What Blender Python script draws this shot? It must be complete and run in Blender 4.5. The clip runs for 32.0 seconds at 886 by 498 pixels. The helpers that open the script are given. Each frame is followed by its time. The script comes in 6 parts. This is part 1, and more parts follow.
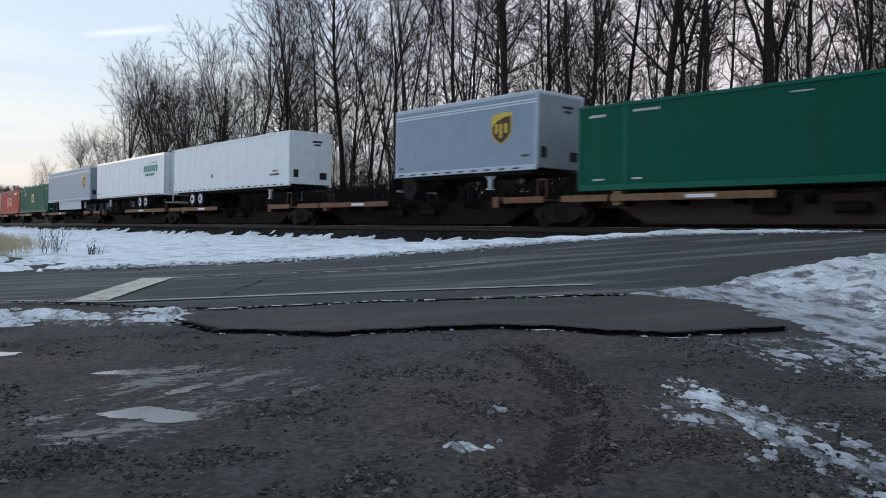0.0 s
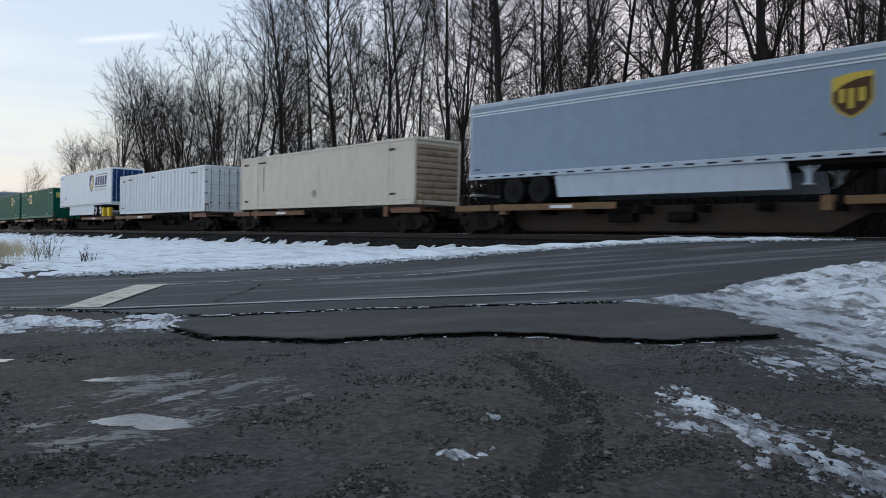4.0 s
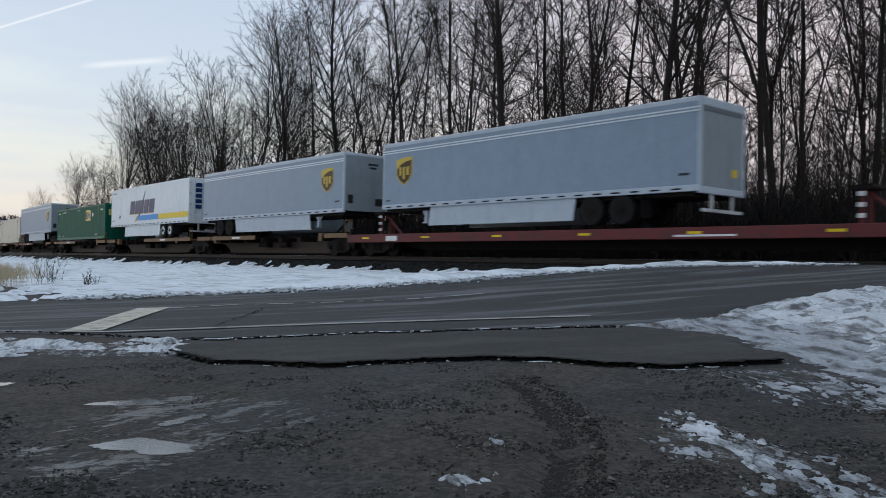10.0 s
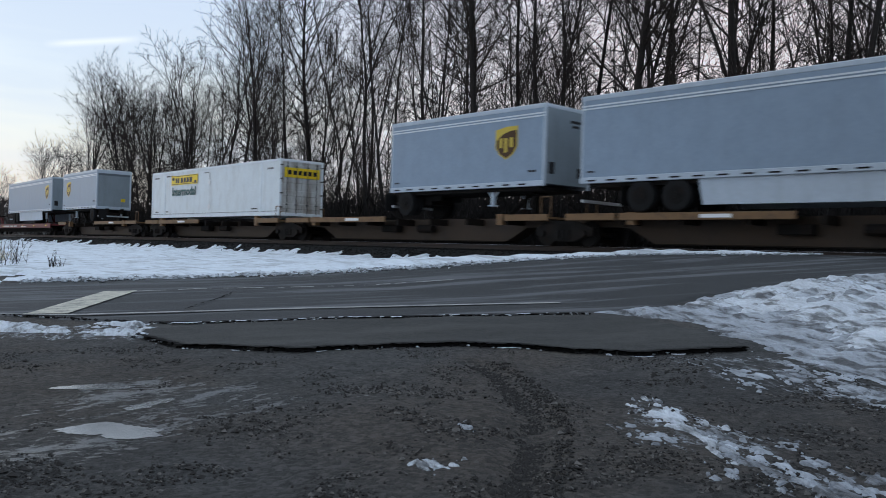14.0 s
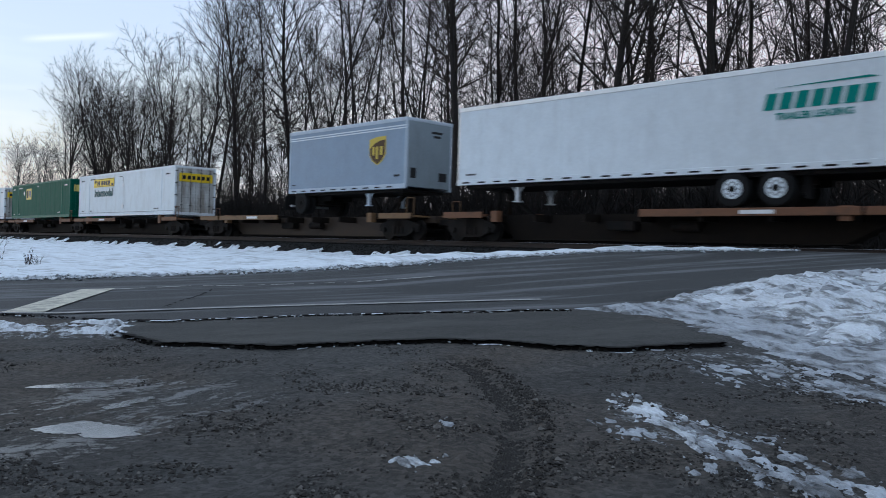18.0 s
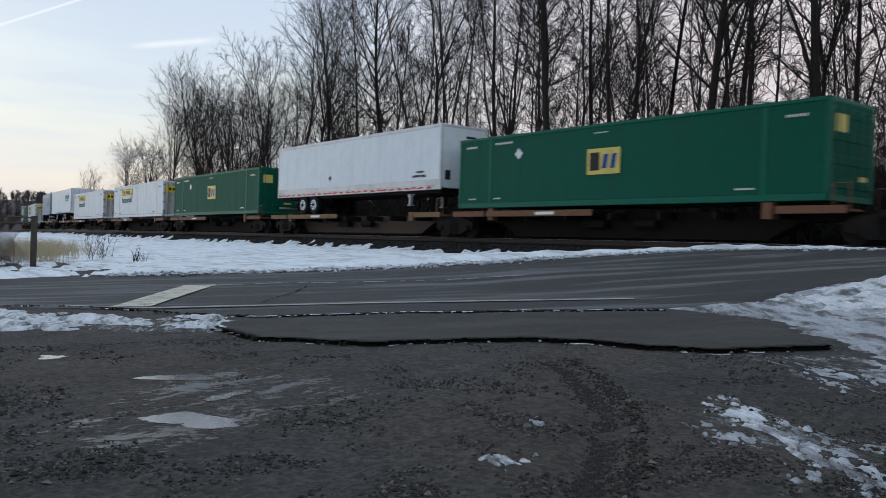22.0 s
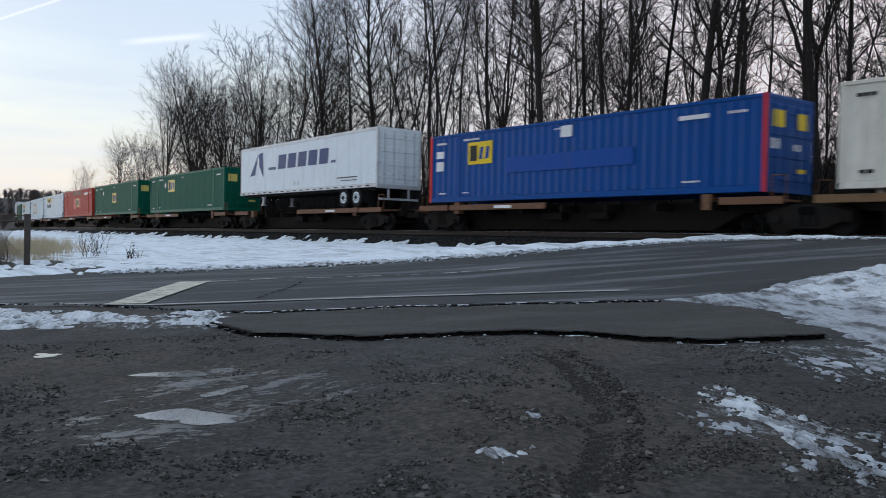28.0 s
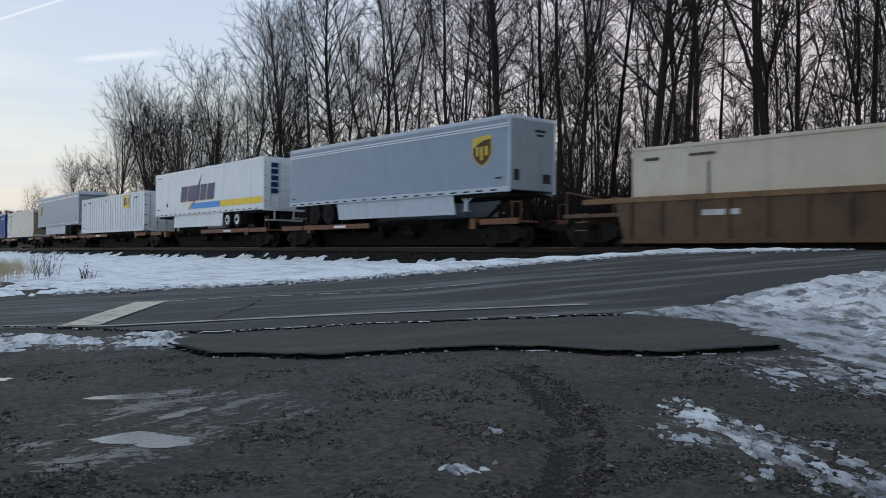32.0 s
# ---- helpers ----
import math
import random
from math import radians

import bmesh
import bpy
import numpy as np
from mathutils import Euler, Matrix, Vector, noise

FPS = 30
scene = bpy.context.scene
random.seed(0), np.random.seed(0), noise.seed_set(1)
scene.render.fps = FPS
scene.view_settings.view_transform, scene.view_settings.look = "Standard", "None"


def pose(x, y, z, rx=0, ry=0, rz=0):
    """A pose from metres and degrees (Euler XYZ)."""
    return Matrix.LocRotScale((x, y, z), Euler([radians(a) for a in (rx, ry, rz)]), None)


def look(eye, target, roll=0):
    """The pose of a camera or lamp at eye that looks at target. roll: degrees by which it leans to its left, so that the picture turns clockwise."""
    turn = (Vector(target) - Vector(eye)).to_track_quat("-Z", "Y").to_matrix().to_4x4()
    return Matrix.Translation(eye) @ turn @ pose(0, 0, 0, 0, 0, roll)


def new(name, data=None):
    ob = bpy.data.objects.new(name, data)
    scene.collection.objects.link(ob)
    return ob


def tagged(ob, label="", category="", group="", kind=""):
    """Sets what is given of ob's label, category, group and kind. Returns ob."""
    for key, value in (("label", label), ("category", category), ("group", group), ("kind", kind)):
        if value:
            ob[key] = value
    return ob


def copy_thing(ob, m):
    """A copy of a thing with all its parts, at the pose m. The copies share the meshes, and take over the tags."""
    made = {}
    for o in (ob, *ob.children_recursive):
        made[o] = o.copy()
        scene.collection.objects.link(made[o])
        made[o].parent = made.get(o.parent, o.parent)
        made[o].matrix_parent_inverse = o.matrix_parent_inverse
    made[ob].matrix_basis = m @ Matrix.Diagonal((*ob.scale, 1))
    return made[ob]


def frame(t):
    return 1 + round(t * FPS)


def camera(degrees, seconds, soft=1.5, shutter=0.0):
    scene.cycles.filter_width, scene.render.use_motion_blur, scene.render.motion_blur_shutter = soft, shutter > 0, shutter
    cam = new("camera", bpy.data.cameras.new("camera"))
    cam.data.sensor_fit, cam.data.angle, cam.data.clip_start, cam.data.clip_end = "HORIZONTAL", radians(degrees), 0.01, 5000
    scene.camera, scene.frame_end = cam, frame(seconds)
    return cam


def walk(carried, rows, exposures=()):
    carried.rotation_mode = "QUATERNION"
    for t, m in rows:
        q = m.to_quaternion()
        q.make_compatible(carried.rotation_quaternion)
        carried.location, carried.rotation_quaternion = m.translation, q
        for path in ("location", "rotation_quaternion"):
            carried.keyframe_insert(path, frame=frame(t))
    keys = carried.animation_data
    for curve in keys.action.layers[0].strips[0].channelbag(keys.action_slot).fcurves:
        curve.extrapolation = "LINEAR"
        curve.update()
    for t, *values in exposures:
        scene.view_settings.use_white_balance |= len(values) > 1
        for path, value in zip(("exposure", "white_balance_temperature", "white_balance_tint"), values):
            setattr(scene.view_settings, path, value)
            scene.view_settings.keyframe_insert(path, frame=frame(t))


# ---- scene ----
# camera: hand-held on one spot beside the road, eye 1.45 m over the lot
EYE = (0.0, 0.0, 1.45)
cam = camera(56.18, 32.0, soft=0.75, shutter=0.2)
TURNS = [  # seconds, heading, tilt, lean
    (0.0, 48.08, -1.08, -1.01), (0.5, 47.94, -0.94, -0.88), (1.0, 47.87, -0.94, -0.79), (1.5, 47.89, -1.10, -1.03),
    (2.0, 48.33, -1.01, -0.92), (2.5, 48.14, -0.75, -0.84), (3.0, 47.88, -0.83, -0.92), (3.5, 47.67, -0.73, -1.05),
    (5.5, 47.72, -0.17, -1.37), (6.0, 47.79, -0.01, -1.42), (6.5, 47.82, 0.17, -1.42), (7.0, 47.85, 0.32, -1.44),
    (7.5, 47.89, 0.47, -1.38), (8.0, 47.88, 0.56, -1.34), (8.5, 47.92, 0.65, -1.31), (9.0, 47.93, 0.80, -1.24),
    (9.5, 47.93, 0.92, -1.26), (10.0, 47.84, 1.06, -1.21), (10.5, 47.76, 1.13, -1.21), (11.0, 47.79, 1.13, -1.23),
    (11.5, 47.92, 1.15, -1.25), (12.0, 47.98, 1.05, -1.23), (12.5, 48.04, 0.81, -1.24), (13.0, 48.03, 0.56, -1.27),
    (13.5, 47.22, 0.23, -1.57), (14.0, 45.83, 0.14, -1.81), (14.5, 45.89, -0.00, -1.82), (16.5, 44.54, -0.37, -2.26),
    (17.0, 44.26, -0.33, -2.02), (17.5, 43.99, 0.05, -1.87), (18.0, 44.51, -0.03, -1.71), (18.5, 45.71, -0.09, -1.61),
    (19.0, 47.81, 0.16, -1.62), (19.5, 49.70, 0.13, -1.75), (20.0, 50.58, 0.03, -1.86), (20.5, 50.90, -0.15, -1.82),
    (21.0, 50.86, -0.30, -1.80), (21.5, 50.82, -0.32, -1.87), (22.0, 50.75, -0.35, -1.81), (22.5, 50.81, -0.49, -1.70),
    (23.0, 50.85, -0.62, -1.61), (23.5, 50.83, -0.71, -1.53), (24.0, 50.71, -1.71, -1.70), (24.5, 50.77, -1.59, -1.56),
    (25.0, 50.81, -1.44, -1.53), (25.5, 50.81, -1.31, -1.40), (27.5, 50.61, -0.73, -1.15), (28.0, 50.39, -0.78, -1.18),
    (28.5, 50.38, -1.15, -0.95), (29.0, 48.78, -1.06, -0.63), (29.5, 47.96, -0.31, -0.45), (30.0, 47.69, 0.15, -0.41),
    (30.5, 47.47, 0.34, -0.29), (31.0, 47.30, 0.46, -0.41), (31.5, 47.40, 0.47, -0.52), (32.0, 47.64, 0.39, -0.54),
]
walk(cam, [(t, pose(*EYE, 90 + p, r, y)) for t, y, p, r in TURNS], exposures=[(0.0, -0.42, 5740, 6), (3.0, -0.44, 5740, 6), (7.0, -0.55, 5840, 6), (10.0, -0.58, 5880, 6), (12.0, -0.50, 5860, 6), (14.0, -0.42, 5720, 6), (18.0, -0.40, 5450, 6), (20.0, -0.54, 5930, 6), (22.0, -0.50, 5860, 6), (25.0, -0.50, 5820, 6), (28.0, -0.43, 5760, 6), (30.0, -0.58, 5800, 6), (32.0, -0.58, 5820, 6)])

# ---- sky and light ----
world = bpy.data.worlds.new("dusk_sky")
scene.world = world
world.use_nodes = True
wn, wl = world.node_tree.nodes, world.node_tree.links
wn.clear()
SUN_AZ, SUN_EL = radians(200), radians(7)   # direction in the plan from +x, height over the horizon


def wnode(kind, **kw):
    n = wn.new(kind)
    for k, v in kw.items():
        n.inputs[k].default_value = v
    return n


sky = wn.new("ShaderNodeTexSky")
sky.sky_type, sky.sun_disc = "NISHITA", False
sky.sun_elevation, sky.sun_rotation = SUN_EL, radians(90) - SUN_AZ
sky.air_density, sky.dust_density = 1.0, 2.0
coord = wn.new("ShaderNodeTexCoord")
split = wn.new("ShaderNodeSeparateXYZ")
wl.new(coord.outputs["Generated"], split.inputs[0])
veil = wn.new("ShaderNodeValToRGB")          # thin high cloud: cream and rose low down, pale lavender above
for p, c in ((0.0, (0.74, 0.60, 0.55, 1)), (0.05, (0.96, 0.83, 0.72, 1)), (0.12, (0.98, 0.92, 0.80, 1)), (0.19, (0.88, 0.89, 0.87, 1)), (0.29, (0.70, 0.735, 0.83, 1)), (0.44, (0.33, 0.39, 0.50, 1)), (1.0, (0.10, 0.155, 0.27, 1))):
    e = veil.color_ramp.elements.new(p)
    e.color = c
veil.color_ramp.elements.remove(veil.color_ramp.elements[0])
veil.color_ramp.elements.remove(veil.color_ramp.elements[-1])
wl.new(split.outputs[2], veil.inputs[0])
stretch = wn.new("ShaderNodeMapping")
stretch.inputs["Scale"].default_value = (1.0, 1.0, 8.0)
stretch.inputs["Rotation"].default_value = (0.04, 0.08, 0)
wl.new(coord.outputs["Generated"], stretch.inputs[0])
streaks = wnode("ShaderNodeTexNoise", Scale=2.2, Detail=6.0, Roughness=0.55)
wl.new(stretch.outputs[0], streaks.inputs["Vector"])
thick = wnode("ShaderNodeMapRange")
for k, v in zip(("From Min", "From Max", "To Min", "To Max"), (0.37, 0.56, 0.45, 1.0)):
    thick.inputs[k].default_value = v
wl.new(streaks.outputs[0], thick.inputs["Value"])
blue = wn.new("ShaderNodeMix")
blue.data_type = "RGBA"
blue.inputs[6].default_value = (0.69, 0.735, 0.83, 1)
wl.new(thick.outputs[0], blue.inputs[0])
wl.new(veil.outputs[0], blue.inputs[7])
SKY_NISHITA, SKY_VEIL = 0.02, 1.29
clear = wnode("ShaderNodeBackground", Strength=SKY_NISHITA)
cloud = wnode("ShaderNodeBackground", Strength=SKY_VEIL)
both = wn.new("ShaderNodeAddShader")
wout = wn.new("ShaderNodeOutputWorld")
wl.new(sky.outputs[0], clear.inputs[0])
# a rose flush low over the wood
flush = wn.new("ShaderNodeVectorMath")
flush.operation = "DOT_PRODUCT"
flush.inputs[1].default_value = (-0.42, 0.907, 0.0)
wl.new(coord.outputs["Generated"], flush.inputs[0])
rosy = wnode("ShaderNodeMapRange")
for k, v in zip(("From Min", "From Max", "To Min", "To Max"), (0.80, 0.98, 0.0, 0.9)):
    rosy.inputs[k].default_value = v
wl.new(flush.outputs["Value"], rosy.inputs["Value"])
rose = wn.new("ShaderNodeMix")
rose.data_type = "RGBA"
rose.inputs[7].default_value = (1.0, 0.82, 0.77, 1)
wl.new(rosy.outputs[0], rose.inputs[0])
wl.new(blue.outputs[2], rose.inputs[6])
sky_colour = rose.outputs[2]


def trail(normal, middle, reach, width, colour):
    """A vapour trail: a thin line of brighter sky across the given great circle."""
    dots = []
    for v in (normal, middle):
        d = wn.new("ShaderNodeVectorMath")
        d.operation = "DOT_PRODUCT"
        d.inputs[1].default_value = v
        wl.new(coord.outputs["Generated"], d.inputs[0])
        dots.append(d.outputs["Value"])
    off = wn.new("ShaderNodeMath")
    off.operation = "ABSOLUTE"
    wl.new(dots[0], off.inputs[0])
    line, span, amount, add = wnode("ShaderNodeMapRange"), wnode("ShaderNodeMapRange"), wn.new("ShaderNodeMath"), wn.new("ShaderNodeMix")
    for n, vals, src in ((line, (0, width, 1, 0), off.outputs[0]), (span, (math.cos(radians(reach)), math.cos(radians(reach * 0.5)), 0, 1), dots[1])):
        for k, v in zip(("From Min", "From Max", "To Min", "To Max"), vals):
            n.inputs[k].default_value = v
        wl.new(src, n.inputs["Value"])
    amount.operation = "MULTIPLY"
    wl.new(line.outputs[0], amount.inputs[0])
    wl.new(span.outputs[0], amount.inputs[1])
    add.data_type = "RGBA"
    add.inputs[7].default_value = colour
    wl.new(amount.outputs[0], add.inputs[0])
    wl.new(sky_colour, add.inputs[6])
    return add.outputs[2]


sky_colour = trail((-0.1007, 0.4791, -0.872), (-0.9267, 0.2709, 0.2558), 14, 0.0019, (1.0, 0.97, 0.97, 1))
sky_colour = trail((-0.3622, -0.0621, -0.93), (-0.83, 0.47, 0.295), 3.2, 0.0045, (0.98, 0.95, 0.97, 1))
sky_colour = trail((-0.1328, 0.2433, -0.9608), (-0.9116, 0.3505, 0.2147), 3.0, 0.005, (0.99, 0.96, 0.95, 1))
wl.new(sky_colour, cloud.inputs[0])
wl.new(clear.outputs[0], both.inputs[0])
wl.new(cloud.outputs[0], both.inputs[1])
wl.new(both.outputs[0], wout.inputs[0])

sun = new("sun", bpy.data.lights.new("sun", "SUN"))
sun.data.energy, sun.data.angle, sun.data.color = 0.18, radians(15), (1.0, 0.9, 0.82)
sd = Vector((math.cos(SUN_AZ) * math.cos(SUN_EL), math.sin(SUN_AZ) * math.cos(SUN_EL), math.sin(SUN_EL)))
sun.matrix_world = look(sd * 200, (0, 0, 0))

# ---- materials ----
MATS = {}


def mat(name, color, rough=0.6, metal=0.0, spec=0.5, var=0.25, scale=6.0, fine=60.0, bump=0.0, dirt=None, dirt_amount=0.0, dirt_scale=1.2, streak=0.0, rnd=0.0, coords="Object", pebble=0.0, turn=0.0, pull=1.0, dirt_span=(0.5, 0.72)):
    """A procedural surface: base colour with coarse and fine variation, optional stains, streaks and relief."""
    if name in MATS:
        return MATS[name]
    m = bpy.data.materials.new(name)
    m.use_nodes = True
    nt = m.node_tree
    ns, ls = nt.nodes, nt.links
    b = ns["Principled BSDF"]
    b.inputs["Roughness"].default_value, b.inputs["Metallic"].default_value = rough, metal
    b.inputs["Specular IOR Level"].default_value = spec
    tc = ns.new("ShaderNodeTexCoord")

    def noise_at(s, detail=4.0, stretch_z=1.0):
        n = ns.new("ShaderNodeTexNoise")
        n.inputs["Scale"].default_value, n.inputs["Detail"].default_value, n.inputs["Roughness"].default_value = s, detail, 0.6
        if stretch_z != 1.0 or pull != 1.0:
            mp = ns.new("ShaderNodeMapping")
            mp.vector_type = "TEXTURE"
            mp.inputs["Scale"].default_value = (pull, 1, 1 / stretch_z)
            mp.inputs["Rotation"].default_value = (0, 0, turn)
            ls.new(tc.outputs[coords], mp.inputs[0])
            ls.new(mp.outputs[0], n.inputs["Vector"])
        else:
            ls.new(tc.outputs[coords], n.inputs["Vector"])
        return n.outputs[0]

    def math_(op, a, b2):
        n = ns.new("ShaderNodeMath")
        n.operation = op
        for i, v in enumerate((a, b2)):
            if isinstance(v, (int, float)):
                n.inputs[i].default_value = v
            else:
                ls.new(v, n.inputs[i])
        return n.outputs[0]

    n1, n2 = noise_at(scale), noise_at(fine, 3.0)
    lum = math_("ADD", math_("MULTIPLY", math_("SUBTRACT", n1, 0.5), var * 3.2), math_("MULTIPLY", math_("SUBTRACT", n2, 0.5), var * 2.6))
    if pebble:
        vo = ns.new("ShaderNodeTexVoronoi")
        vo.inputs["Scale"].default_value = pebble
        ls.new(tc.outputs[coords], vo.inputs["Vector"])
        sp = ns.new("ShaderNodeSeparateColor")
        ls.new(vo.outputs["Color"], sp.inputs[0])
        lum = math_("ADD", lum, math_("MULTIPLY", math_("SUBTRACT", sp.outputs[0], 0.45), var * 1.3))
        lum = math_("SUBTRACT", lum, math_("MULTIPLY", vo.outputs["Distance"], var * 0.5))
    if rnd:
        oi = ns.new("ShaderNodeObjectInfo")
        lum = math_("ADD", lum, math_("MULTIPLY", math_("SUBTRACT", oi.outputs["Random"], 0.5), rnd))
    lum = math_("MAXIMUM", math_("ADD", lum, 1.0), 0.12)
    mul = ns.new("ShaderNodeMix")
    mul.data_type, mul.blend_type = "RGBA", "MULTIPLY"
    mul.inputs[0].default_value = 1.0
    mul.inputs[6].default_value = (*color, 1)
    ls.new(lum, mul.inputs[7])
    col = mul.outputs[2]
    if dirt:
        src = noise_at(dirt_scale, 6.0, 0.25 if streak else 1.0)
        mr = ns.new("ShaderNodeMapRange")
        mr.inputs["From Min"].default_value, mr.inputs["From Max"].default_value = dirt_span
        mr.inputs["To Max"].default_value = dirt_amount
        ls.new(src, mr.inputs["Value"])
        mx = ns.new("ShaderNodeMix")
        mx.data_type = "RGBA"
        mx.inputs[7].default_value = (*dirt, 1)
        ls.new(mr.outputs[0], mx.inputs[0])
        ls.new(col, mx.inputs[6])
        col = mx.outputs[2]
    ls.new(col, b.inputs["Base Color"])
    rr = math_("ADD", math_("MULTIPLY", math_("SUBTRACT", n1, 0.5), 0.25), rough)
    ls.new(rr, b.inputs["Roughness"])
    if bump:
        bp = ns.new("ShaderNodeBump")
        bp.inputs["Strength"].default_value, bp.inputs["Distance"].default_value = 1.0, bump
        hgt = math_("ADD", n2, n1)
        if pebble:
            hgt = math_("SUBTRACT", hgt, vo.outputs["Distance"])
        ls.new(hgt, bp.inputs["Height"])
        ls.new(bp.outputs[0], b.inputs["Normal"])
    MATS[name] = m
    return m


GRIME = (0.10, 0.085, 0.07)
RUST = (0.13, 0.055, 0.025)


def paint(name, color, rough=0.42, dirt=GRIME, amount=0.25, **kw):
    return mat(name, color, rough, spec=0.14, var=0.07, scale=1.5, fine=12, dirt=dirt, dirt_amount=amount, dirt_scale=2.2, streak=1.0, **kw)


WHITE = paint("white_trailer_paint", (0.66, 0.71, 0.75), amount=0.10)
OFFWHITE = paint("weathered_white_paint", (0.63, 0.68, 0.71), amount=0.3, dirt=(0.34, 0.33, 0.31))
GRIMYDOOR = paint("grimy_white_doors", (0.50, 0.51, 0.50), amount=0.75, dirt=(0.20, 0.17, 0.14), dirt_span=(0.42, 0.62))
GREY = paint("grey_trailer_paint", (0.25, 0.315, 0.40), amount=0.08)
GREYRAIL = paint("pale_grey_trailer_rail", (0.44, 0.50, 0.57), amount=0.1)
# darker grey that paints the shadow over the shutter housing
SHUTTER = paint("shadowed_shutter_housing", (0.13, 0.15, 0.17), amount=0.2)
GREYEND = paint("grey_end_panel", (0.24, 0.28, 0.31), amount=0.2)
PALEBEIGE = paint("pale_beige_container_paint", (0.66, 0.64, 0.57), amount=0.25, dirt=(0.30, 0.26, 0.20))
BEIGE = paint("beige_container_paint", (0.57, 0.53, 0.44), amount=0.25, dirt=(0.28, 0.23, 0.17))
GREEN = paint("green_container_paint", (0.004, 0.078, 0.048), 0.62, amount=0.25, dirt=(0.02, 0.045, 0.034))
GREENRAIL = paint("green_rail_paint", (0.009, 0.105, 0.068), amount=0.2, dirt=(0.03, 0.06, 0.045))
RED = paint("red_container_paint", (0.36, 0.045, 0.035), amount=0.35, dirt=(0.24, 0.05, 0.04))
DARKRED = paint("patched_red_paint", (0.16, 0.045, 0.035), amount=0.3)
BLUE = paint("blue_container_paint", (0.002, 0.055, 0.24), amount=0.2, dirt=(0.02, 0.04, 0.08))
BLUE2 = paint("repainted_blue", (0.006, 0.058, 0.28), amount=0.1)
NAVY = paint("navy_paint", (0.010, 0.042, 0.15), amount=0.05)
LOGOBLUE = paint("logo_blue", (0.012, 0.035, 0.12), amount=0.05)
SKYBLUE = paint("stripe_blue", (0.03, 0.25, 0.65), amount=0.05)
YELLOW = paint("yellow_panel", (0.72, 0.52, 0.02), amount=0.15)
PALEYELLOW = paint("pale_yellow_panel", (0.60, 0.50, 0.14), amount=0.2)
BROWN = paint("shield_brown", (0.07, 0.04, 0.02), amount=0.0)
GOLD = paint("shield_gold", (0.55, 0.42, 0.07), amount=0.0)
TEAL = paint("dark_teal_print", (0.02, 0.09, 0.10), amount=0.0)
LOGOGREEN = paint("logo_green", (0.01, 0.20, 0.17), amount=0.0)
BLACKP = paint("black_print", (0.02, 0.02, 0.022), amount=0.0)
MARK = paint("white_marking", (0.70, 0.71, 0.72), amount=0.2)
REDP = paint("red_print", (0.5, 0.03, 0.03), amount=0.0)
ALU = mat("aluminium", (0.62, 0.64, 0.66), 0.35, 0.85, var=0.1, dirt=(0.3, 0.3, 0.3), dirt_amount=0.3)
DARKROD = mat("grimy_dark_galvanised_rod", (0.10, 0.10, 0.10), 0.6, 0.3, var=0.2)
ALUD = mat("dull_rail_metal", (0.5, 0.52, 0.55), 0.5, 0.4, var=0.12, dirt=GRIME, dirt_amount=0.4)
RUBBER = mat("tyre_rubber", (0.012, 0.012, 0.0125), 0.9, spec=0.2, var=0.2, fine=40)
# underframe, brown, sill and bogie tones set low: under-train shade is in the colour
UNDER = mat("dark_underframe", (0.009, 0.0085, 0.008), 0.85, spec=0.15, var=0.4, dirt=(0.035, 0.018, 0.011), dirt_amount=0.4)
CARBROWN = mat("shaded_brown_car_paint", (0.012, 0.009, 0.007), 0.85, spec=0.15, var=0.4, scale=3, dirt=(0.007, 0.006, 0.006), dirt_amount=0.9)
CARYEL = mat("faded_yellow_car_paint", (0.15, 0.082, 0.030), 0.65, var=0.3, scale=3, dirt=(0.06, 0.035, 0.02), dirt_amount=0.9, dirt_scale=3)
SILLYEL = mat("shaded_yellow_sill", (0.036, 0.022, 0.012), 0.75, var=0.35, scale=3, dirt=(0.02, 0.015, 0.012), dirt_amount=0.9, dirt_scale=1.5)
CARORANGE = mat("orange_brown_car_paint", (0.14, 0.060, 0.025), 0.7, var=0.35, scale=3, dirt=(0.05, 0.03, 0.02), dirt_amount=0.9, dirt_scale=3)
CARRED = mat("oxide_red_car_paint", (0.105, 0.010, 0.012), 0.65, var=0.3, scale=3, dirt=(0.03, 0.016, 0.014), dirt_amount=0.8, dirt_scale=2)
CHORD = mat("lighter_tan_top_chord", (0.17, 0.10, 0.045), 0.7, var=0.3, scale=2, dirt=(0.06, 0.036, 0.02), dirt_amount=0.7)
WELL = mat("tan_well_car_paint", (0.085, 0.050, 0.025), 0.7, var=0.3, scale=2, dirt=(0.045, 0.026, 0.016), dirt_amount=0.8)
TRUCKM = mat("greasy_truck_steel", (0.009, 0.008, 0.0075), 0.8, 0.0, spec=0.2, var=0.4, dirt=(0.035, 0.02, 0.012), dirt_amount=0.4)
STEELW = mat("wheel_steel", (0.16, 0.15, 0.14), 0.45, 0.8, var=0.3)
RAILM = mat("rail_steel", (0.028, 0.021, 0.018), 0.7, 0.3, var=0.3, dirt=(0.05, 0.028, 0.018), dirt_amount=0.6)
RAILTOP = mat("polished_rail_head", (0.42, 0.42, 0.44), 0.28, 1.0, var=0.1)
TIEM = mat("creosoted_tie", (0.035, 0.027, 0.022), 0.85, var=0.4, scale=4, fine=50, bump=0.01, rnd=0.5)


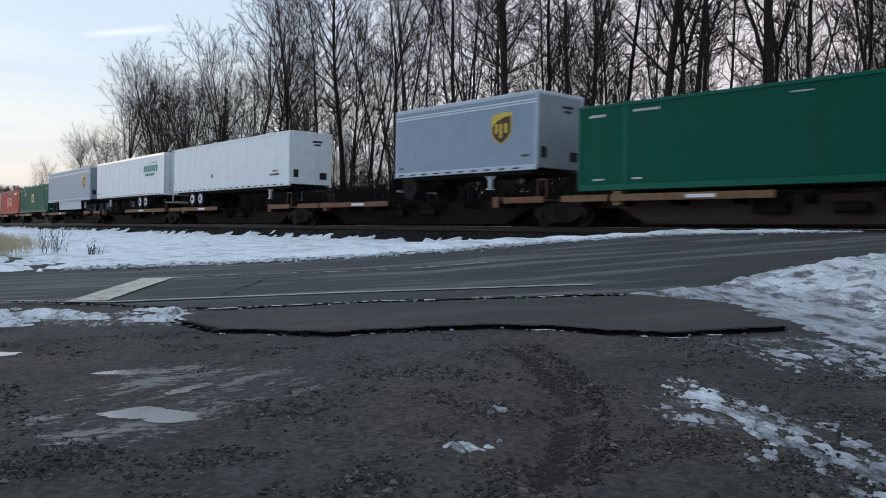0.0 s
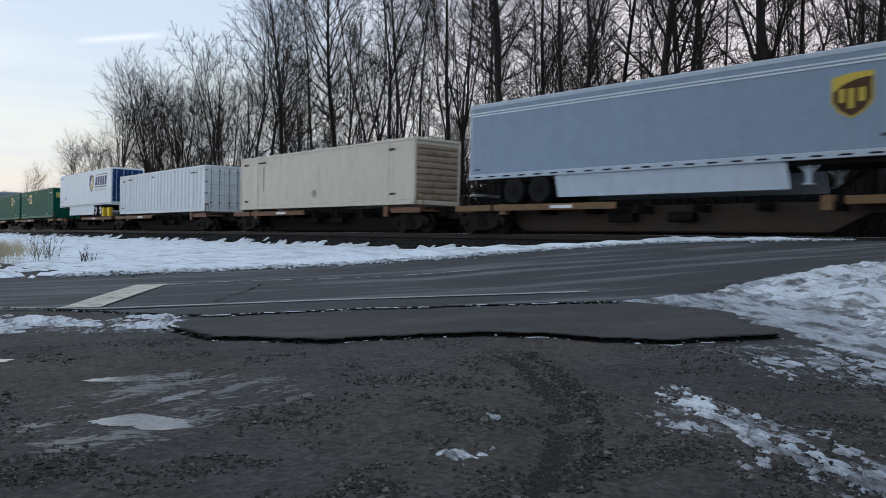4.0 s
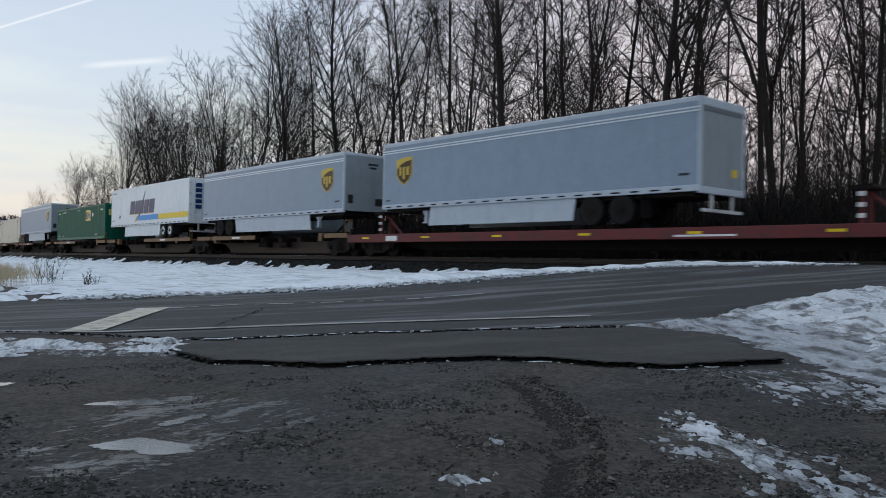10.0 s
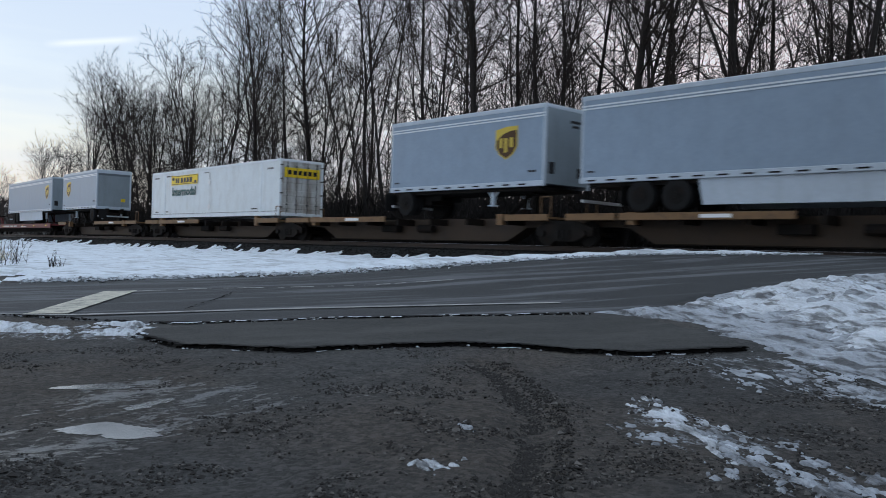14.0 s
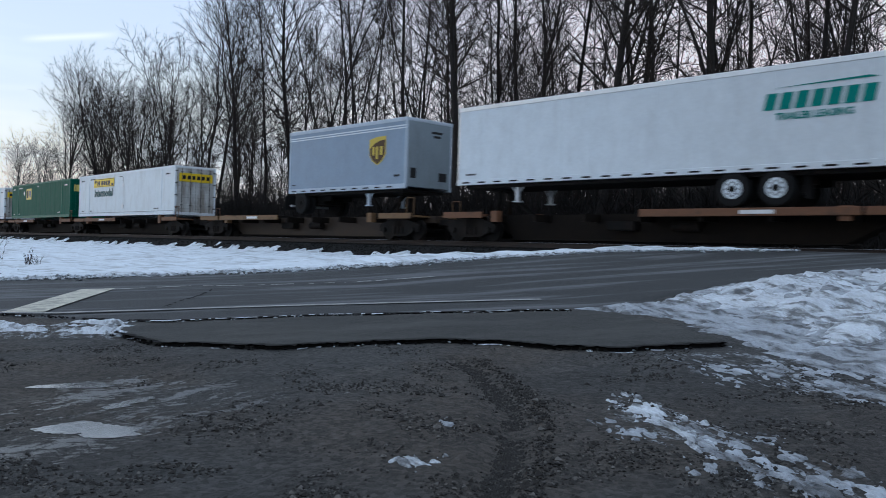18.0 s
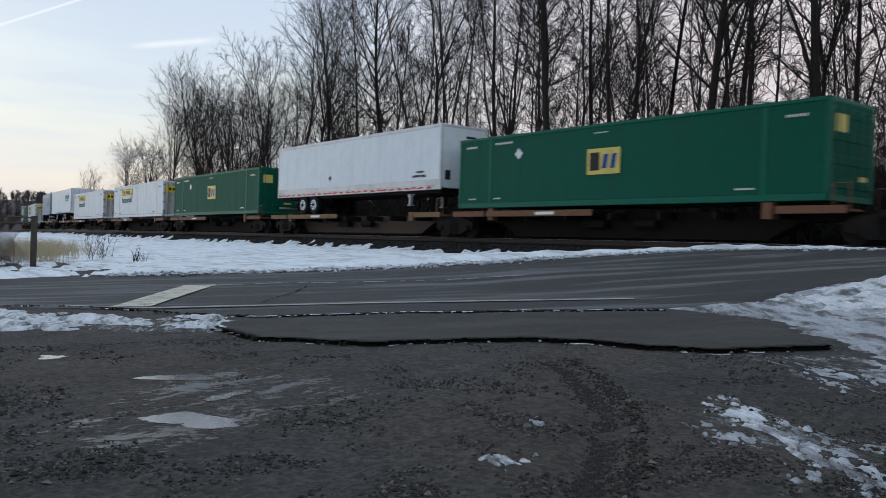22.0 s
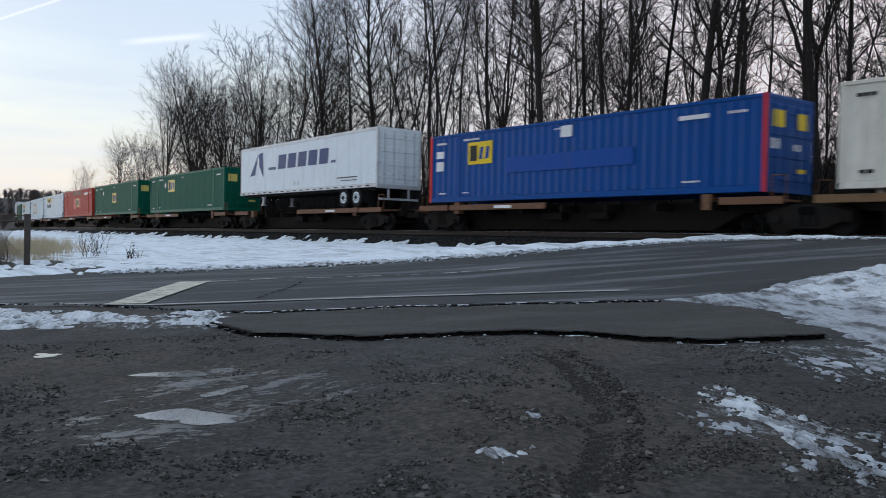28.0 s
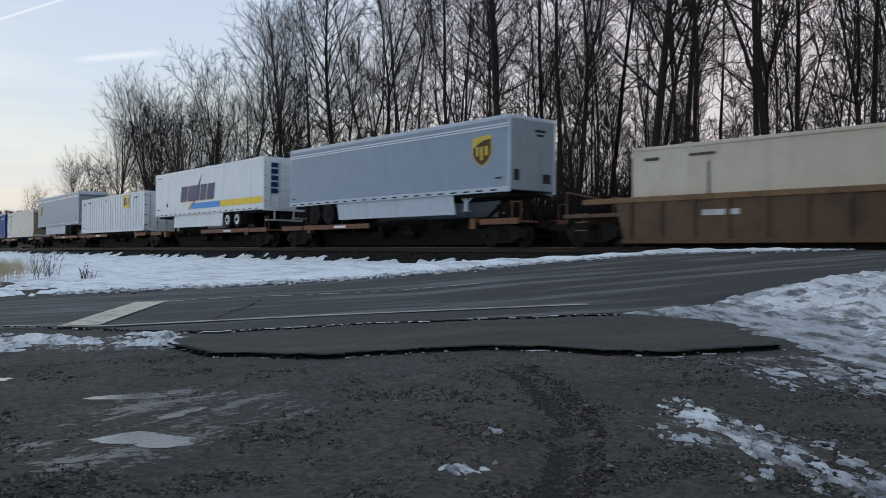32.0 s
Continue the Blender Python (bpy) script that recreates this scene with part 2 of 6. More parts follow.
def dirt_material():
    """Damp gravelly dirt; where the plan says so it is smeared with wet mud, its sky sheen partly in the colour, or
    thin refrozen slush, in ragged patches.
    """
    m = bpy.data.materials.new("damp_gravelly_dirt")
    m.use_nodes = True
    ns, ls = m.node_tree.nodes, m.node_tree.links
    b = ns["Principled BSDF"]
    tc = ns.new("ShaderNodeTexCoord")

    def tex(scale, detail=5.0, rough=0.6, pull=None):
        n = ns.new("ShaderNodeTexNoise")
        n.inputs["Scale"].default_value, n.inputs["Detail"].default_value, n.inputs["Roughness"].default_value = scale, detail, rough
        if pull:
            mp = ns.new("ShaderNodeMapping")
            mp.vector_type = "TEXTURE"
            mp.inputs["Rotation"].default_value = (0, 0, pull[0])
            mp.inputs["Scale"].default_value = (pull[1], 1, 1)
            ls.new(tc.outputs["Object"], mp.inputs[0])
            ls.new(mp.outputs[0], n.inputs["Vector"])
        else:
            ls.new(tc.outputs["Object"], n.inputs["Vector"])
        return n.outputs[0]

    def step(v, lo, hi, to0=0.0, to1=1.0):
        n = ns.new("ShaderNodeMapRange")
        n.interpolation_type = "SMOOTHSTEP"
        for k, x in zip(("From Min", "From Max", "To Min", "To Max"), (lo, hi, to0, to1)):
            n.inputs[k].default_value = x
        ls.new(v, n.inputs["Value"])
        return n.outputs[0]

    def op(kind, a, c):
        n = ns.new("ShaderNodeMath")
        n.operation = kind
        for i, v in enumerate((a, c)):
            if isinstance(v, (int, float)):
                n.inputs[i].default_value = v
            else:
                ls.new(v, n.inputs[i])
        return n.outputs[0]

    def blend(f, a, c, kind="MIX"):
        n = ns.new("ShaderNodeMix")
        n.data_type, n.blend_type = "RGBA", kind
        for i, v in ((0, f), (6, a), (7, c)):
            if isinstance(v, (tuple, float, int)):
                n.inputs[i].default_value = v
            else:
                ls.new(v, n.inputs[i])
        return n.outputs[2]

    def attr(name):
        n = ns.new("ShaderNodeAttribute")
        n.attribute_name = name
        return n.outputs["Fac"]

    col = blend(step(tex(0.33, 4), 0.42, 0.58), (0.050, 0.043, 0.036, 1), (0.043, 0.043, 0.042, 1))
    col = blend(step(tex(0.9, 9, 0.68, (radians(120), 2.0)), 0.46, 0.62, 0, 0.6), col, (0.022, 0.0205, 0.0195, 1))
    col = blend(step(tex(2.2, 9, 0.7, (radians(100), 3.0)), 0.54, 0.66, 0, 0.6), col, (0.075, 0.070, 0.063, 1))
    ragged2 = op("ADD", op("MULTIPLY", tex(2.0, 10, 0.72, (radians(110), 2.5)), 0.6), op("MULTIPLY", tex(8, 8, 0.75), 0.4))
    col = blend(op("MULTIPLY", attr("brown"), step(tex(1.3, 8, 0.65), 0.36, 0.6, 0.2, 0.9)), col, (0.050, 0.042, 0.034, 1))
    smear = step(op("ADD", ragged2, op("MULTIPLY", op("SUBTRACT", attr("dark"), 1.0), 0.25)), 0.44, 0.50)
    col = blend(op("MULTIPLY", smear, 0.5), col, (0.012, 0.0112, 0.0105, 1))
    vo = ns.new("ShaderNodeTexVoronoi")
    vo.inputs["Scale"].default_value = 30
    ls.new(tc.outputs["Object"], vo.inputs["Vector"])
    sp = ns.new("ShaderNodeSeparateColor")
    ls.new(vo.outputs["Color"], sp.inputs[0])
    grain = op("ADD", op("MULTIPLY", sp.outputs[0], 0.45), op("MULTIPLY", tex(11, 10, 0.8), 1.55))
    col = blend(1.0, col, step(grain, 0.72, 1.30, 0.50, 1.60), "MULTIPLY")
    # near-black specks put the small shadows among lumps into the colour
    lump = step(tex(26, 6, 0.7), 0.52, 0.60)
    patch = step(tex(1.6, 6, 0.65), 0.48, 0.60)
    col = blend(op("MULTIPLY", op("MULTIPLY", lump, patch), 0.8), col, (0.008, 0.0075, 0.007, 1))
    pale = step(grain, 1.22, 1.36)
    col = blend(op("MULTIPLY", pale, 0.6), col, (0.10, 0.095, 0.088, 1))
    ragged = op("ADD", op("MULTIPLY", tex(1.8, 12, 0.76, (radians(100), 3.5)), 0.62), op("MULTIPLY", tex(13, 8, 0.75, (radians(60), 1.8)), 0.38))
    wet = step(op("ADD", ragged, op("MULTIPLY", op("SUBTRACT", attr("wet"), 1.0), 0.22)), 0.488, 0.518)
    wet = op("MULTIPLY", wet, op("SUBTRACT", 1.0, smear))
    frost = step(op("ADD", op("ADD", op("MULTIPLY", tex(3.2, 12, 0.78, (radians(-28), 2.8)), 0.6), op("MULTIPLY", tex(14, 8, 0.8, (radians(-28), 2.0)), 0.4)), op("MULTIPLY", op("SUBTRACT", attr("frost"), 1.0), 0.28)), 0.505, 0.545)
    # wet mud gets a paler base colour for the sky's sheen on it
    col = blend(op("MULTIPLY", wet, 0.6), col, (0.080, 0.079, 0.077, 1))
    col = blend(op("MULTIPLY", frost, 0.85), col, blend(step(tex(9, 8, 0.75, (radians(-28), 2.5)), 0.42, 0.60), (0.16, 0.17, 0.18, 1), (0.50, 0.54, 0.60, 1)))
    ls.new(col, b.inputs["Base Color"])
    ls.new(op("SUBTRACT", 0.85, op("ADD", op("MULTIPLY", wet, 0.55), op("MULTIPLY", frost, 0.2))), b.inputs["Roughness"])
    bp = ns.new("ShaderNodeBump")
    bp.inputs["Strength"].default_value, bp.inputs["Distance"].default_value = 1.0, 0.022
    ls.new(op("MULTIPLY", op("SUBTRACT", op("ADD", grain, tex(3.5, 8, 0.6)), op("MULTIPLY", vo.outputs["Distance"], 0.35)), op("SUBTRACT", 1.0, op("MULTIPLY", wet, 0.85))), bp.inputs["Height"])
    ls.new(bp.outputs[0], b.inputs["Normal"])
    return m


DIRT = dirt_material()
ASPH = mat("worn_asphalt", (0.023, 0.0245, 0.0265), 0.75, var=0.40, scale=1.1, fine=26, bump=0.003, dirt=(0.115, 0.12, 0.13), dirt_amount=0.8, dirt_scale=1.7, dirt_span=(0.49, 0.62), pebble=70, turn=radians(57), pull=9.0)
APRON = mat("patched_asphalt", (0.034, 0.034, 0.032), 0.85, var=0.5, scale=1.2, fine=40, bump=0.006, dirt=(0.075, 0.074, 0.070), dirt_amount=0.45, dirt_scale=1.6, pebble=60, turn=radians(57), pull=4.0, dirt_span=(0.49, 0.64))
CRUMB = mat("shade_dark_broken_asphalt", (0.009, 0.0085, 0.0085), 0.9, spec=0.15, var=0.4, fine=60)
STONE = mat("wet_gravel", (0.105, 0.098, 0.09), 0.7, var=0.5, scale=9, fine=60)
BALLAST = mat("ballast_rock", (0.013, 0.013, 0.013), 0.9, spec=0.2, var=0.55, scale=3, fine=30, bump=0.03, pebble=14)
SNOW = mat("old_snow", (0.76, 0.82, 0.89), 0.55, var=0.15, scale=1.8, fine=10, bump=0.09, dirt=(0.30, 0.32, 0.34), dirt_amount=0.7, dirt_scale=2.8, turn=radians(30), pull=3.5, dirt_span=(0.5, 0.66))
SLUSH = mat("dirty_slush", (0.42, 0.455, 0.51), 0.5, var=0.45, scale=5.5, fine=28, bump=0.08, dirt=(0.06, 0.062, 0.065), dirt_amount=0.9, dirt_scale=7.0, turn=radians(-30), pull=4.0, dirt_span=(0.48, 0.60))
CRUST = mat("crusted_snow", (0.74, 0.79, 0.86), 0.5, var=0.25, scale=6, fine=30, bump=0.09, dirt=(0.10, 0.105, 0.11), dirt_amount=0.85, dirt_scale=7.0, turn=radians(-30), pull=4.0, dirt_span=(0.49, 0.62))
# base colour raised so the puddles carry some reflected sky themselves
WATER = mat("icy_puddle_sky_sheen", (0.13, 0.135, 0.14), 0.14, spec=0.5, var=0.2, scale=2.0, fine=9)
ROADPAINT = mat("worn_road_paint", (0.50, 0.48, 0.40), 0.7, var=0.4, scale=3, fine=40, dirt=(0.10, 0.10, 0.10), dirt_amount=0.9, dirt_scale=3.5)
EDGEPAINT = mat("faded_edge_line_paint", (0.33, 0.33, 0.32), 0.75, var=0.4, scale=3, fine=40, dirt=(0.09, 0.09, 0.09), dirt_amount=0.8, dirt_scale=2.5)
BARK = mat("grey_brown_bark", (0.028, 0.024, 0.022), 0.9, spec=0.2, var=0.4, scale=5, fine=40, rnd=0.7)
TWIG = mat("winter_twigs", (0.036, 0.028, 0.024), 0.9, spec=0.2, var=0.3, scale=2, fine=20, rnd=0.6)
BRUSH = mat("leafless_brush", (0.017, 0.015, 0.014), 0.9, spec=0.2, var=0.3, rnd=0.5)
STRAW = mat("dry_grass", (0.46, 0.39, 0.26), 0.85, var=0.35)
LITTER = mat("woodland_floor", (0.026, 0.021, 0.018), 0.95, var=0.5, scale=0.6, fine=8)
# distance haze is mixed into this lighter brown
FARWOOD = mat("hazed_distant_wood", (0.060, 0.050, 0.048), 0.95, var=0.4, scale=0.05, fine=0.7)
WIRE = mat("rusty_fence_wire", (0.09, 0.06, 0.045), 0.8, 0.3, var=0.3)
POSTW = mat("weathered_post", (0.065, 0.055, 0.048), 0.9, var=0.4, scale=4, fine=30)

# ---- mesh tools ----


class Soup:
    """Vertices and faces of one mesh, gathered piece by piece."""

    def __init__(self):
        self.v, self.f = [], []

    def quadbox(self, x0, x1, y0, y1, z0, z1, b=0.0):
        """A box; b: chamfer of its four long edges (along its longest side)."""
        if b:
            n = len(self.v)
            d = (x1 - x0, y1 - y0, z1 - z0)
            ax = d.index(max(d))
            lo, hi = (x0, y0, z0), (x1, y1, z1)
            p, q = [i for i in range(3) if i != ax]
            ring = [(lo[p] + b, lo[q]), (hi[p] - b, lo[q]), (hi[p], lo[q] + b), (hi[p], hi[q] - b), (hi[p] - b, hi[q]), (lo[p] + b, hi[q]), (lo[p], hi[q] - b), (lo[p], lo[q] + b)]
            for e in (lo[ax], hi[ax]):
                for a, c in ring:
                    w = [0, 0, 0]
                    w[ax], w[p], w[q] = e, a, c
                    self.v.append(tuple(w))
            for i in range(8):
                j = (i + 1) % 8
                self.f.append((n + i, n + j, n + 8 + j, n + 8 + i))
            self.f += [tuple(range(n + 7, n - 1, -1)), tuple(range(n + 8, n + 16))]
            return self
        n = len(self.v)
        self.v += [(x, y, z) for z in (z0, z1) for y in (y0, y1) for x in (x0, x1)]
        self.f += [tuple(n + i for i in q) for q in ((0, 2, 3, 1), (4, 5, 7, 6), (0, 1, 5, 4), (2, 6, 7, 3), (0, 4, 6, 2), (1, 3, 7, 5))]
        return self

    def prism(self, poly, y0, y1):
        """A polygon in x and z, pushed from y0 to y1."""
        n, k = len(self.v), len(poly)
        self.v += [(x, y, z) for y in (y0, y1) for x, z in poly]
        self.f += [tuple(range(n, n + k)), tuple(range(n + 2 * k - 1, n + k - 1, -1))]
        self.f += [(n + i, n + k + i, n + k + (i + 1) % k, n + (i + 1) % k) for i in range(k)]
        return self

    def cyl(self, c, axis, r, h, seg=16, r2=None):
        """A cylinder with its middle at c along axis 0, 1 or 2."""
        n = len(self.v)
        r2 = r if r2 is None else r2
        p, q = [i for i in range(3) if i != axis]
        for e, rad in ((-h / 2, r), (h / 2, r2)):
            for i in range(seg):
                a = 2 * math.pi * i / seg
                w = list(c)
                w[axis] += e
                w[p] += rad * math.cos(a)
                w[q] += rad * math.sin(a)
                self.v.append(tuple(w))
        self.f += [(n + i, n + (i + 1) % seg, n + seg + (i + 1) % seg, n + seg + i) for i in range(seg)]
        self.f += [tuple(range(n + seg - 1, n - 1, -1)), tuple(range(n + seg, n + 2 * seg))]
        return self

    def tube(self, a, b, r0, r1, sides=4):
        """A tapered rod from a to b."""
        a, b = Vector(a), Vector(b)
        d = (b - a).normalized()
        s = d.orthogonal().normalized()
        t = d.cross(s)
        n = len(self.v)
        for p, r in ((a, r0), (b, r1)):
            for i in range(sides):
                w = 2 * math.pi * i / sides
                self.v.append(tuple(p + (s * math.cos(w) + t * math.sin(w)) * r))
        self.f += [(n + i, n + (i + 1) % sides, n + sides + (i + 1) % sides, n + sides + i) for i in range(sides)]
        return self

    def rock(self, c, r, flat=0.6):
        """An uneven stone of eight faces."""
        n = len(self.v)
        for d in ((1, 0, 0), (0, 1, 0), (-1, 0, 0), (0, -1, 0), (0, 0, flat), (0, 0, -flat)):
            k = r * random.uniform(0.6, 1.15)
            self.v.append(tuple(c[i] + d[i] * k + random.uniform(-0.25, 0.25) * r for i in range(3)))
        for i in range(4):
            j = (i + 1) % 4
            self.f += [(n + i, n + j, n + 4), (n + j, n + i, n + 5)]
        return self

    def mesh(self, name, material, smooth=False):
        me = bpy.data.meshes.new(name)
        me.from_pydata(self.v, [], self.f)
        me.materials.append(material)
        if smooth:
            me.polygons.foreach_set("use_smooth", [True] * len(me.polygons))
        me.update()
        return me


def thing(name, label, category, m=None, group="", kind=""):
    ob = new(name)
    ob.empty_display_size = 0.3
    if m is not None:
        ob.matrix_basis = m
    return tagged(ob, label, category, group, kind)


def part(name, data, parent, label="", material=None, smooth=False):
    """One mesh under a thing or part; data: a Soup or a finished mesh."""
    me = data.mesh(name, material, smooth) if isinstance(data, Soup) else data
    ob = new(name, me)
    ob.parent = parent
    return tagged(ob, label) if label else ob


def solid(name, data, material, label, category, m=None, group="", kind="", smooth=False):
    ob = new(name, data.mesh(name, material, smooth) if isinstance(data, Soup) else data)
    if m is not None:
        ob.matrix_basis = m
    return tagged(ob, label, category, group, kind)


def letters(text, size):
    """A mesh of flat lettering with the built-in font, lying in x and y, its left end at 0."""
    cu = bpy.data.curves.new("lettering", "FONT")
    cu.body, cu.size, cu.extrude, cu.resolution_u, cu.offset = text, size, 0.004, 2, size * 0.03
    ob = bpy.data.objects.new("lettering", cu)
    scene.collection.objects.link(ob)
    me = bpy.data.meshes.new_from_object(ob.evaluated_get(bpy.context.evaluated_depsgraph_get()))
    bpy.data.objects.remove(ob)
    me.materials.clear()
    return me

# ---- the plan ----
RADIUS = 962.0        # the track runs straight along x on the right and bends away on the left
TRACK_Y = 23.93
RAIL_Z = 1.76


def track_at(s, z=RAIL_Z):
    """The pose on the track's middle line, s metres along it."""
    if s > 0:
        return pose(s, TRACK_Y, z)
    a = s / RADIUS
    return pose(RADIUS * math.sin(a), TRACK_Y + RADIUS * (1 - math.cos(a)), z, 0, 0, math.degrees(a))


def from_track(x, y):
    """How far a place lies this side of (less) or beyond the track's middle line, as its y where the track is straight."""
    return y - np.where(x < 0, RADIUS - np.sqrt(np.maximum(RADIUS ** 2 - np.minimum(x, 0) ** 2, 1.0)), 0.0)


GRID = np.random.RandomState(4).rand(256, 256)


def fuzz(x, y, scale, octaves=3, gain=0.5):
    """Smooth random relief between -1 and 1."""
    out, amp, tot = 0.0, 1.0, 0.0
    for o in range(octaves):
        u, v = x / scale * 2 ** o + 37.3 * o, y / scale * 2 ** o + 11.7 * o
        i, j = np.floor(u).astype(int), np.floor(v).astype(int)
        a, b = u - i, v - j
        a, b = a * a * (3 - 2 * a), b * b * (3 - 2 * b)
        g = lambda p, q: GRID[p % 256, q % 256]
        out = out + amp * ((g(i, j) * (1 - a) + g(i + 1, j) * a) * (1 - b) + (g(i, j + 1) * (1 - a) + g(i + 1, j + 1) * a) * b)
        tot += amp
        amp *= gain
    return out / tot * 2 - 1


def inside(x, y, poly):
    """Signed distance to a closed outline, positive within."""
    x, y = np.asarray(x, float), np.asarray(y, float)
    best = np.full(x.shape, 1e9)
    odd = np.zeros(x.shape, bool)
    for (x0, y0), (x1, y1) in zip(poly, poly[1:] + poly[:1]):
        dx, dy = x1 - x0, y1 - y0
        t = np.clip(((x - x0) * dx + (y - y0) * dy) / (dx * dx + dy * dy), 0, 1)
        best = np.minimum(best, np.hypot(x - x0 - t * dx, y - y0 - t * dy))
        cross = ((y0 > y) != (y1 > y)) & (x < dx * (y - y0) / (dy if dy else 1e-9) + x0)
        odd ^= cross
    return np.where(odd, best, -best)


def along(x, y, line):
    """Distance to an open line."""
    best = np.full(np.shape(x), 1e9)
    for (x0, y0), (x1, y1) in zip(line, line[1:]):
        dx, dy = x1 - x0, y1 - y0
        t = np.clip(((x - x0) * dx + (y - y0) * dy) / (dx * dx + dy * dy), 0, 1)
        best = np.minimum(best, np.hypot(x - x0 - t * dx, y - y0 - t * dy))
    return best


ROAD_NEAR = [(-60, -36), (-20.5, -1.6), (-14.6, 4.0), (-10.75, 5.5), (-10.0, 6.4), (-9.3, 7.5), (-8.2, 8.7), (-7.1, 9.9), (-6.9, 11.2), (-6.8, 12.9), (-6.2, 14.4), (-5.4, 15.6), (-2.0, 19.5), (0.0, 22.0)]
ROAD_FAR = [(-7.0, 22.0), (-8.2, 21.2), (-10.2, 20.55), (-12.4, 19.7), (-13.4, 18.5), (-14.3, 17.3), (-14.9, 15.8), (-15.5, 14.2), (-16.8, 12.6), (-18.5, 11.2), (-20.0, 8.8), (-21.5, 6.6), (-22.2, 5.3), (-30, -3.5), (-68, -40)]
ROAD = ROAD_NEAR + ROAD_FAR
APRON_LINE = [(-10.08, 4.54), (-8.95, 4.58), (-8.15, 4.94), (-7.60, 5.32), (-7.38, 5.86), (-6.90, 6.37), (-6.41, 6.78), (-5.81, 7.04), (-5.19, 7.21), (-4.70, 7.39), (-4.54, 7.76), (-4.24, 8.14), (-4.02, 8.49)]
SEAM_LINE = [(-10.9, 5.15), (-10.17, 6.15), (-9.69, 6.77), (-9.24, 7.43), (-8.73, 8.06), (-8.17, 8.63), (-7.64, 9.24), (-7.07, 9.79)]
APRON_AREA = APRON_LINE + [(-4.83, 9.13), (-5.80, 9.63), (-6.8, 10.0), (-7.3, 10.2), (-10.0, 6.9), (-11.2, 5.2)]

NEAR_D = [-4000, -10, 0, 3.6, 5.5, 8, 11, 13, 15.4, 19.2, 21, 27, 29.5, 4000]
NEAR_Z = [0, 0, .05, .2, .32, .47, .67, .89, 1.13, 1.5, 1.66, 1.62, 1.2, 1.2]
FIELD_D = [-4000, -10, 0, 3.6, 5.5, 8, 11, 13, 15, 20.5, 27, 29.5, 4000]
FIELD_Z = [0, 0, .05, .2, .32, .47, .67, .85, .96, 1.02, 1.02, 1.15, 1.2]


TYRE = [(-5.65, 5.95), (-5.08, 5.67), (-4.45, 5.16), (-3.94, 4.75), (-3.57, 4.36), (-3.24, 3.95), (-2.92, 3.46), (-2.72, 3.15)]   # the wheel track on the lot
POOLS = []   # outline and water level of each puddle


def smooth(a, lo, hi):
    t = np.clip((a - lo) / (hi - lo), 0, 1)
    return t * t * (3 - 2 * t)


def ground_z(x, y):
    x, y = np.asarray(x, float), np.asarray(y, float)
    d = from_track(x, y)
    side = inside(x, y, [(-60, -40), (60, -40), (60, 60), (-12.0, 60)] + ROAD_FAR)
    w = smooth(side, -2.5, 0.3)
    z = np.interp(d, NEAR_D, NEAR_Z) * w + np.interp(d, FIELD_D, FIELD_Z) * (1 - w)
    on_road = smooth(inside(x, y, ROAD), -0.6, 0.4)
    rough = 0.035 * fuzz(x, y, 1.6, 3) + 0.012 * fuzz(x + 9, y, 0.28, 2)
    tyre = along(x, y, TYRE)
    ruts = -0.035 * np.exp(-(tyre / 0.13) ** 2) + 0.02 * np.exp(-((tyre - 0.26) / 0.1) ** 2)
    mound = 0.07 * np.exp(-(np.hypot((x + 4.6) * 0.9, y - 4.0) / 0.9) ** 2)
    ruts = ruts + mound + 0.02 * fuzz((x * 0.94 + y * 0.34) * 0.25, y * 0.94 - x * 0.34, 0.16, 3) * smooth(6.5 - np.hypot(x + 6.6, y - 2.6), 2.5, 5.5)
    near = np.exp(-(np.hypot(x + 6, y - 4) / 60) ** 2)
    z = z + (rough + ruts) * near * (1 - on_road) - 0.045 * on_road
    for poly, level in POOLS:
        w = smooth(inside(x, y, poly), -0.22, 0.02)
        z = z * (1 - w) + (level - 0.005) * w
    # far to the left the land climbs into a low wooded rise
    return z + 22 * smooth(-x, 260, 620) + 6 * smooth(y, 150, 900)


for outline in ([(-5.92, 2.11), (-5.97, 2.33), (-5.99, 2.45), (-5.83, 2.55), (-5.67, 2.57), (-5.5, 2.66), (-5.48, 2.55), (-5.32, 2.57), (-5.35, 2.4), (-5.45, 2.26), (-5.6, 2.29), (-5.69, 2.15)],
                [(-7.45, 2.63), (-7.52, 2.82), (-7.3, 3.15), (-7.11, 3.21), (-7.11, 3.07), (-7.22, 2.81), (-7.35, 2.63)],
                [(-6.22, 2.69), (-6.36, 2.91), (-6.44, 3.14), (-6.42, 3.21), (-6.28, 3.1), (-6.18, 2.89), (-6.12, 2.71)], [(-9.41, 2.29), (-9.24, 2.46), (-9.07, 2.4), (-9.13, 2.22)]):
    rim = ground_z([p[0] for p in outline], [p[1] for p in outline])
    POOLS.append((outline, float(min(rim)) + 0.006))


def coords(lo, hi, step, far):
    """Even steps between lo and hi, then longer and longer ones out to far."""
    out = list(np.arange(lo, hi + step / 2, step))
    d, e = step, lo
    head, tail = [], []
    while e > -far:
        d *= 1.35
        e -= d
        head.append(e)
    d, e = step, hi
    while e < far:
        d *= 1.35
        e += d
        tail.append(e)
    return np.array(head[::-1] + out + tail)


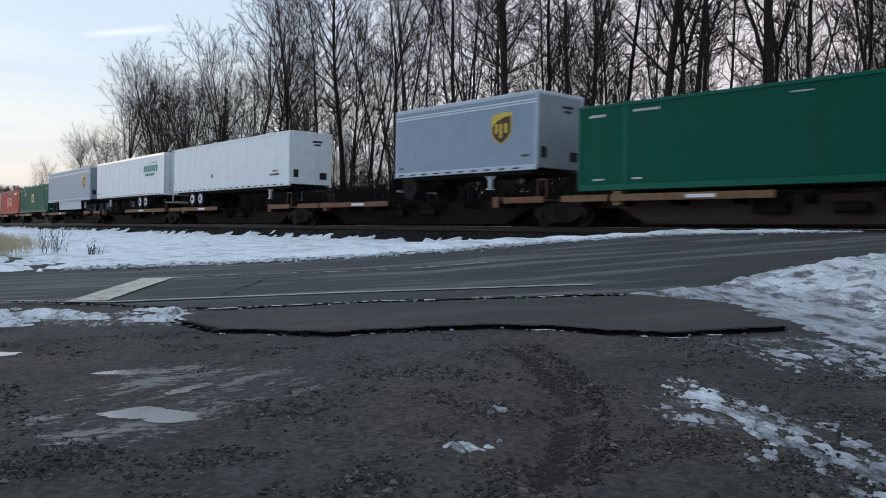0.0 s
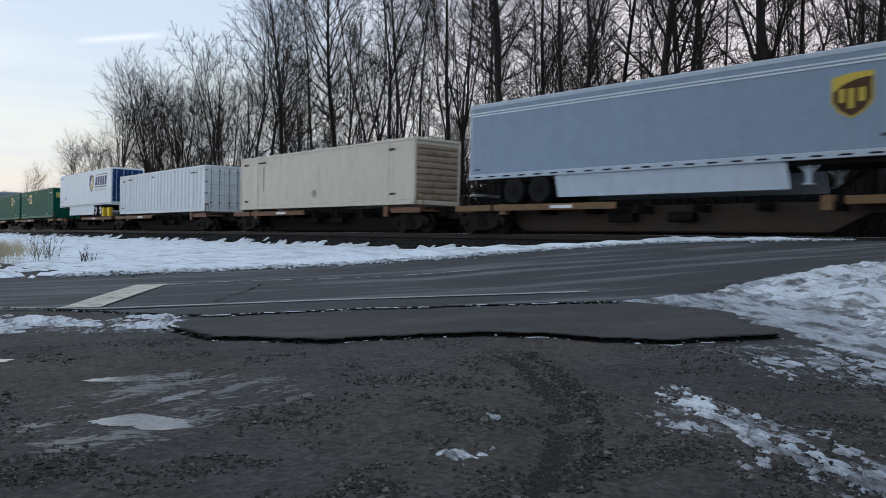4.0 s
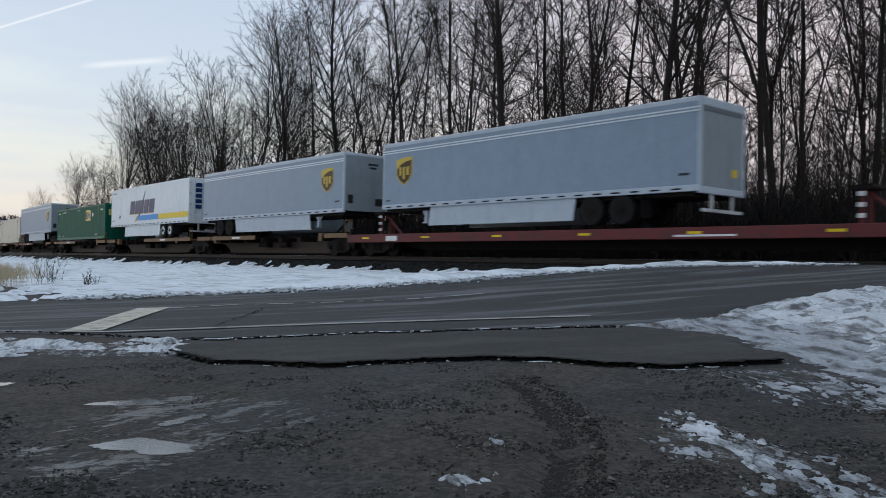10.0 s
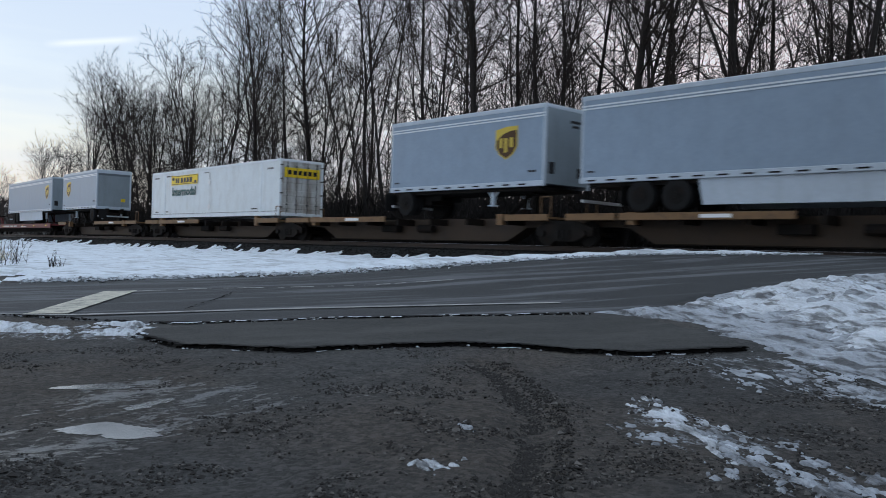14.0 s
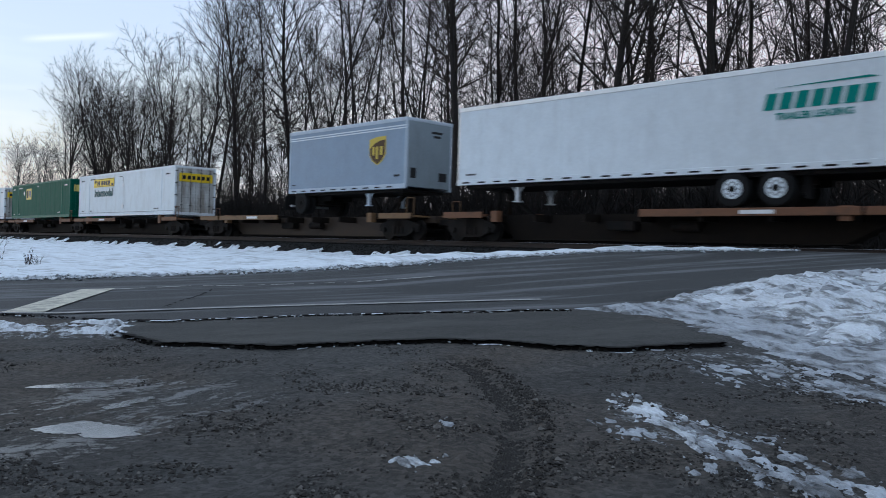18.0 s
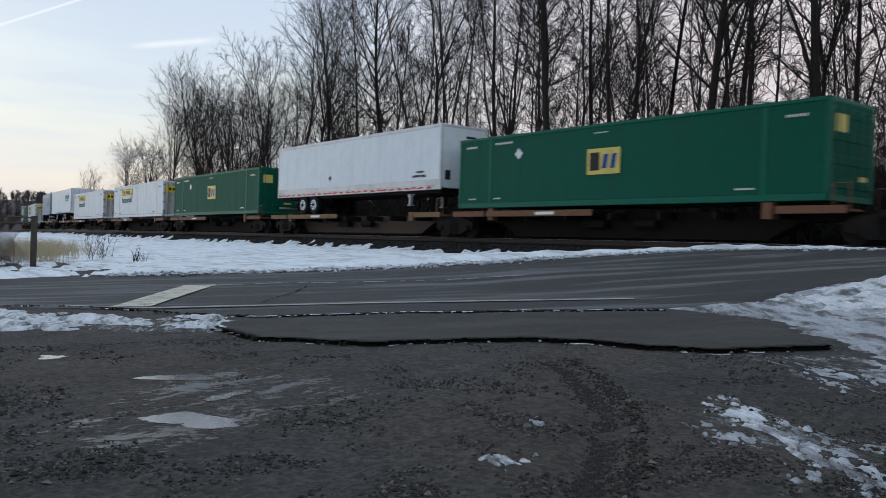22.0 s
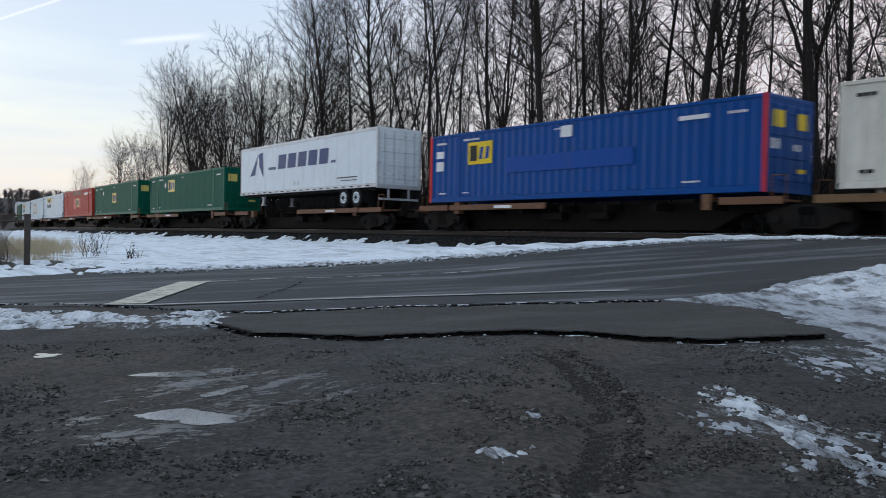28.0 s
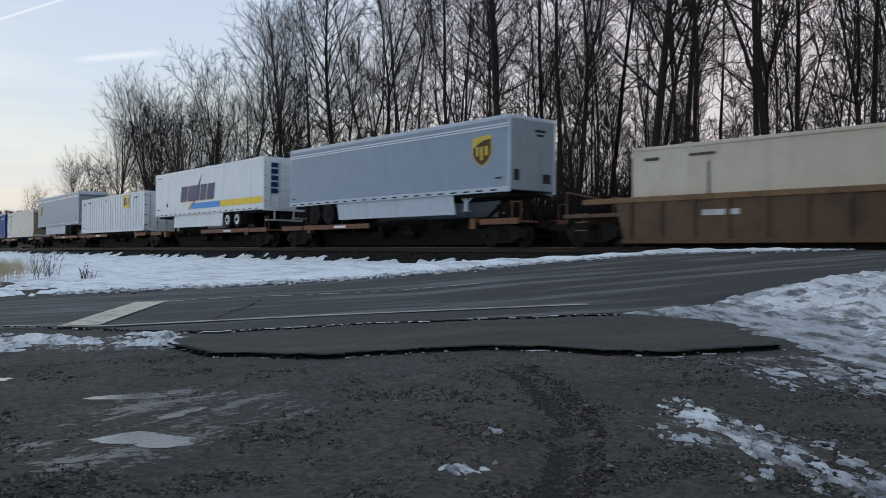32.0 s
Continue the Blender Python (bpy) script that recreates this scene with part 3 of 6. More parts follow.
def sheet(name, xs, ys, height, keep, material):
    """A grid of faces at height(x, y); keep(x, y) says where it is needed."""
    X, Y = np.meshgrid(xs, ys)
    Z = height(X, Y)
    K = keep(X, Y) if keep else np.ones(X.shape, bool)
    nx = len(xs)
    cell = K[:-1, :-1] | K[1:, :-1] | K[:-1, 1:] | K[1:, 1:]
    jj, ii = np.nonzero(cell)
    a = jj * nx + ii
    faces = np.stack([a, a + 1, a + nx + 1, a + nx], 1)
    used, inv = np.unique(faces, return_inverse=True)
    co = np.stack([X.ravel(), Y.ravel(), Z.ravel()], 1)[used]
    me = bpy.data.meshes.new(name)
    me.from_pydata(co.tolist(), [], inv.reshape(-1, 4).tolist())
    me.materials.append(material)
    me.polygons.foreach_set("use_smooth", [True] * len(me.polygons))
    me.update()
    return me


def laid(name, poly, height, material, label, category, step=0.1, kind="structure", base=None, grow=0.5):
    """A layer on the ground: height(inside distance, x, y) over the ground, negative where it ends."""
    xs = [p[0] for p in poly]
    ys = [p[1] for p in poly]
    gx, gy = np.arange(min(xs) - grow, max(xs) + grow, step), np.arange(min(ys) - grow, max(ys) + grow, step)
    h = lambda x, y: height(inside(x, y, poly), x, y)
    base = base or ground_z
    me = sheet(name, gx, gy, lambda x, y: base(x, y) + np.maximum(h(x, y), -0.06), lambda x, y: h(x, y) > -0.02, material)
    return solid(name, me, None, label, category, kind=kind)


def around(x, y, poly, soft):
    return smooth(inside(x, y, poly), -soft, soft)


WET_AREA = [(-6.6, 1.2), (-6.9, 2.2), (-7.9, 2.7), (-7.7, 3.6), (-6.9, 4.2), (-5.9, 4.4), (-5.5, 5.1), (-4.9, 4.2), (-4.9, 3.0), (-4.2, 2.0), (-4.6, 1.3), (-5.6, 1.2)]
FROST_AREAS = [[(-3.8, 5.6), (-3.4, 6.1), (-2.4, 5.5), (-1.4, 4.9), (-0.2, 4.0), (-0.8, 3.3), (-2.2, 4.3), (-3.4, 4.7)], [(-5.0, 7.3), (-3.9, 8.4), (-2.4, 8.2), (-1.4, 6.4), (-2.6, 6.3), (-3.8, 6.9)],
               [(-11.9, 2.6), (-12.4, 4.3), (-10.8, 4.9), (-9.0, 4.5), (-9.8, 4.0), (-11.0, 3.2)], [(-5.2, 4.6), (-4.6, 4.8), (-3.8, 4.2), (-4.4, 3.8)]]
ground_me = sheet("ground", coords(-26, 5, 0.1, 2600), coords(-1.5, 21, 0.1, 2600), ground_z, None, DIRT)
co = np.empty(len(ground_me.vertices) * 3)
ground_me.vertices.foreach_get("co", co)
gx_, gy_ = co[0::3], co[1::3]
near_ = (np.abs(gx_ + 6) < 14) & (np.abs(gy_ - 4) < 12)
DARK_AREAS = [[(-7.94, 2.61), (-7.92, 3.12), (-7.39, 4.03), (-7.81, 4.20), (-7.95, 3.53), (-8.13, 2.83)], [(-9.29, 2.33), (-9.39, 2.73), (-10.08, 2.87), (-10.27, 2.57)],
              [(-5.75, 6.0), (-5.1, 5.78), (-4.4, 5.26), (-3.85, 4.83), (-3.48, 4.42), (-3.14, 4.0), (-2.82, 3.5), (-2.62, 3.2), (-2.84, 3.1), (-3.02, 3.42), (-3.34, 3.9), (-3.67, 4.3), (-4.03, 4.67), (-4.52, 5.06), (-5.1, 5.54)], [(-1.6, 6.6), (-2.4, 7.2), (-3.4, 7.6), (-4.2, 7.6), (-3.6, 7.0), (-2.2, 6.3)]]
BROWN_AREAS = [[(-5.31, 6.10), (-3.91, 4.88), (-2.87, 3.55), (-3.40, 2.80), (-4.65, 3.2), (-5.37, 4.6)]]
for nm_, areas in (("wet", [WET_AREA]), ("frost", FROST_AREAS), ("dark", DARK_AREAS), ("brown", BROWN_AREAS)):
    val = np.zeros(len(gx_))
    for poly in areas:
        val[near_] = np.maximum(val[near_], around(gx_[near_], gy_[near_], poly, 0.7 if nm_ in ("wet", "brown") else 0.4 if nm_ == "frost" else 0.16) * (0.8 if poly is FROST_AREAS[3] else 1.0))
    at_ = ground_me.attributes.new(nm_, "FLOAT", "POINT")
    at_.data.foreach_set("value", val.astype(np.float32))
ground = solid("ground", ground_me, None,
               "damp dark gravelly dirt lot running out to the fields", "ground", kind="structure")

road = laid("road", ROAD, lambda d, x, y: np.minimum(0.035, d * 0.5) + 0.012 * fuzz(x, y, 2.5, 2) * (d > 0.2), ASPH, "worn grey asphalt road rising to the level crossing", "road", step=0.2)
apron = laid("pavement", APRON_AREA, lambda d, x, y: np.minimum(0.048, (d + 0.06 * fuzz(x, y, 0.35, 3)) * 1.5), APRON, "crumbling asphalt apron between the road and the dirt lot", "pavement", step=0.055)


def stripe(name, a, b, width, material, label, along_road=None):
    """A painted bar from a to b lying on the road, its ends cut along the road."""
    a, b = Vector(a), Vector(b)
    n = max(2, int((b - a).length / 0.25))
    side = Vector(along_road).normalized() * width / 2 if along_road else Vector((-(b - a).y, (b - a).x)).normalized() * width / 2
    so = Soup()
    for i in range(n + 1):
        p = a.lerp(b, i / n)
        for q in (p - side, p + side):
            so.v.append((q.x, q.y, float(ground_z(q.x, q.y)) + 0.035 + 0.016))
    so.f = [(2 * i, 2 * i + 1, 2 * i + 3, 2 * i + 2) for i in range(n)]
    return solid(name, so, material, label, "road marking", kind="structure")


stripe("stop_line", (-13.69, 4.63), (-16.93, 7.2), 0.66, ROADPAINT, "worn pale stop line across the lane", (0.58, 0.82))
EDGE = [(-24, -6.2), (-17.5, 0.6), (-14.5, 3.61), (-13.22, 4.92), (-12.20, 6.33), (-11.16, 7.80), (-9.97, 9.20), (-8.43, 10.91)]
for p, q in zip(EDGE, EDGE[1:]):
    stripe("edge_line", p, q, 0.16, EDGEPAINT, "thin faded white edge line on the asphalt")

# snow beside the track, ploughed banks and leftover patches
FIELD_SNOW = [(-150, -20), (-60, -24)] + [(x - 0.2, y + 0.12) for x, y in ROAD_FAR[::-1][1:-1]] + [(-8.0, 21.6), (-8.3, 22.3), (-16.0, 22.4), (-30, 22.6), (-60, 24), (-100, 27.3), (-150, 33.5)]


def with_bed(x, y):
    """The ground, or the ballast shoulder where that is higher."""
    return np.maximum(ground_z(x, y), np.minimum(RAIL_Z - 0.95 + (from_track(x, y) - TRACK_Y + 3.35) * 0.444, RAIL_Z - 0.24))


def field_depth(d, x, y):
    t = from_track(x, y)
    edge = np.minimum(d + (0.06 + 0.3 * smooth(-x, 13, 18)) * fuzz(x, y, 0.9, 5, 0.7), 21.35 + (0.25 + 0.85 * smooth(-x, 14, 20)) * fuzz(x * 1.1 + y * 0.9, y * 0.5 - x * 0.3, 0.8, 5, 0.66) - t + 0.5 * smooth(x, -17, -12))
    bare = 1.1 * smooth(11.5 - np.hypot((x + 30) * 0.8, (y - 5.2) * 2.2), 0, 8) * (0.22 - fuzz(x * 0.45, y * 1.8, 1.1, 5, 0.7))
    return np.minimum(0.09 + 0.11 * fuzz(x, y, 1.0, 5, 0.65) + 0.12 * smooth(x, -21, -15) * (1 + 0.8 * fuzz(x, y, 0.5, 4, 0.65)), np.minimum(edge * 0.5, 0.26 - bare))


def patchy(amount, depth, scale=0.8, bias=0.0):
    return lambda d, x, y: np.minimum(depth * (1 + 0.9 * fuzz(x, y, 0.25, 4, 0.7)), (np.minimum(d, 0.2) + amount * fuzz(x * 0.8 + y * 0.5, y * 1.2 - x * 0.9, scale, 5, 0.72) - bias) * 0.3)


laid("snow_field", FIELD_SNOW, field_depth, SNOW, "old white snow lying between the road and the track", "snow", step=0.14, base=with_bed)
BANK = [(-7.9, 9.7), (-6.85, 11.3), (-6.7, 12.9), (-6.1, 14.2), (-5.0, 15.4), (-1.5, 18.5), (4, 18), (4, 9), (-0.5, 7.2), (-2.6, 7.6), (-3.6, 8.3), (-4.7, 9.3), (-5.9, 9.95)]


def bank_z(x, y):
    ridge = 0.5 + 0.5 * fuzz((x * 0.87 - y * 0.5) * 0.45, x * 0.5 + y * 0.87, 0.5, 5, 0.72)
    return (0.14 + 0.36 * ridge) * smooth(inside(x, y, BANK), 0, 2.2) + 0.07 * fuzz(x, y, 0.3, 4, 0.65)


laid("snow_bank", BANK, lambda d, x, y: np.minimum(bank_z(x, y) + 0.03, (d - 0.06 + 1.5 * fuzz((x * 0.87 - y * 0.5) * 0.4, x * 0.5 + y * 0.87, 0.5, 5, 0.75) * (0.35 + smooth(np.abs(d), 0, 0.6) * 0.4)) * 0.3), SLUSH, "ploughed bank of grey dirty snow on the verge", "snow", step=0.07)
BANK_TOP = [(-6.1, 10.9), (-6.0, 13.0), (-4.8, 14.8), (-1.0, 17.0), (3, 16.5), (3, 10.0), (-1.2, 8.6), (-3.2, 8.9), (-4.6, 9.8)]
laid("snow_crest", BANK_TOP, lambda d, x, y: np.minimum(bank_z(x, y) + 0.05, (np.minimum(d, 0.5) - 0.34 + 1.4 * fuzz((x * 0.87 - y * 0.5) * 0.5, x * 0.5 + y * 0.87, 0.45, 5, 0.7)) * 0.3 + bank_z(x, y) + 0.03), CRUST, "whiter crust of snow on the ploughed bank", "snow", step=0.07)
LEFT_SNOW = [(-20.2, -1.2), (-14.3, 3.2), (-12.3, 4.15), (-11.1, 5.1), (-10.2, 4.75), (-8.9, 4.62), (-9.6, 4.42), (-10.6, 4.4), (-11.2, 3.7), (-11.8, 3.6), (-11.4, 2.9), (-13.5, 0.5), (-18, -3)]
laid("snow_strip", LEFT_SNOW, patchy(0.7, 0.05, 0.45, 0.10), CRUST, "thin strip of old snow along the road edge", "snow", step=0.05)


def broken(depth, cover, scale=0.10):
    """Melting snow: a crust eaten into holes and tongues."""
    def height(d, x, y):
        u, v = x * 0.85 - y * 0.52, x * 0.52 + y * 0.85
        n = fuzz(u * 0.55, v, scale, 4, 0.62) + 0.45 * fuzz(u * 0.7, v, scale * 4, 2)
        return np.minimum(depth * (1 + 0.7 * fuzz(x, y, 0.05, 3, 0.7)), (np.minimum(d, 0.11) * 2.0 + n * 0.85 - 0.12 - cover) * 0.12)
    return height


STREAK = [(-3.5, 5.47), (-3.52, 5.71), (-3.21, 5.49), (-2.97, 5.44), (-2.71, 5.16), (-2.52, 5.05), (-2.2, 4.93), (-1.92, 4.79), (-1.67, 4.67), (-0.5, 3.9), (-0.7, 3.5), (-1.65, 4.29), (-1.85, 4.37), (-2.0, 4.35), (-2.18, 4.55), (-2.32, 4.61), (-2.49, 4.76), (-2.7, 4.86), (-2.98, 5.11), (-3.3, 5.29)]
laid("snow_patch", STREAK[:5] + STREAK[15:], broken(0.018, 0.07, 0.055), CRUST, "whiter head of a melting snow streak on the dirt", "snow", step=0.014, grow=0.1)
laid("snow_patch", STREAK[4:16], broken(0.016, 0.11, 0.05), SLUSH, "greyer tail of a melting snow streak on the dirt", "snow", step=0.014, grow=0.1)
laid("snow_patch", [(-2.28, 5.24), (-2.06, 5.11), (-1.76, 4.9), (-1.0, 4.4), (-1.05, 4.22), (-1.73, 4.7), (-2.03, 4.93), (-2.24, 5.11)], broken(0.012, 0.08, 0.05), SLUSH, "thin tongue of grey slush on the dirt", "snow", step=0.014, grow=0.1)
for outline, words, much in (([(-3.3, 4.91), (-3.16, 4.98), (-2.99, 4.9), (-2.81, 4.69), (-2.9, 4.65), (-3.11, 4.79)], "small grey snow patch on the dirt", 0.05), ([(-2.3, 4.2), (-2.26, 4.32), (-2.18, 4.34), (-2.15, 4.23), (-2.23, 4.14)], "small melting snow patch on the dirt", 0.05),
                             ([(-3.46, 3.31), (-3.48, 3.41), (-3.42, 3.46), (-3.37, 3.36), (-3.4, 3.28)], "fist-sized lump of old snow on the dirt", 0.0), ([(-4.0, 3.9), (-4.0, 4.1), (-3.85, 4.1), (-3.88, 3.9)], "speckled remains of snow on the dirt", 0.16),
                             ([(-3.78, 7.17), (-3.64, 7.41), (-3.31, 7.22), (-3.05, 6.6), (-3.17, 6.53)], "thin broken snow below the ploughed bank", 0.12), ([(-3.43, 7.85), (-3.0, 7.9), (-2.4, 8.0), (-1.6, 7.3), (-1.9, 6.5), (-2.89, 7.0), (-3.16, 7.35)], "broken snow crust spilling from the ploughed bank", 0.10)):
    laid("snow_patch", outline, broken(0.012, much + 0.04, 0.05), SLUSH if much > 0.04 else CRUST, words, "snow", step=0.016, grow=0.1)


def pool(poly, level, label):
    """A thin sheet of icy water, level but for its ragged edge."""
    gx = np.arange(min(p[0] for p in poly) - 0.3, max(p[0] for p in poly) + 0.3, 0.022)
    gy = np.arange(min(p[1] for p in poly) - 0.3, max(p[1] for p in poly) + 0.3, 0.03)
    h = lambda x, y: inside(x, y, poly) + 0.09 * fuzz((x * 0.65 + y * 0.75) * 0.45, y * 0.65 - x * 0.75, 0.12, 5, 0.7)
    me = sheet("puddle", gx, gy, lambda x, y: np.full(x.shape, level), lambda x, y: h(x, y) > 0.0, WATER)
    solid("puddle", me, None, label, "puddle", kind="structure")


for (poly, level), label in zip(POOLS, ("shallow icy puddle reflecting the pale sky", "long shallow puddle in a rut", "small shallow puddle in the dirt", "small dull puddle by the lot's edge")):
    pool(poly, level, label)


# broken asphalt edges: a ragged face along the apron, crumbs along the seam, both coloured shade-dark, ice in the
# joints
def ragged_edge(name, line, height, depth, material, label, step=0.04, shift=0.0, seed=1):
    rng_ = random.Random(seed)
    so = Soup()
    n = 0
    for (x0, y0), (x1, y1) in zip(line, line[1:]):
        dx, dy = x1 - x0, y1 - y0
        ln = math.hypot(dx, dy)
        nx, ny = dy / ln, -dx / ln
        for i in range(int(ln / step)):
            t = i * step / ln
            w = shift + rng_.uniform(-0.025, 0.025)
            x, y = x0 + dx * t + nx * w, y0 + dy * t + ny * w
            z = float(ground_z(x, y))
            d = depth * rng_.uniform(0.4, 1.3)
            so.v += [(x - nx * 0.05, y - ny * 0.05, z + height * 0.9), (x + nx * d, y + ny * d, z + height * rng_.uniform(0.8, 1.05)), (x - nx * 0.03, y - ny * 0.03, z + height * 0.55), (x + nx * 0.01, y + ny * 0.01, z - 0.02)]
            if n:
                k = 4 * n
                so.f += [(k - 4 + j, k + j, k + j + 1, k - 3 + j) for j in range(3)]
            n += 1
    return solid(name, so, material, label, "pavement edge", kind="structure")


ragged_edge("pavement_edge", APRON_LINE, 0.054, 0.05, CRUMB, "broken face of the asphalt apron, coloured dark as its shade", shift=0.03)


def ribbon(name, line, width, lift, material, label, shift=0.0, cover=1.0, seed=1, step=0.03):
    """A thin ragged band lying along a line; cover: the share of it that is there."""
    rng_ = random.Random(seed)
    so = Soup()
    run, n, was = 0.0, 0, False
    for (x0, y0), (x1, y1) in zip(line, line[1:]):
        dx, dy = x1 - x0, y1 - y0
        ln = math.hypot(dx, dy)
        nx, ny = dy / ln, -dx / ln
        for i in range(int(ln / step) + 1):
            t = min(1.0, i * step / ln)
            x, y = x0 + dx * t, y0 + dy * t
            sway = 0.05 * float(fuzz(np.array([x]), np.array([y]), 0.3, 4, 0.6)[0])
            here = float(fuzz(np.array([x + seed]), np.array([y]), 0.16, 4, 0.75)[0]) * 0.5 + 0.5 < cover
            a, b = shift + sway - width * rng_.uniform(0.05, 0.8), shift + sway + width * rng_.uniform(0.05, 0.8)
            for w in (a, (a + b) / 2, b):
                px, py = x + nx * w, y + ny * w
                so.v.append((px, py, float(ground_z(px, py)) + lift + (0.008 if w == (a + b) / 2 else 0.0)))
            if n and here and was:
                k = 3 * n
                so.f += [(k - 3, k, k + 1, k - 2), (k - 2, k + 1, k + 2, k - 1)]
            was = here
            n += 1
    return solid(name, so, material, label, "pavement edge", kind="structure")


# flat black band painting the shaded step between road and apron
ribbon("joint_crack", SEAM_LINE, 0.28, 0.068, CRUMB, "black band for the crumbling joint and the shade of its step", cover=0.85, seed=3)
ribbon("joint_ice", SEAM_LINE, 0.08, 0.072, CRUST, "thin line of ice in the joint", 0.22, 0.55, 4)
ribbon("edge_ice", APRON_LINE, 0.012, 0.010, CRUST, "thin line of ice along the broken asphalt", 0.13, 0.42, 5)
ribbon("road_crack", [(-12.4, 6.28), (-13.23, 7.02), (-13.56, 7.48), (-14.72, 8.49)], 0.035, 0.053, CRUMB, "dark crack across the asphalt", cover=0.55, seed=8)
ribbon("road_seam", [(-16.54, 7.3), (-15.99, 8.54), (-14.77, 9.72), (-13.6, 11.23), (-12.6, 12.59)], 0.08, 0.052, EDGEPAINT, "pale worn seam along the road", cover=0.55, seed=9)
random.seed(5)
crumbs, ice = Soup(), Soup()
for line, n, r0, r1, wid, lift in ((SEAM_LINE, 700, 0.015, 0.045, 0.035, 0.05), (APRON_LINE, 420, 0.012, 0.035, 0.05, 0.01), (ROAD_NEAR[1:4], 350, 0.015, 0.04, 0.05, 0.03)):
    seg = list(zip(line, line[1:]))
    for i in range(n):
        (x0, y0), (x1, y1) = random.choices(seg, [math.dist(*q) for q in seg])[0]
        t = random.random()
        x, y = x0 + (x1 - x0) * t + random.gauss(0, wid), y0 + (y1 - y0) * t + random.gauss(0, wid)
        z = float(ground_z(x, y)) + lift
        if random.random() < (0.13 if line is not APRON_LINE else 0.06):
            ice.rock((x + 0.04, y - 0.05, z), random.uniform(r0, r1) * 1.0, 0.25)
        else:
            crumbs.rock((x, y, z), random.uniform(r0, r1), 0.5)
solid("asphalt_crumbs", crumbs, CRUMB, "black crumbs of broken asphalt in the joints", "rubble", kind="stuff")
verge_line = ROAD_FAR[1:12]
seg = list(zip(verge_line, verge_line[1:]))
lumps = Soup()
for i in range(1500):
    (x0, y0), (x1, y1) = random.choices(seg, [math.dist(*q) for q in seg])[0]
    t, w = random.random(), random.gauss(0.05, 0.22)
    ln = math.dist((x0, y0), (x1, y1))
    x, y = x0 + (x1 - x0) * t + w * (y1 - y0) / ln, y0 + (y1 - y0) * t - w * (x1 - x0) / ln
    lumps.rock((x, y, float(ground_z(x, y)) + 0.06), random.uniform(0.025, 0.085), 0.5)
solid("snow_lumps", lumps, CRUST, "crumbled lumps of ploughed snow along the road", "snow", kind="stuff")
solid("ice_bits", ice, SNOW, "bits of ice caught in the joints", "ice", kind="stuff")

# loose stones and clods on the lot
stones, clods = Soup(), Soup()
random.seed(6)
rs = np.random.RandomState(6)
r_ = 2.4 + 8.0 * rs.rand(60000) ** 1.4
a_ = np.radians(48 + rs.uniform(-33, 33, 60000))
px_, py_ = -np.sin(a_) * r_, np.cos(a_) * r_
ok = (inside(px_, py_, ROAD) < -0.3) & (inside(px_, py_, APRON_AREA) < -0.1) & (fuzz(px_, py_, 0.55, 4, 0.65) + rs.uniform(-0.42, 0.05, 60000) > 0)
for p_, level_ in POOLS:
    ok &= inside(px_, py_, p_) < -0.15
for x, y, z in zip(px_[ok], py_[ok], ground_z(px_[ok], py_[ok])):
    (stones if random.random() < 0.2 else clods).rock((x, y, z + 0.003), random.uniform(0.005, 0.018) * (2.1 if random.random() < 0.06 else 1.0), 0.6)
t_ = rs.rand(4600) * (len(TYRE) - 1.001)
k_ = t_.astype(int)
T_ = np.array(TYRE)
P_ = T_[k_] + (T_[k_ + 1] - T_[k_]) * (t_ - k_)[:, None]
w_ = rs.normal(0.0, 0.042, 4600) + np.where(rs.rand(4600) < 0.15, 0.2, 0.0)
P_ = P_ + w_[:, None] * np.array([[0.66, 0.75]])
keep_ = fuzz(P_[:, 0], P_[:, 1], 0.4, 3) > -0.4
for x, y, z in zip(P_[keep_, 0], P_[keep_, 1], ground_z(P_[keep_, 0], P_[keep_, 1])):
    clods.rock((x, y, z + 0.003), random.uniform(0.006, 0.02), 0.6)
solid("gravel", stones, STONE, "loose pale gravel scattered on the dirt", "gravel", kind="stuff")
# clod colour kept dark to include the shadows between clods
solid("dirt_clods", clods, mat("shadow_dark_clods", (0.020, 0.018, 0.0165), 0.9, var=0.4, fine=40), "clods thrown up by tyres, darkened for the shadows among them", "dirt", kind="stuff")

# ---- track ----
def swept(name, profile, s0, s1, step, material, closed=True):
    """A profile (offset from the middle line, height over the rail head) drawn along the track."""
    so = Soup()
    n = int((s1 - s0) / step)
    k = len(profile)
    for i in range(n + 1):
        m = track_at(s0 + (s1 - s0) * i / n)
        so.v += [tuple(m @ Vector((0, o, h))) for o, h in profile]
    for i in range(n):
        for j in range(k if closed else k - 1):
            a, b = i * k + j, i * k + (j + 1) % k
            so.f.append((a, b, b + k, a + k))
    return so.mesh(name, material)


track = thing("railway_track", "single railway track on a bed of dark ballast", "railway track", kind="structure")
for y in (-0.755, 0.755):
    rail = part("rail", swept("rail", [(y - 0.07, -0.185), (y + 0.07, -0.185), (y + 0.07, -0.165), (y + 0.012, -0.14), (y + 0.012, -0.045), (y + 0.036, -0.03), (y + 0.036, -0.004), (y - 0.036, -0.004), (y - 0.036, -0.03), (y - 0.012, -0.045), (y - 0.012, -0.14), (y - 0.07, -0.165)], -420, 120, 4.0, RAILM), track, "rust-brown rail")
    part("rail_head", swept("rail_head", [(y - 0.032, -0.004), (y + 0.032, -0.004), (y + 0.03, 0.0), (y - 0.03, 0.0)], -420, 120, 4.0, RAILTOP), rail, "polished running surface")
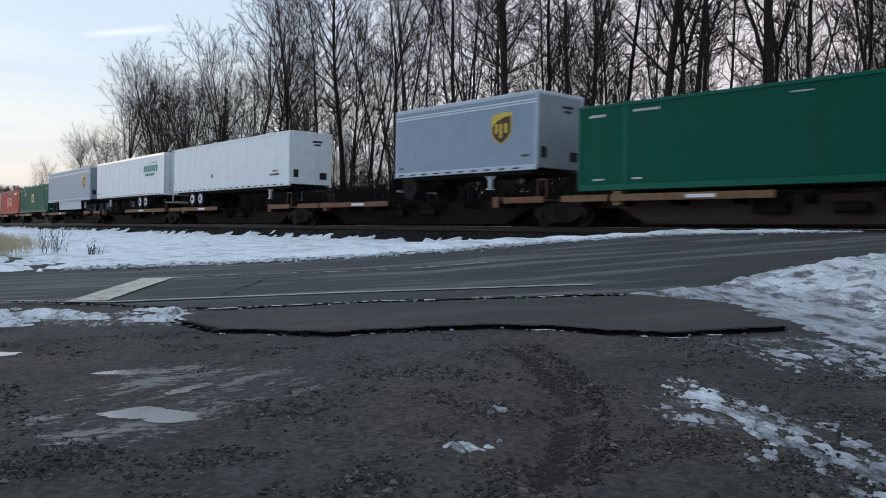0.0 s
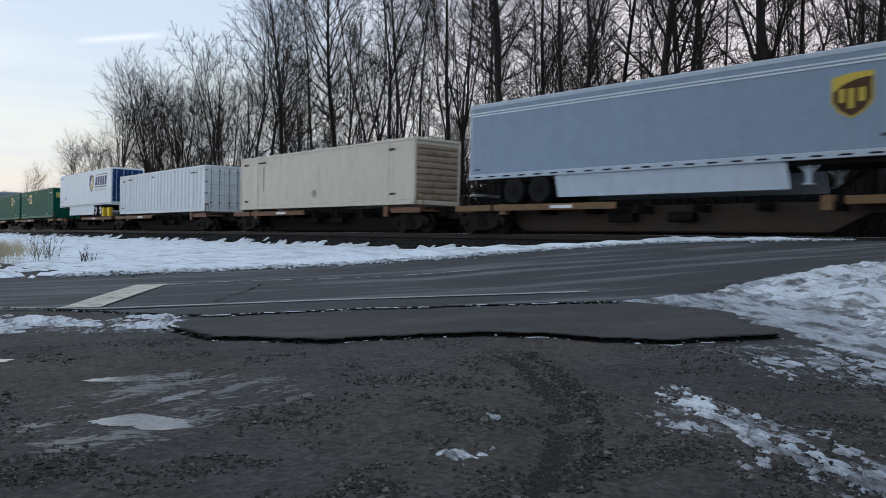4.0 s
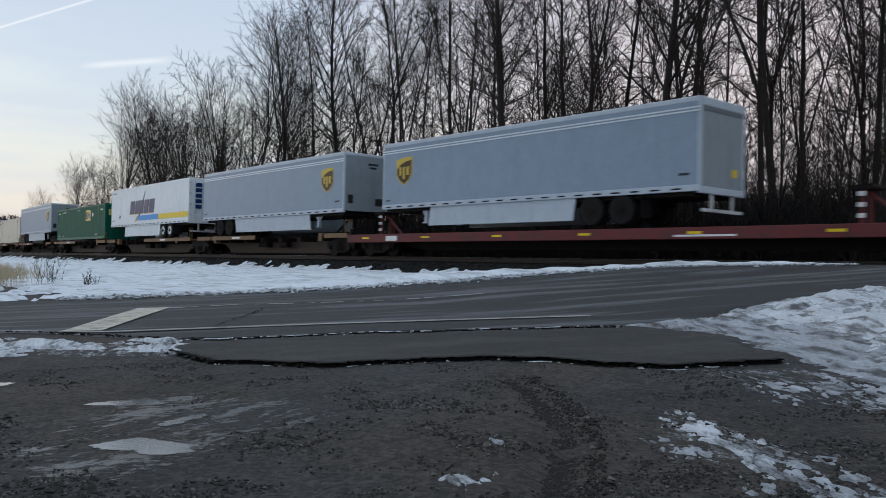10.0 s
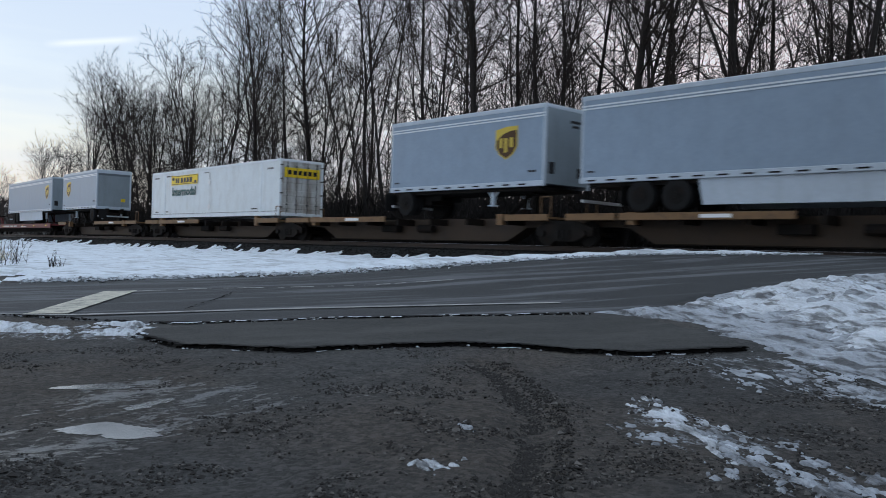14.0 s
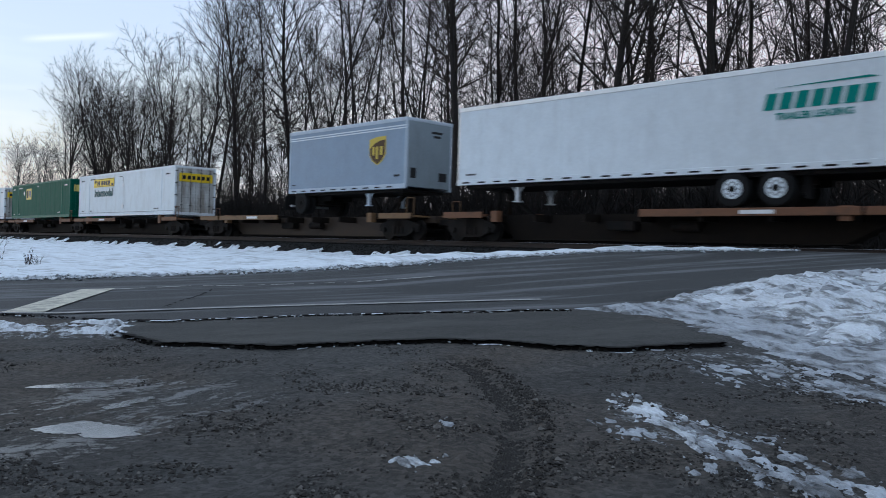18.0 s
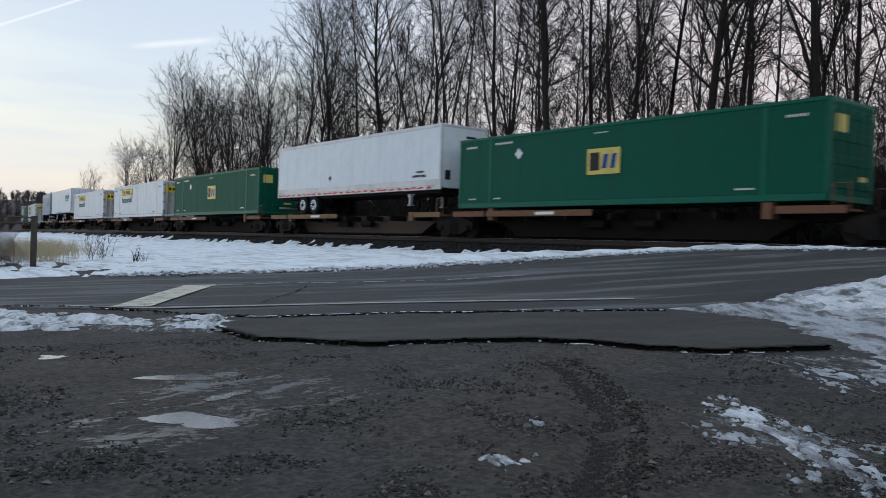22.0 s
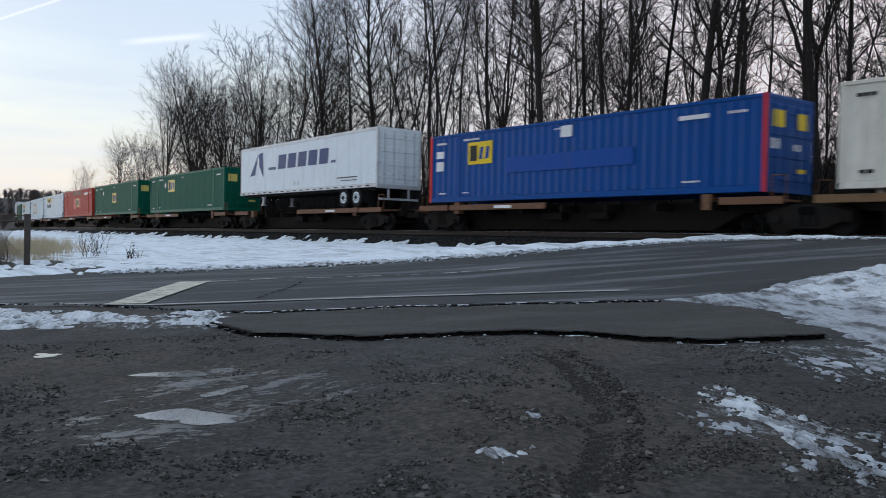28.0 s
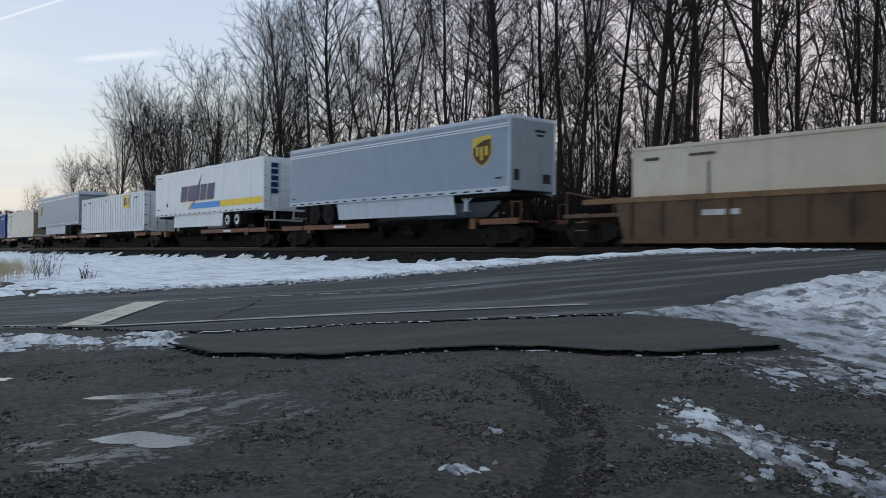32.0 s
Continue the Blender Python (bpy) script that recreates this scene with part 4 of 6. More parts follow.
bed = solid("ballast_bed", swept("ballast_bed", [(-3.35, -0.95), (-1.75, -0.24), (1.75, -0.24), (3.6, -0.95)], -420, 120, 4.0, BALLAST, closed=False), None, "sloping shoulder of dark crushed ballast", "ballast", kind="structure")

random.seed(7)
rocks = Soup()
for i in range(9000):
    s = -5 - 75 * random.random() ** 1.5
    o = random.uniform(-3.3, -0.9)
    h = -0.24 if o > -1.75 else -0.24 - (-1.75 - o) * 0.444
    m = track_at(s)
    rocks.rock(m @ Vector((0, o, h + random.uniform(-0.01, 0.03))), random.uniform(0.03, 0.065), 0.8)
solid("ballast_stones", rocks, BALLAST, "loose angular ballast stones on the shoulder", "ballast", kind="stuff")

# ---- leafless trees ----
def skin(so, pts, sides):
    """One unbroken tapering tube through the places of a branch."""
    side = pts[0][1].orthogonal().normalized()
    n = len(so.v)
    for p, q, r in pts:
        side = (side - q * side.dot(q)).normalized()
        up = q.cross(side)
        for i in range(sides):
            w = 2 * math.pi * i / sides
            so.v.append(tuple(p + (side * math.cos(w) + up * math.sin(w)) * r))
    for k in range(len(pts) - 1):
        a = n + k * sides
        so.f += [(a + i, a + (i + 1) % sides, a + sides + (i + 1) % sides, a + sides + i) for i in range(sides)]
    return pts


def limb(so, a, d, length, r, sides, bends, rng, lift=0.15, wob=0.18, taper=0.82):
    """A crooked tapering branch; returns its places and directions."""
    pts = [(a.copy(), d.copy(), r)]
    p, q = a.copy(), d.copy()
    for i in range(bends):
        q = (q + Vector((rng.uniform(-wob, wob), rng.uniform(-wob, wob), rng.uniform(-wob, wob) * 0.5 + lift))).normalized()
        p = p + q * (length / bends)
        pts.append((p.copy(), q.copy(), r * (1 - (i + 1) / bends * taper)))
    return skin(so, pts, sides)


def off_axis(d, angle, turn):
    """A direction that leaves d by the given angle, at the given turn round it."""
    u = d.orthogonal().normalized()
    return (d * math.cos(angle) + (u * math.cos(turn) + d.cross(u) * math.sin(turn)) * math.sin(angle)).normalized()


def spike(so, a, b, r):
    """A twig: three thin sides that meet in its tip."""
    d = (b - a).normalized()
    u = d.orthogonal().normalized() * r
    w = d.cross(u)
    n = len(so.v)
    so.v += [tuple(a + u), tuple(a - u * 0.5 + w * 0.87), tuple(a - u * 0.5 - w * 0.87), tuple(b)]
    so.f += [(n, n + 1, n + 3), (n + 1, n + 2, n + 3), (n + 2, n, n + 3)]


def place_on(pts, f):
    """The place, direction and thickness at a share f of the way along a branch."""
    u = min(max(f, 0.0), 0.999) * (len(pts) - 1)
    i = int(u)
    return pts[i][0].lerp(pts[i + 1][0], u - i), pts[i][1], pts[i][2] + (pts[i + 1][2] - pts[i][2]) * (u - i)


def tree_meshes(seed, height, low=0.4, leaders=2, wide=0.24, limbs=26, thick=0.0075, subs=7, twigs=4):
    """Trunk and crown of a bare tree: a straight stem that parts into leaders; limbs, branches and twigs all strive upward and outward."""
    rng = random.Random(seed)
    trunk, crown = Soup(), Soup()
    r0 = height * thick
    lean = Vector((rng.uniform(-.05, .05), rng.uniform(-.05, .05), 1)).normalized()
    part_at = rng.uniform(0.34, 0.52) if leaders > 1 else 1.0
    stem = limb(trunk, Vector((0, 0, -0.4)), lean, height * part_at, r0, 7, 9, rng, 0.03, 0.05, 0.35 if leaders > 1 else 0.82)   # a parting stem keeps its girth
    axes = [(stem, 0.0, part_at)]
    top, q, r = stem[-1]
    turn0 = rng.uniform(0, 6.28)
    for k in range(leaders if leaders > 1 else 0):
        d = off_axis(q, rng.uniform(0.10, 0.34), turn0 + k * 6.28 / leaders + rng.uniform(-.5, .5))
        ln = height * (1 - part_at) * rng.uniform(0.86, 1.03)
        axes.append((limb(trunk, top, d, ln, r * 0.82, 5, 8, rng, 0.05, 0.09), part_at, 1.0))
    golden = rng.uniform(0, 6.28)
    for n in range(limbs):
        f = low + (0.97 - low) * ((n + rng.random()) / limbs) ** 0.85
        live = [x for x in axes if x[1] <= f <= x[2] + 0.001] or axes[-1:]
        st, f0, f1 = rng.choice(live)
        p, q, r = place_on(st, (f - f0) / (f1 - f0))
        g = (f - low) / (1 - low)
        ln = height * wide * (0.30 + 0.75 * math.sin(math.pi * (0.16 + 0.74 * g))) * rng.uniform(0.7, 1.12)
        golden += 2.4 + rng.uniform(-.5, .5)
        d = off_axis(q, rng.uniform(0.75, 1.15) - 0.45 * g, golden)
        b = limb(crown, p, d, ln, min(max(r * 0.46, 0.032), 0.085), 4, 6, rng, 0.035, 0.22)
        side = rng.uniform(0, 6.28)
        for m in range(subs):
            h = 0.16 + 0.84 * (m + rng.random()) / subs
            bp, bq, br = place_on(b, h)
            side += math.pi + rng.uniform(-0.9, 0.9)
            l2 = ln * (0.16 + 0.30 * (1 - h)) * rng.uniform(0.7, 1.25) + 0.35
            c = limb(crown, bp, off_axis(bq, rng.uniform(0.55, 1.05), side), l2, max(br * 0.55, 0.019), 3, 2, rng, 0.03, 0.28)
            for j in range(twigs):
                cp, cq, cr = place_on(c, 0.12 + 0.88 * (j + rng.random()) / twigs)
                t = off_axis(cq, rng.uniform(0.4, 1.05), rng.uniform(0, 6.28))
                spike(crown, cp, cp + (t + Vector((0, 0, 0.10))) * (0.22 + l2 * rng.uniform(0.15, 0.36)), 0.0145)
        for j in range(4):
            bp, bq, br = place_on(b, rng.uniform(0.5, 1.0))
            spike(crown, bp, bp + off_axis(bq, rng.uniform(0.2, 0.6), rng.uniform(0, 6.28)) * rng.uniform(0.5, 1.1), 0.014)
    # thin dead side shoots on the bare stem
    for n in range(7):
        p, q, r = place_on(stem, rng.uniform(0.15, 0.9))
        d = off_axis(q, rng.uniform(0.8, 1.3), rng.uniform(0, 6.28))
        c = limb(crown, p, d, height * rng.uniform(0.03, 0.09), 0.02, 3, 3, rng, 0.05, 0.2)
        for j in range(5):
            cp, cq, cr = place_on(c, rng.uniform(0.3, 1))
            spike(crown, cp, cp + off_axis(cq, 0.6, rng.uniform(0, 6.28)) * rng.uniform(0.3, 0.8), 0.012)
    return trunk.mesh("trunk", BARK), crown.mesh("crown", TWIG)


# forest trees with high crowns, then edge trees with low fan-shaped crowns, then saplings: height, low limb, leaders, width, limbs
FOREST = ((22, .36, 1, .19, 30), (24, .42, 2, .20, 34), (21, .33, 3, .22, 34), (23, .46, 1, .17, 27), (22, .30, 2, .23, 36), (25, .40, 3, .21, 36), (21, .48, 2, .18, 28))
EDGE_TREES = ((22, .16, 3, .30, 40), (20, .20, 4, .32, 40), (23, .22, 2, .28, 40))
SPECIES = [tree_meshes(100 + i, h, lo, ld, w, n, 0.0072) for i, (h, lo, ld, w, n) in enumerate(FOREST)]
SPECIES += [tree_meshes(140 + i, h, lo, ld, w, n, 0.0085, 9, 5) for i, (h, lo, ld, w, n) in enumerate(EDGE_TREES)]
SPECIES += [tree_meshes(160 + i, 25, lo, 1, 0.30, 42, 0.0115, 9, 4) for i, lo in enumerate((.40, .34))]
SAPLINGS = [tree_meshes(200 + i, h, 0.12, 1, 0.17, n, 0.005, 6, 4) for i, (h, n) in enumerate(((9, 20), (12, 24), (15, 26)))]
TALL = [max(v.co.z for v in crown.vertices) for stem, crown in SPECIES]
LABELS = ("straight leafless tree with a high narrow crown in the wood", "tall bare tree with a forked stem in the wood", "bare tree parting into three upright leaders", "slender leafless tree with a high crown in the wood", "bare tree with wide upswept branches in the wood",
          "very tall bare tree with fine twigs in the wood", "forked leafless tree with few low branches", "broad bare tree with a low fan-shaped crown at the wood's edge", "many-stemmed bare tree spreading from low down", "tall bare edge tree with a rounded crown", "thick-stemmed old tree with wide bare limbs", "thick-stemmed bare tree with crooked limbs")


def plant(kind, x, y, size, turn, label, group):
    word = "tree" if kind < 12 else "sapling"
    t = thing(word, label, word, pose(x, y, float(ground_z(x, y)), random.uniform(-2, 2), random.uniform(-2, 2), turn) @ Matrix.Diagonal((size, size, size, 1)), group)
    pair = SPECIES[kind] if kind < 12 else SAPLINGS[kind - 12]
    part("trunk", pair[0], t)
    part("crown", pair[1], t, "bare twigs")
    return t


random.seed(21)
# the wood's edge towards the open field: place along the track, distance from it, height, kind
for s, o, tall, k in ((-91.5, 10.0, 21.6, 9), (-96.5, 12.0, 21.8, 7), (-102.5, 9.5, 21.6, 8), (-109.0, 11, 18.8, 7), (-86.0, 11, 19.0, 8), (-80, 9.5, 17.0, 7), (-76.5, 12.5, 19.0, 1), (-72.0, 9.5, 21.0, 7), (-66.5, 11, 22.5, 9), (-61, 9, 22.5, 5),
                      (-99.0, 14.5, 22.0, 9), (-106, 14.5, 19, 8), (-115, 10, 15.5, 8), (-118, 12, 13.5, 8), (-125.5, 10, 14.5, 7), (-133, 10, 16.8, 8), (-140, 14, 11.0, 7), (-138, 8.5, 8.5, 8), (-146, 9, 9.0, 8), (-153, 12, 7.5, 7), (-176.5, 9.5, 14.8, 8), (-163, 10, 6.0, 7), (-186, 12, 5.5, 8), (-199, 11, 6, 7)):
    m = track_at(s, 0) @ Vector((0, o, 0))
    plant(k, m.x, m.y, tall / TALL[k], random.uniform(0, 360), LABELS[k] if tall > 16 else "smaller bare tree at the thin end of the wood", "trees of the wood")
# a second rank behind the edge trees, then the thickest stems: heading, distance from the track, height, kind
for i in range(11):
    s, o = -103 + 3.7 * i + random.uniform(-.8, .8), random.uniform(12.5, 20)
    m = track_at(s, 0) @ Vector((0, o, 0))
    k = (7, 4, 9, 1)[i % 4]
    tall = np.interp(s, (-104, -98, -90, -81, -75, -70, -62), (18.5, 20, 19.5, 16.5, 17, 20.5, 22)) * random.uniform(0.9, 1.0)
    plant(k, m.x, m.y, tall / TALL[k], random.uniform(0, 360), LABELS[k], "trees of the wood")


def toward(heading, o):
    """The place in the wood that lies in this direction from the lot, o metres beyond the track."""
    e = Vector((-math.sin(radians(heading)), math.cos(radians(heading))))
    d = TRACK_Y / e.y
    while from_track(e.x * d, e.y * d) < TRACK_Y + o:
        d += 0.1
    return e * d


for heading, o, tall, k in ((54.7, 8.5, 23, 10), (51.0, 9.0, 22, 1), (43.7, 8.5, 26, 10), (34.1, 8.0, 25, 11), (31.4, 10.5, 24, 1), (20.3, 9.0, 25, 5), (38.6, 10, 24, 4), (58.5, 9.5, 22, 11), (26.0, 9.5, 25, 5), (47.2, 9.5, 24, 3), (40.8, 12, 24, 0)):
    p = toward(heading, o)
    plant(k, p.x, p.y, tall / TALL[k], 40 * heading, LABELS[k], "trees of the wood")
# ranks of trees one behind the other, evenly spread
random.seed(22)
for near, deep, gap in ((11, 15, 2.75), (16, 22, 2.7), (24, 36, 2.8)):
    heading = 13 + random.uniform(0, gap)
    while heading < 66:
        p = toward(heading + random.uniform(-.35, .35) * gap, random.uniform(near, deep))
        k = random.choice((0, 3, 1, 6, 0, 3, 4, 5, 2, 9))
        tall = random.uniform(0.86, 1.0) * np.interp(heading, (56, 59, 62, 66), (25, 22, 18, 17))
        plant(k, p.x, p.y, tall / TALL[k], random.uniform(0, 360), LABELS[k], "trees of the wood")
        heading += gap * (1.45 if heading < 40 else 1.0)   # thinner towards the crossing
random.seed(23)
for i in range(280):
    p = toward(13 + 55 * (i * 0.61803 % 1.0), 7.0 + 44 * random.random())
    plant(12 + i % 3, p.x, p.y, random.uniform(0.65, 1.1), random.uniform(0, 360), "thin bare sapling among the taller trees", "saplings of the wood")


def brush_mesh(seed, n=46, h=2.6, spread=1.9):
    rng = random.Random(seed)
    so = Soup()
    for i in range(n):
        a = Vector((rng.gauss(0, spread * 0.55), rng.gauss(0, spread * 0.55), -0.1))
        d = Vector((rng.uniform(-.6, .6), rng.uniform(-.6, .6), 1)).normalized()
        b = limb(so, a, d, h * rng.uniform(0.4, 1.1), 0.02, 3, 2, rng, 0.1, 0.3)
        for p, q, r in b[1:]:
            for j in range(4):
                d2 = (q + Vector((rng.uniform(-1, 1), rng.uniform(-1, 1), rng.uniform(-.5, .7))) * 1.2).normalized()
                spike(so, p - q * h * rng.uniform(0, 0.25), p + d2 * h * rng.uniform(0.15, 0.38), 0.017)
    return so.mesh("brush", BRUSH)


BRUSHES = [brush_mesh(300 + i) for i in range(4)]
random.seed(33)
for i in range(296):
    s = random.uniform(-125, -2) if i < 150 else random.uniform(-40, -5)
    o = random.choice((random.uniform(6.5, 14), random.uniform(14, 40))) if i < 250 else random.uniform(40, 85)
    m = track_at(s, 0) @ Vector((0, o, 0))
    if i >= 150:
        m.y = random.uniform(31, 80)
        m.x = -m.y * math.tan(radians(random.uniform(14, 60)))
    k = random.uniform(0.75, 1.35) * (1.15 if m.y < 55 else 2.1)
    b = solid("shrub", BRUSHES[i % 4], None, "tangled leafless shrub under the trees", "shrub", pose(m.x, m.y, float(ground_z(m.x, m.y)), 0, 0, random.uniform(0, 360)) @ Matrix.Diagonal((k * 1.3, k * 1.3, k, 1)), "undergrowth of the wood")

# leaf litter behind the track, and the wooded rise beyond the bend
verge = solid("woodland_floor", swept("woodland_floor", [(3.4, -0.62), (5.5, -0.55), (9, -0.35), (20, -0.3), (45, -0.35), (110, -0.3)], -260, 40, 5.0, LITTER, closed=False), None, "brown leaf litter on the floor of the wood", "ground", kind="structure")

random.seed(50)
far = Soup()
FX, FY = -np.random.RandomState(8).uniform(280, 640, 1500), np.random.RandomState(9).uniform(-60, 330, 1500)
for x, y, z in zip(FX, FY, ground_z(FX, FY)):
    h = random.uniform(6, 9.5)
    base = Vector((x, y, z - 1))
    spike(far, base, base + Vector((random.uniform(-.4, .4), random.uniform(-.4, .4), h)), 0.22)
    for j in range(34):
        w = random.uniform(0, 6.28)
        a = base + Vector((0, 0, 1 + h * random.uniform(0.02, 0.62)))
        ln = h * random.uniform(0.22, 0.42)
        spike(far, a, a + Vector((math.cos(w) * ln * 0.75, math.sin(w) * ln * 0.75, ln * random.uniform(0.35, 0.8))), 0.15)
solid("distant_wood", far, FARWOOD, "bare brown wood on the distant rise, paled as by haze", "trees", kind="stuff")

# ---- the train ----
SPEED = 25.1          # metres a second, towards -x
MOVING = []           # (thing, place on the track of its middle at the start, height)
HALF = 1.30           # half the width of a load


def set_rolling(ob, u_mid, z):
    ob.matrix_basis = track_at(u_mid, z)
    MOVING.append((ob, u_mid, z))
    return ob


def face_print(parent, name, polys, material, y=-HALF, proud=0.006, label=""):
    """Flat printed shapes (polygons in x and z) on the near side; fine stencils and tape stay together as stuff."""
    if name in ("placard", "emblem_mark", "sign_mark", "sign_line", "label_plate", "repainted_panel") and len(polys) > 1:
        return [face_print(parent, name, [p], material, y, proud, label) for p in polys][0]
    so = Soup()
    for p in polys:
        so.prism(p, y - proud, y + 0.002)
    ob = part(name, so, parent, label, material)
    return tagged(ob, kind="stuff") if len(polys) > 1 else ob


def rect(x, z, w, h, lean=0.0):
    return [(x, z), (x + w, z), (x + w + lean, z + h), (x + lean, z + h)]


def end_print(parent, name, rects, material, x, proud=0.006, label=""):
    """Rectangles (y, z, width, height) on the end that faces +x."""
    for y, z, w, h in rects:
        ob = part(name, Soup().quadbox(x - 0.002, x + proud, y, y + w, z, z + h), parent, label, material)
    return ob


def bars(x, z, n, w, h, gap=0.3, lean=0.0):
    """A row of plain bars in place of unreadable lettering."""
    return [rect(x + i * w * (1 + gap), z, w, h, lean) for i in range(n)]


def diamond(x, z, r):
    return [(x - r, z), (x, z - r), (x + r, z), (x, z + r)]


PROTO = {}


def doors_end(c, x, z0, z1, material, rods, hinge, name="door"):
    """Double doors with locking rods and hinges on the end at x."""
    mid = 0.0
    for a, b in ((-HALF + 0.1, -0.01), (0.01, HALF - 0.1)):
        prof = [(x - 0.01, z0 + 0.16), (x + 0.03, z0 + 0.16)]
        for k in range(4):
            zz = z0 + 0.5 + k * (z1 - z0 - 0.9) / 3
            prof += [(x + 0.03, zz - 0.14), (x + 0.05, zz - 0.12), (x + 0.05, zz + 0.12), (x + 0.03, zz + 0.14)]
        prof += [(x + 0.03, z1 - 0.12), (x - 0.01, z1 - 0.12)]
        door = part(name, Soup().prism(prof, a, b), c, "", material)
        for yy in (a + 0.32, b - 0.32):
            r = Soup().cyl((x + 0.075, yy, (z0 + z1) / 2), 2, 0.018, z1 - z0 - 0.25, 8)
            r.quadbox(x + 0.05, x + 0.10, yy - 0.06, yy + 0.06, z0 + 0.55, z0 + 0.62)
            r.quadbox(x + 0.05, x + 0.10, yy - 0.05, yy + 0.05, z1 - 0.4, z1 - 0.34)
            part("locking_rod", r, door, "", rods)
        edge = a if a < -0.5 else b
        for k in range(4):
            zz = z0 + 0.4 + k * (z1 - z0 - 0.75) / 3
            part("hinge", Soup().quadbox(x + 0.03, x + 0.07, edge - 0.09, edge + 0.09, zz, zz + 0.07), door, "", hinge)


def container(body, rail, ribs="fine", posts=True, end="doors", endmat=None, rods=None, ln=16.15, h=2.9, grooves=None):
    """A 53-foot box container: floor at z 0, middle at x 0, near side at -y."""
    c = thing("container", "", "container")
    x0, x1 = -ln / 2, ln / 2
    inset = 0.035
    so = Soup().quadbox(x0 + 0.05, x1 - 0.06, -HALF + inset + 0.08, HALF - inset - 0.08, 0.12, h - 0.03)
    part("body", so, c, "", body)
    # side panels: pressed ribs between the posts
    for sgn, nm in ((-1, "side_panel"), (1, "side_panel")):
        s = Soup()
        pitch, wide = (0.40, 0.20) if ribs == "pressed" else (0.28, 0.12) if ribs == "fine" else (0.62, 0.30) if ribs == "wide" else (0.62, 0.20) if ribs == "narrow" else (1.24, 0.03)
        deep = 0.024 if ribs == "pressed" else 0.014 if ribs == "fine" else 0.035 if ribs in ("wide", "narrow") else 0.008
        y_out, y_in = sgn * (HALF - inset), sgn * (HALF - inset - deep)
        xs = [x0 + 0.12]
        ys = [y_out]
        x = x0 + 0.12
        while x + pitch < x1 - 0.12:
            b = pitch - wide
            slope = 0.085 if ribs == "pressed" else b * 0.1
            for dx, yy in ((b - slope, y_out), (b, y_in), (pitch - slope, y_in), (pitch, y_out)) if ribs == "pressed" else ((b * 0.9, y_out), (b, y_in), (b + wide * 0.85, y_in), (pitch, y_out)):
                xs.append(x + dx)
                ys.append(yy)
            x += pitch
        xs.append(x1 - 0.12)
        ys.append(y_out)
        for zz in (0.22, h - 0.1):
            s.v += [(a, b, zz) for a, b in zip(xs, ys)]
        n = len(xs)
        s.f = [(i, i + 1, n + i + 1, n + i) if sgn < 0 else (i + 1, i, n + i, n + i + 1) for i in range(n - 1)]
        part(nm, s, c, "", body)
        # darker strips over the recess floors, painting in the shade of the ribs
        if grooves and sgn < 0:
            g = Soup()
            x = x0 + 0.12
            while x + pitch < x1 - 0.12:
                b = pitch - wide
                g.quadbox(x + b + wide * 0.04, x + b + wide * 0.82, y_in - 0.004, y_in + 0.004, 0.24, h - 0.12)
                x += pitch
            part("groove", g, c, "darker strips giving the recesses their shade", grooves)
        part("bottom_rail", Soup().quadbox(x0, x1, min(sgn * HALF, sgn * (HALF - 0.1)), max(sgn * HALF, sgn * (HALF - 0.1)), 0.0, 0.21, 0.015), c, "", rail)
        part("top_rail", Soup().quadbox(x0, x1, min(sgn * HALF, sgn * (HALF - 0.08)), max(sgn * HALF, sgn * (HALF - 0.08)), h - 0.11, h, 0.012), c, "", rail)
        for xx in (x0, x1 - 0.13):
            part("corner_post", Soup().quadbox(xx, xx + 0.13, min(sgn * HALF, sgn * (HALF - 0.13)), max(sgn * HALF, sgn * (HALF - 0.13)), 0.0, h, 0.02), c, "", rail)
        if posts:
            for xx in (x0 + 1.98, x1 - 1.98):
                p = Soup().quadbox(xx - 0.09, xx + 0.09, min(sgn * (HALF - 0.006), sgn * (HALF - 0.12)), max(sgn * (HALF - 0.006), sgn * (HALF - 0.12)), 0.02, h - 0.02, 0.02)
                post = part("lifting_post", p, c, "", rail)
                part("casting", Soup().quadbox(xx - 0.1, xx + 0.1, min(sgn * HALF, sgn * (HALF - 0.18)), max(sgn * HALF, sgn * (HALF - 0.18)), h - 0.04, h + 0.04, 0.01), post, "", rods or rail)
    part("roof", Soup().quadbox(x0 + 0.03, x1 - 0.03, -HALF + 0.05, HALF - 0.05, h - 0.05, h - 0.01), c, "", body)
    part("header", Soup().quadbox(x1 - 0.1, x1, -HALF + 0.13, HALF - 0.13, h - 0.13, h, 0.015), c, "", rail)
    part("sill", Soup().quadbox(x1 - 0.1, x1, -HALF + 0.13, HALF - 0.13, 0.0, 0.17, 0.015), c, "", rail)
    if end == "doors":
        doors_end(c, x1 - 0.05, 0.0, h, endmat or body, rods or rail, rods or rail)
    else:
        k = 9
        prof = [(x1 - 0.09, 0.17)]
        for i in range(k):
            z, q = 0.2 + i * (h - 0.42) / k, (h - 0.42) / k
            prof += [(x1 - 0.06, z), (x1 - 0.01, z + q * 0.2), (x1 - 0.01, z + q * 0.6), (x1 - 0.06, z + q * 0.8)]
        prof += [(x1 - 0.09, h - 0.13)]
        part("end_panel", Soup().prism(prof, -HALF + 0.13, HALF - 0.13), c, "ribbed end wall", endmat or body)
    return c


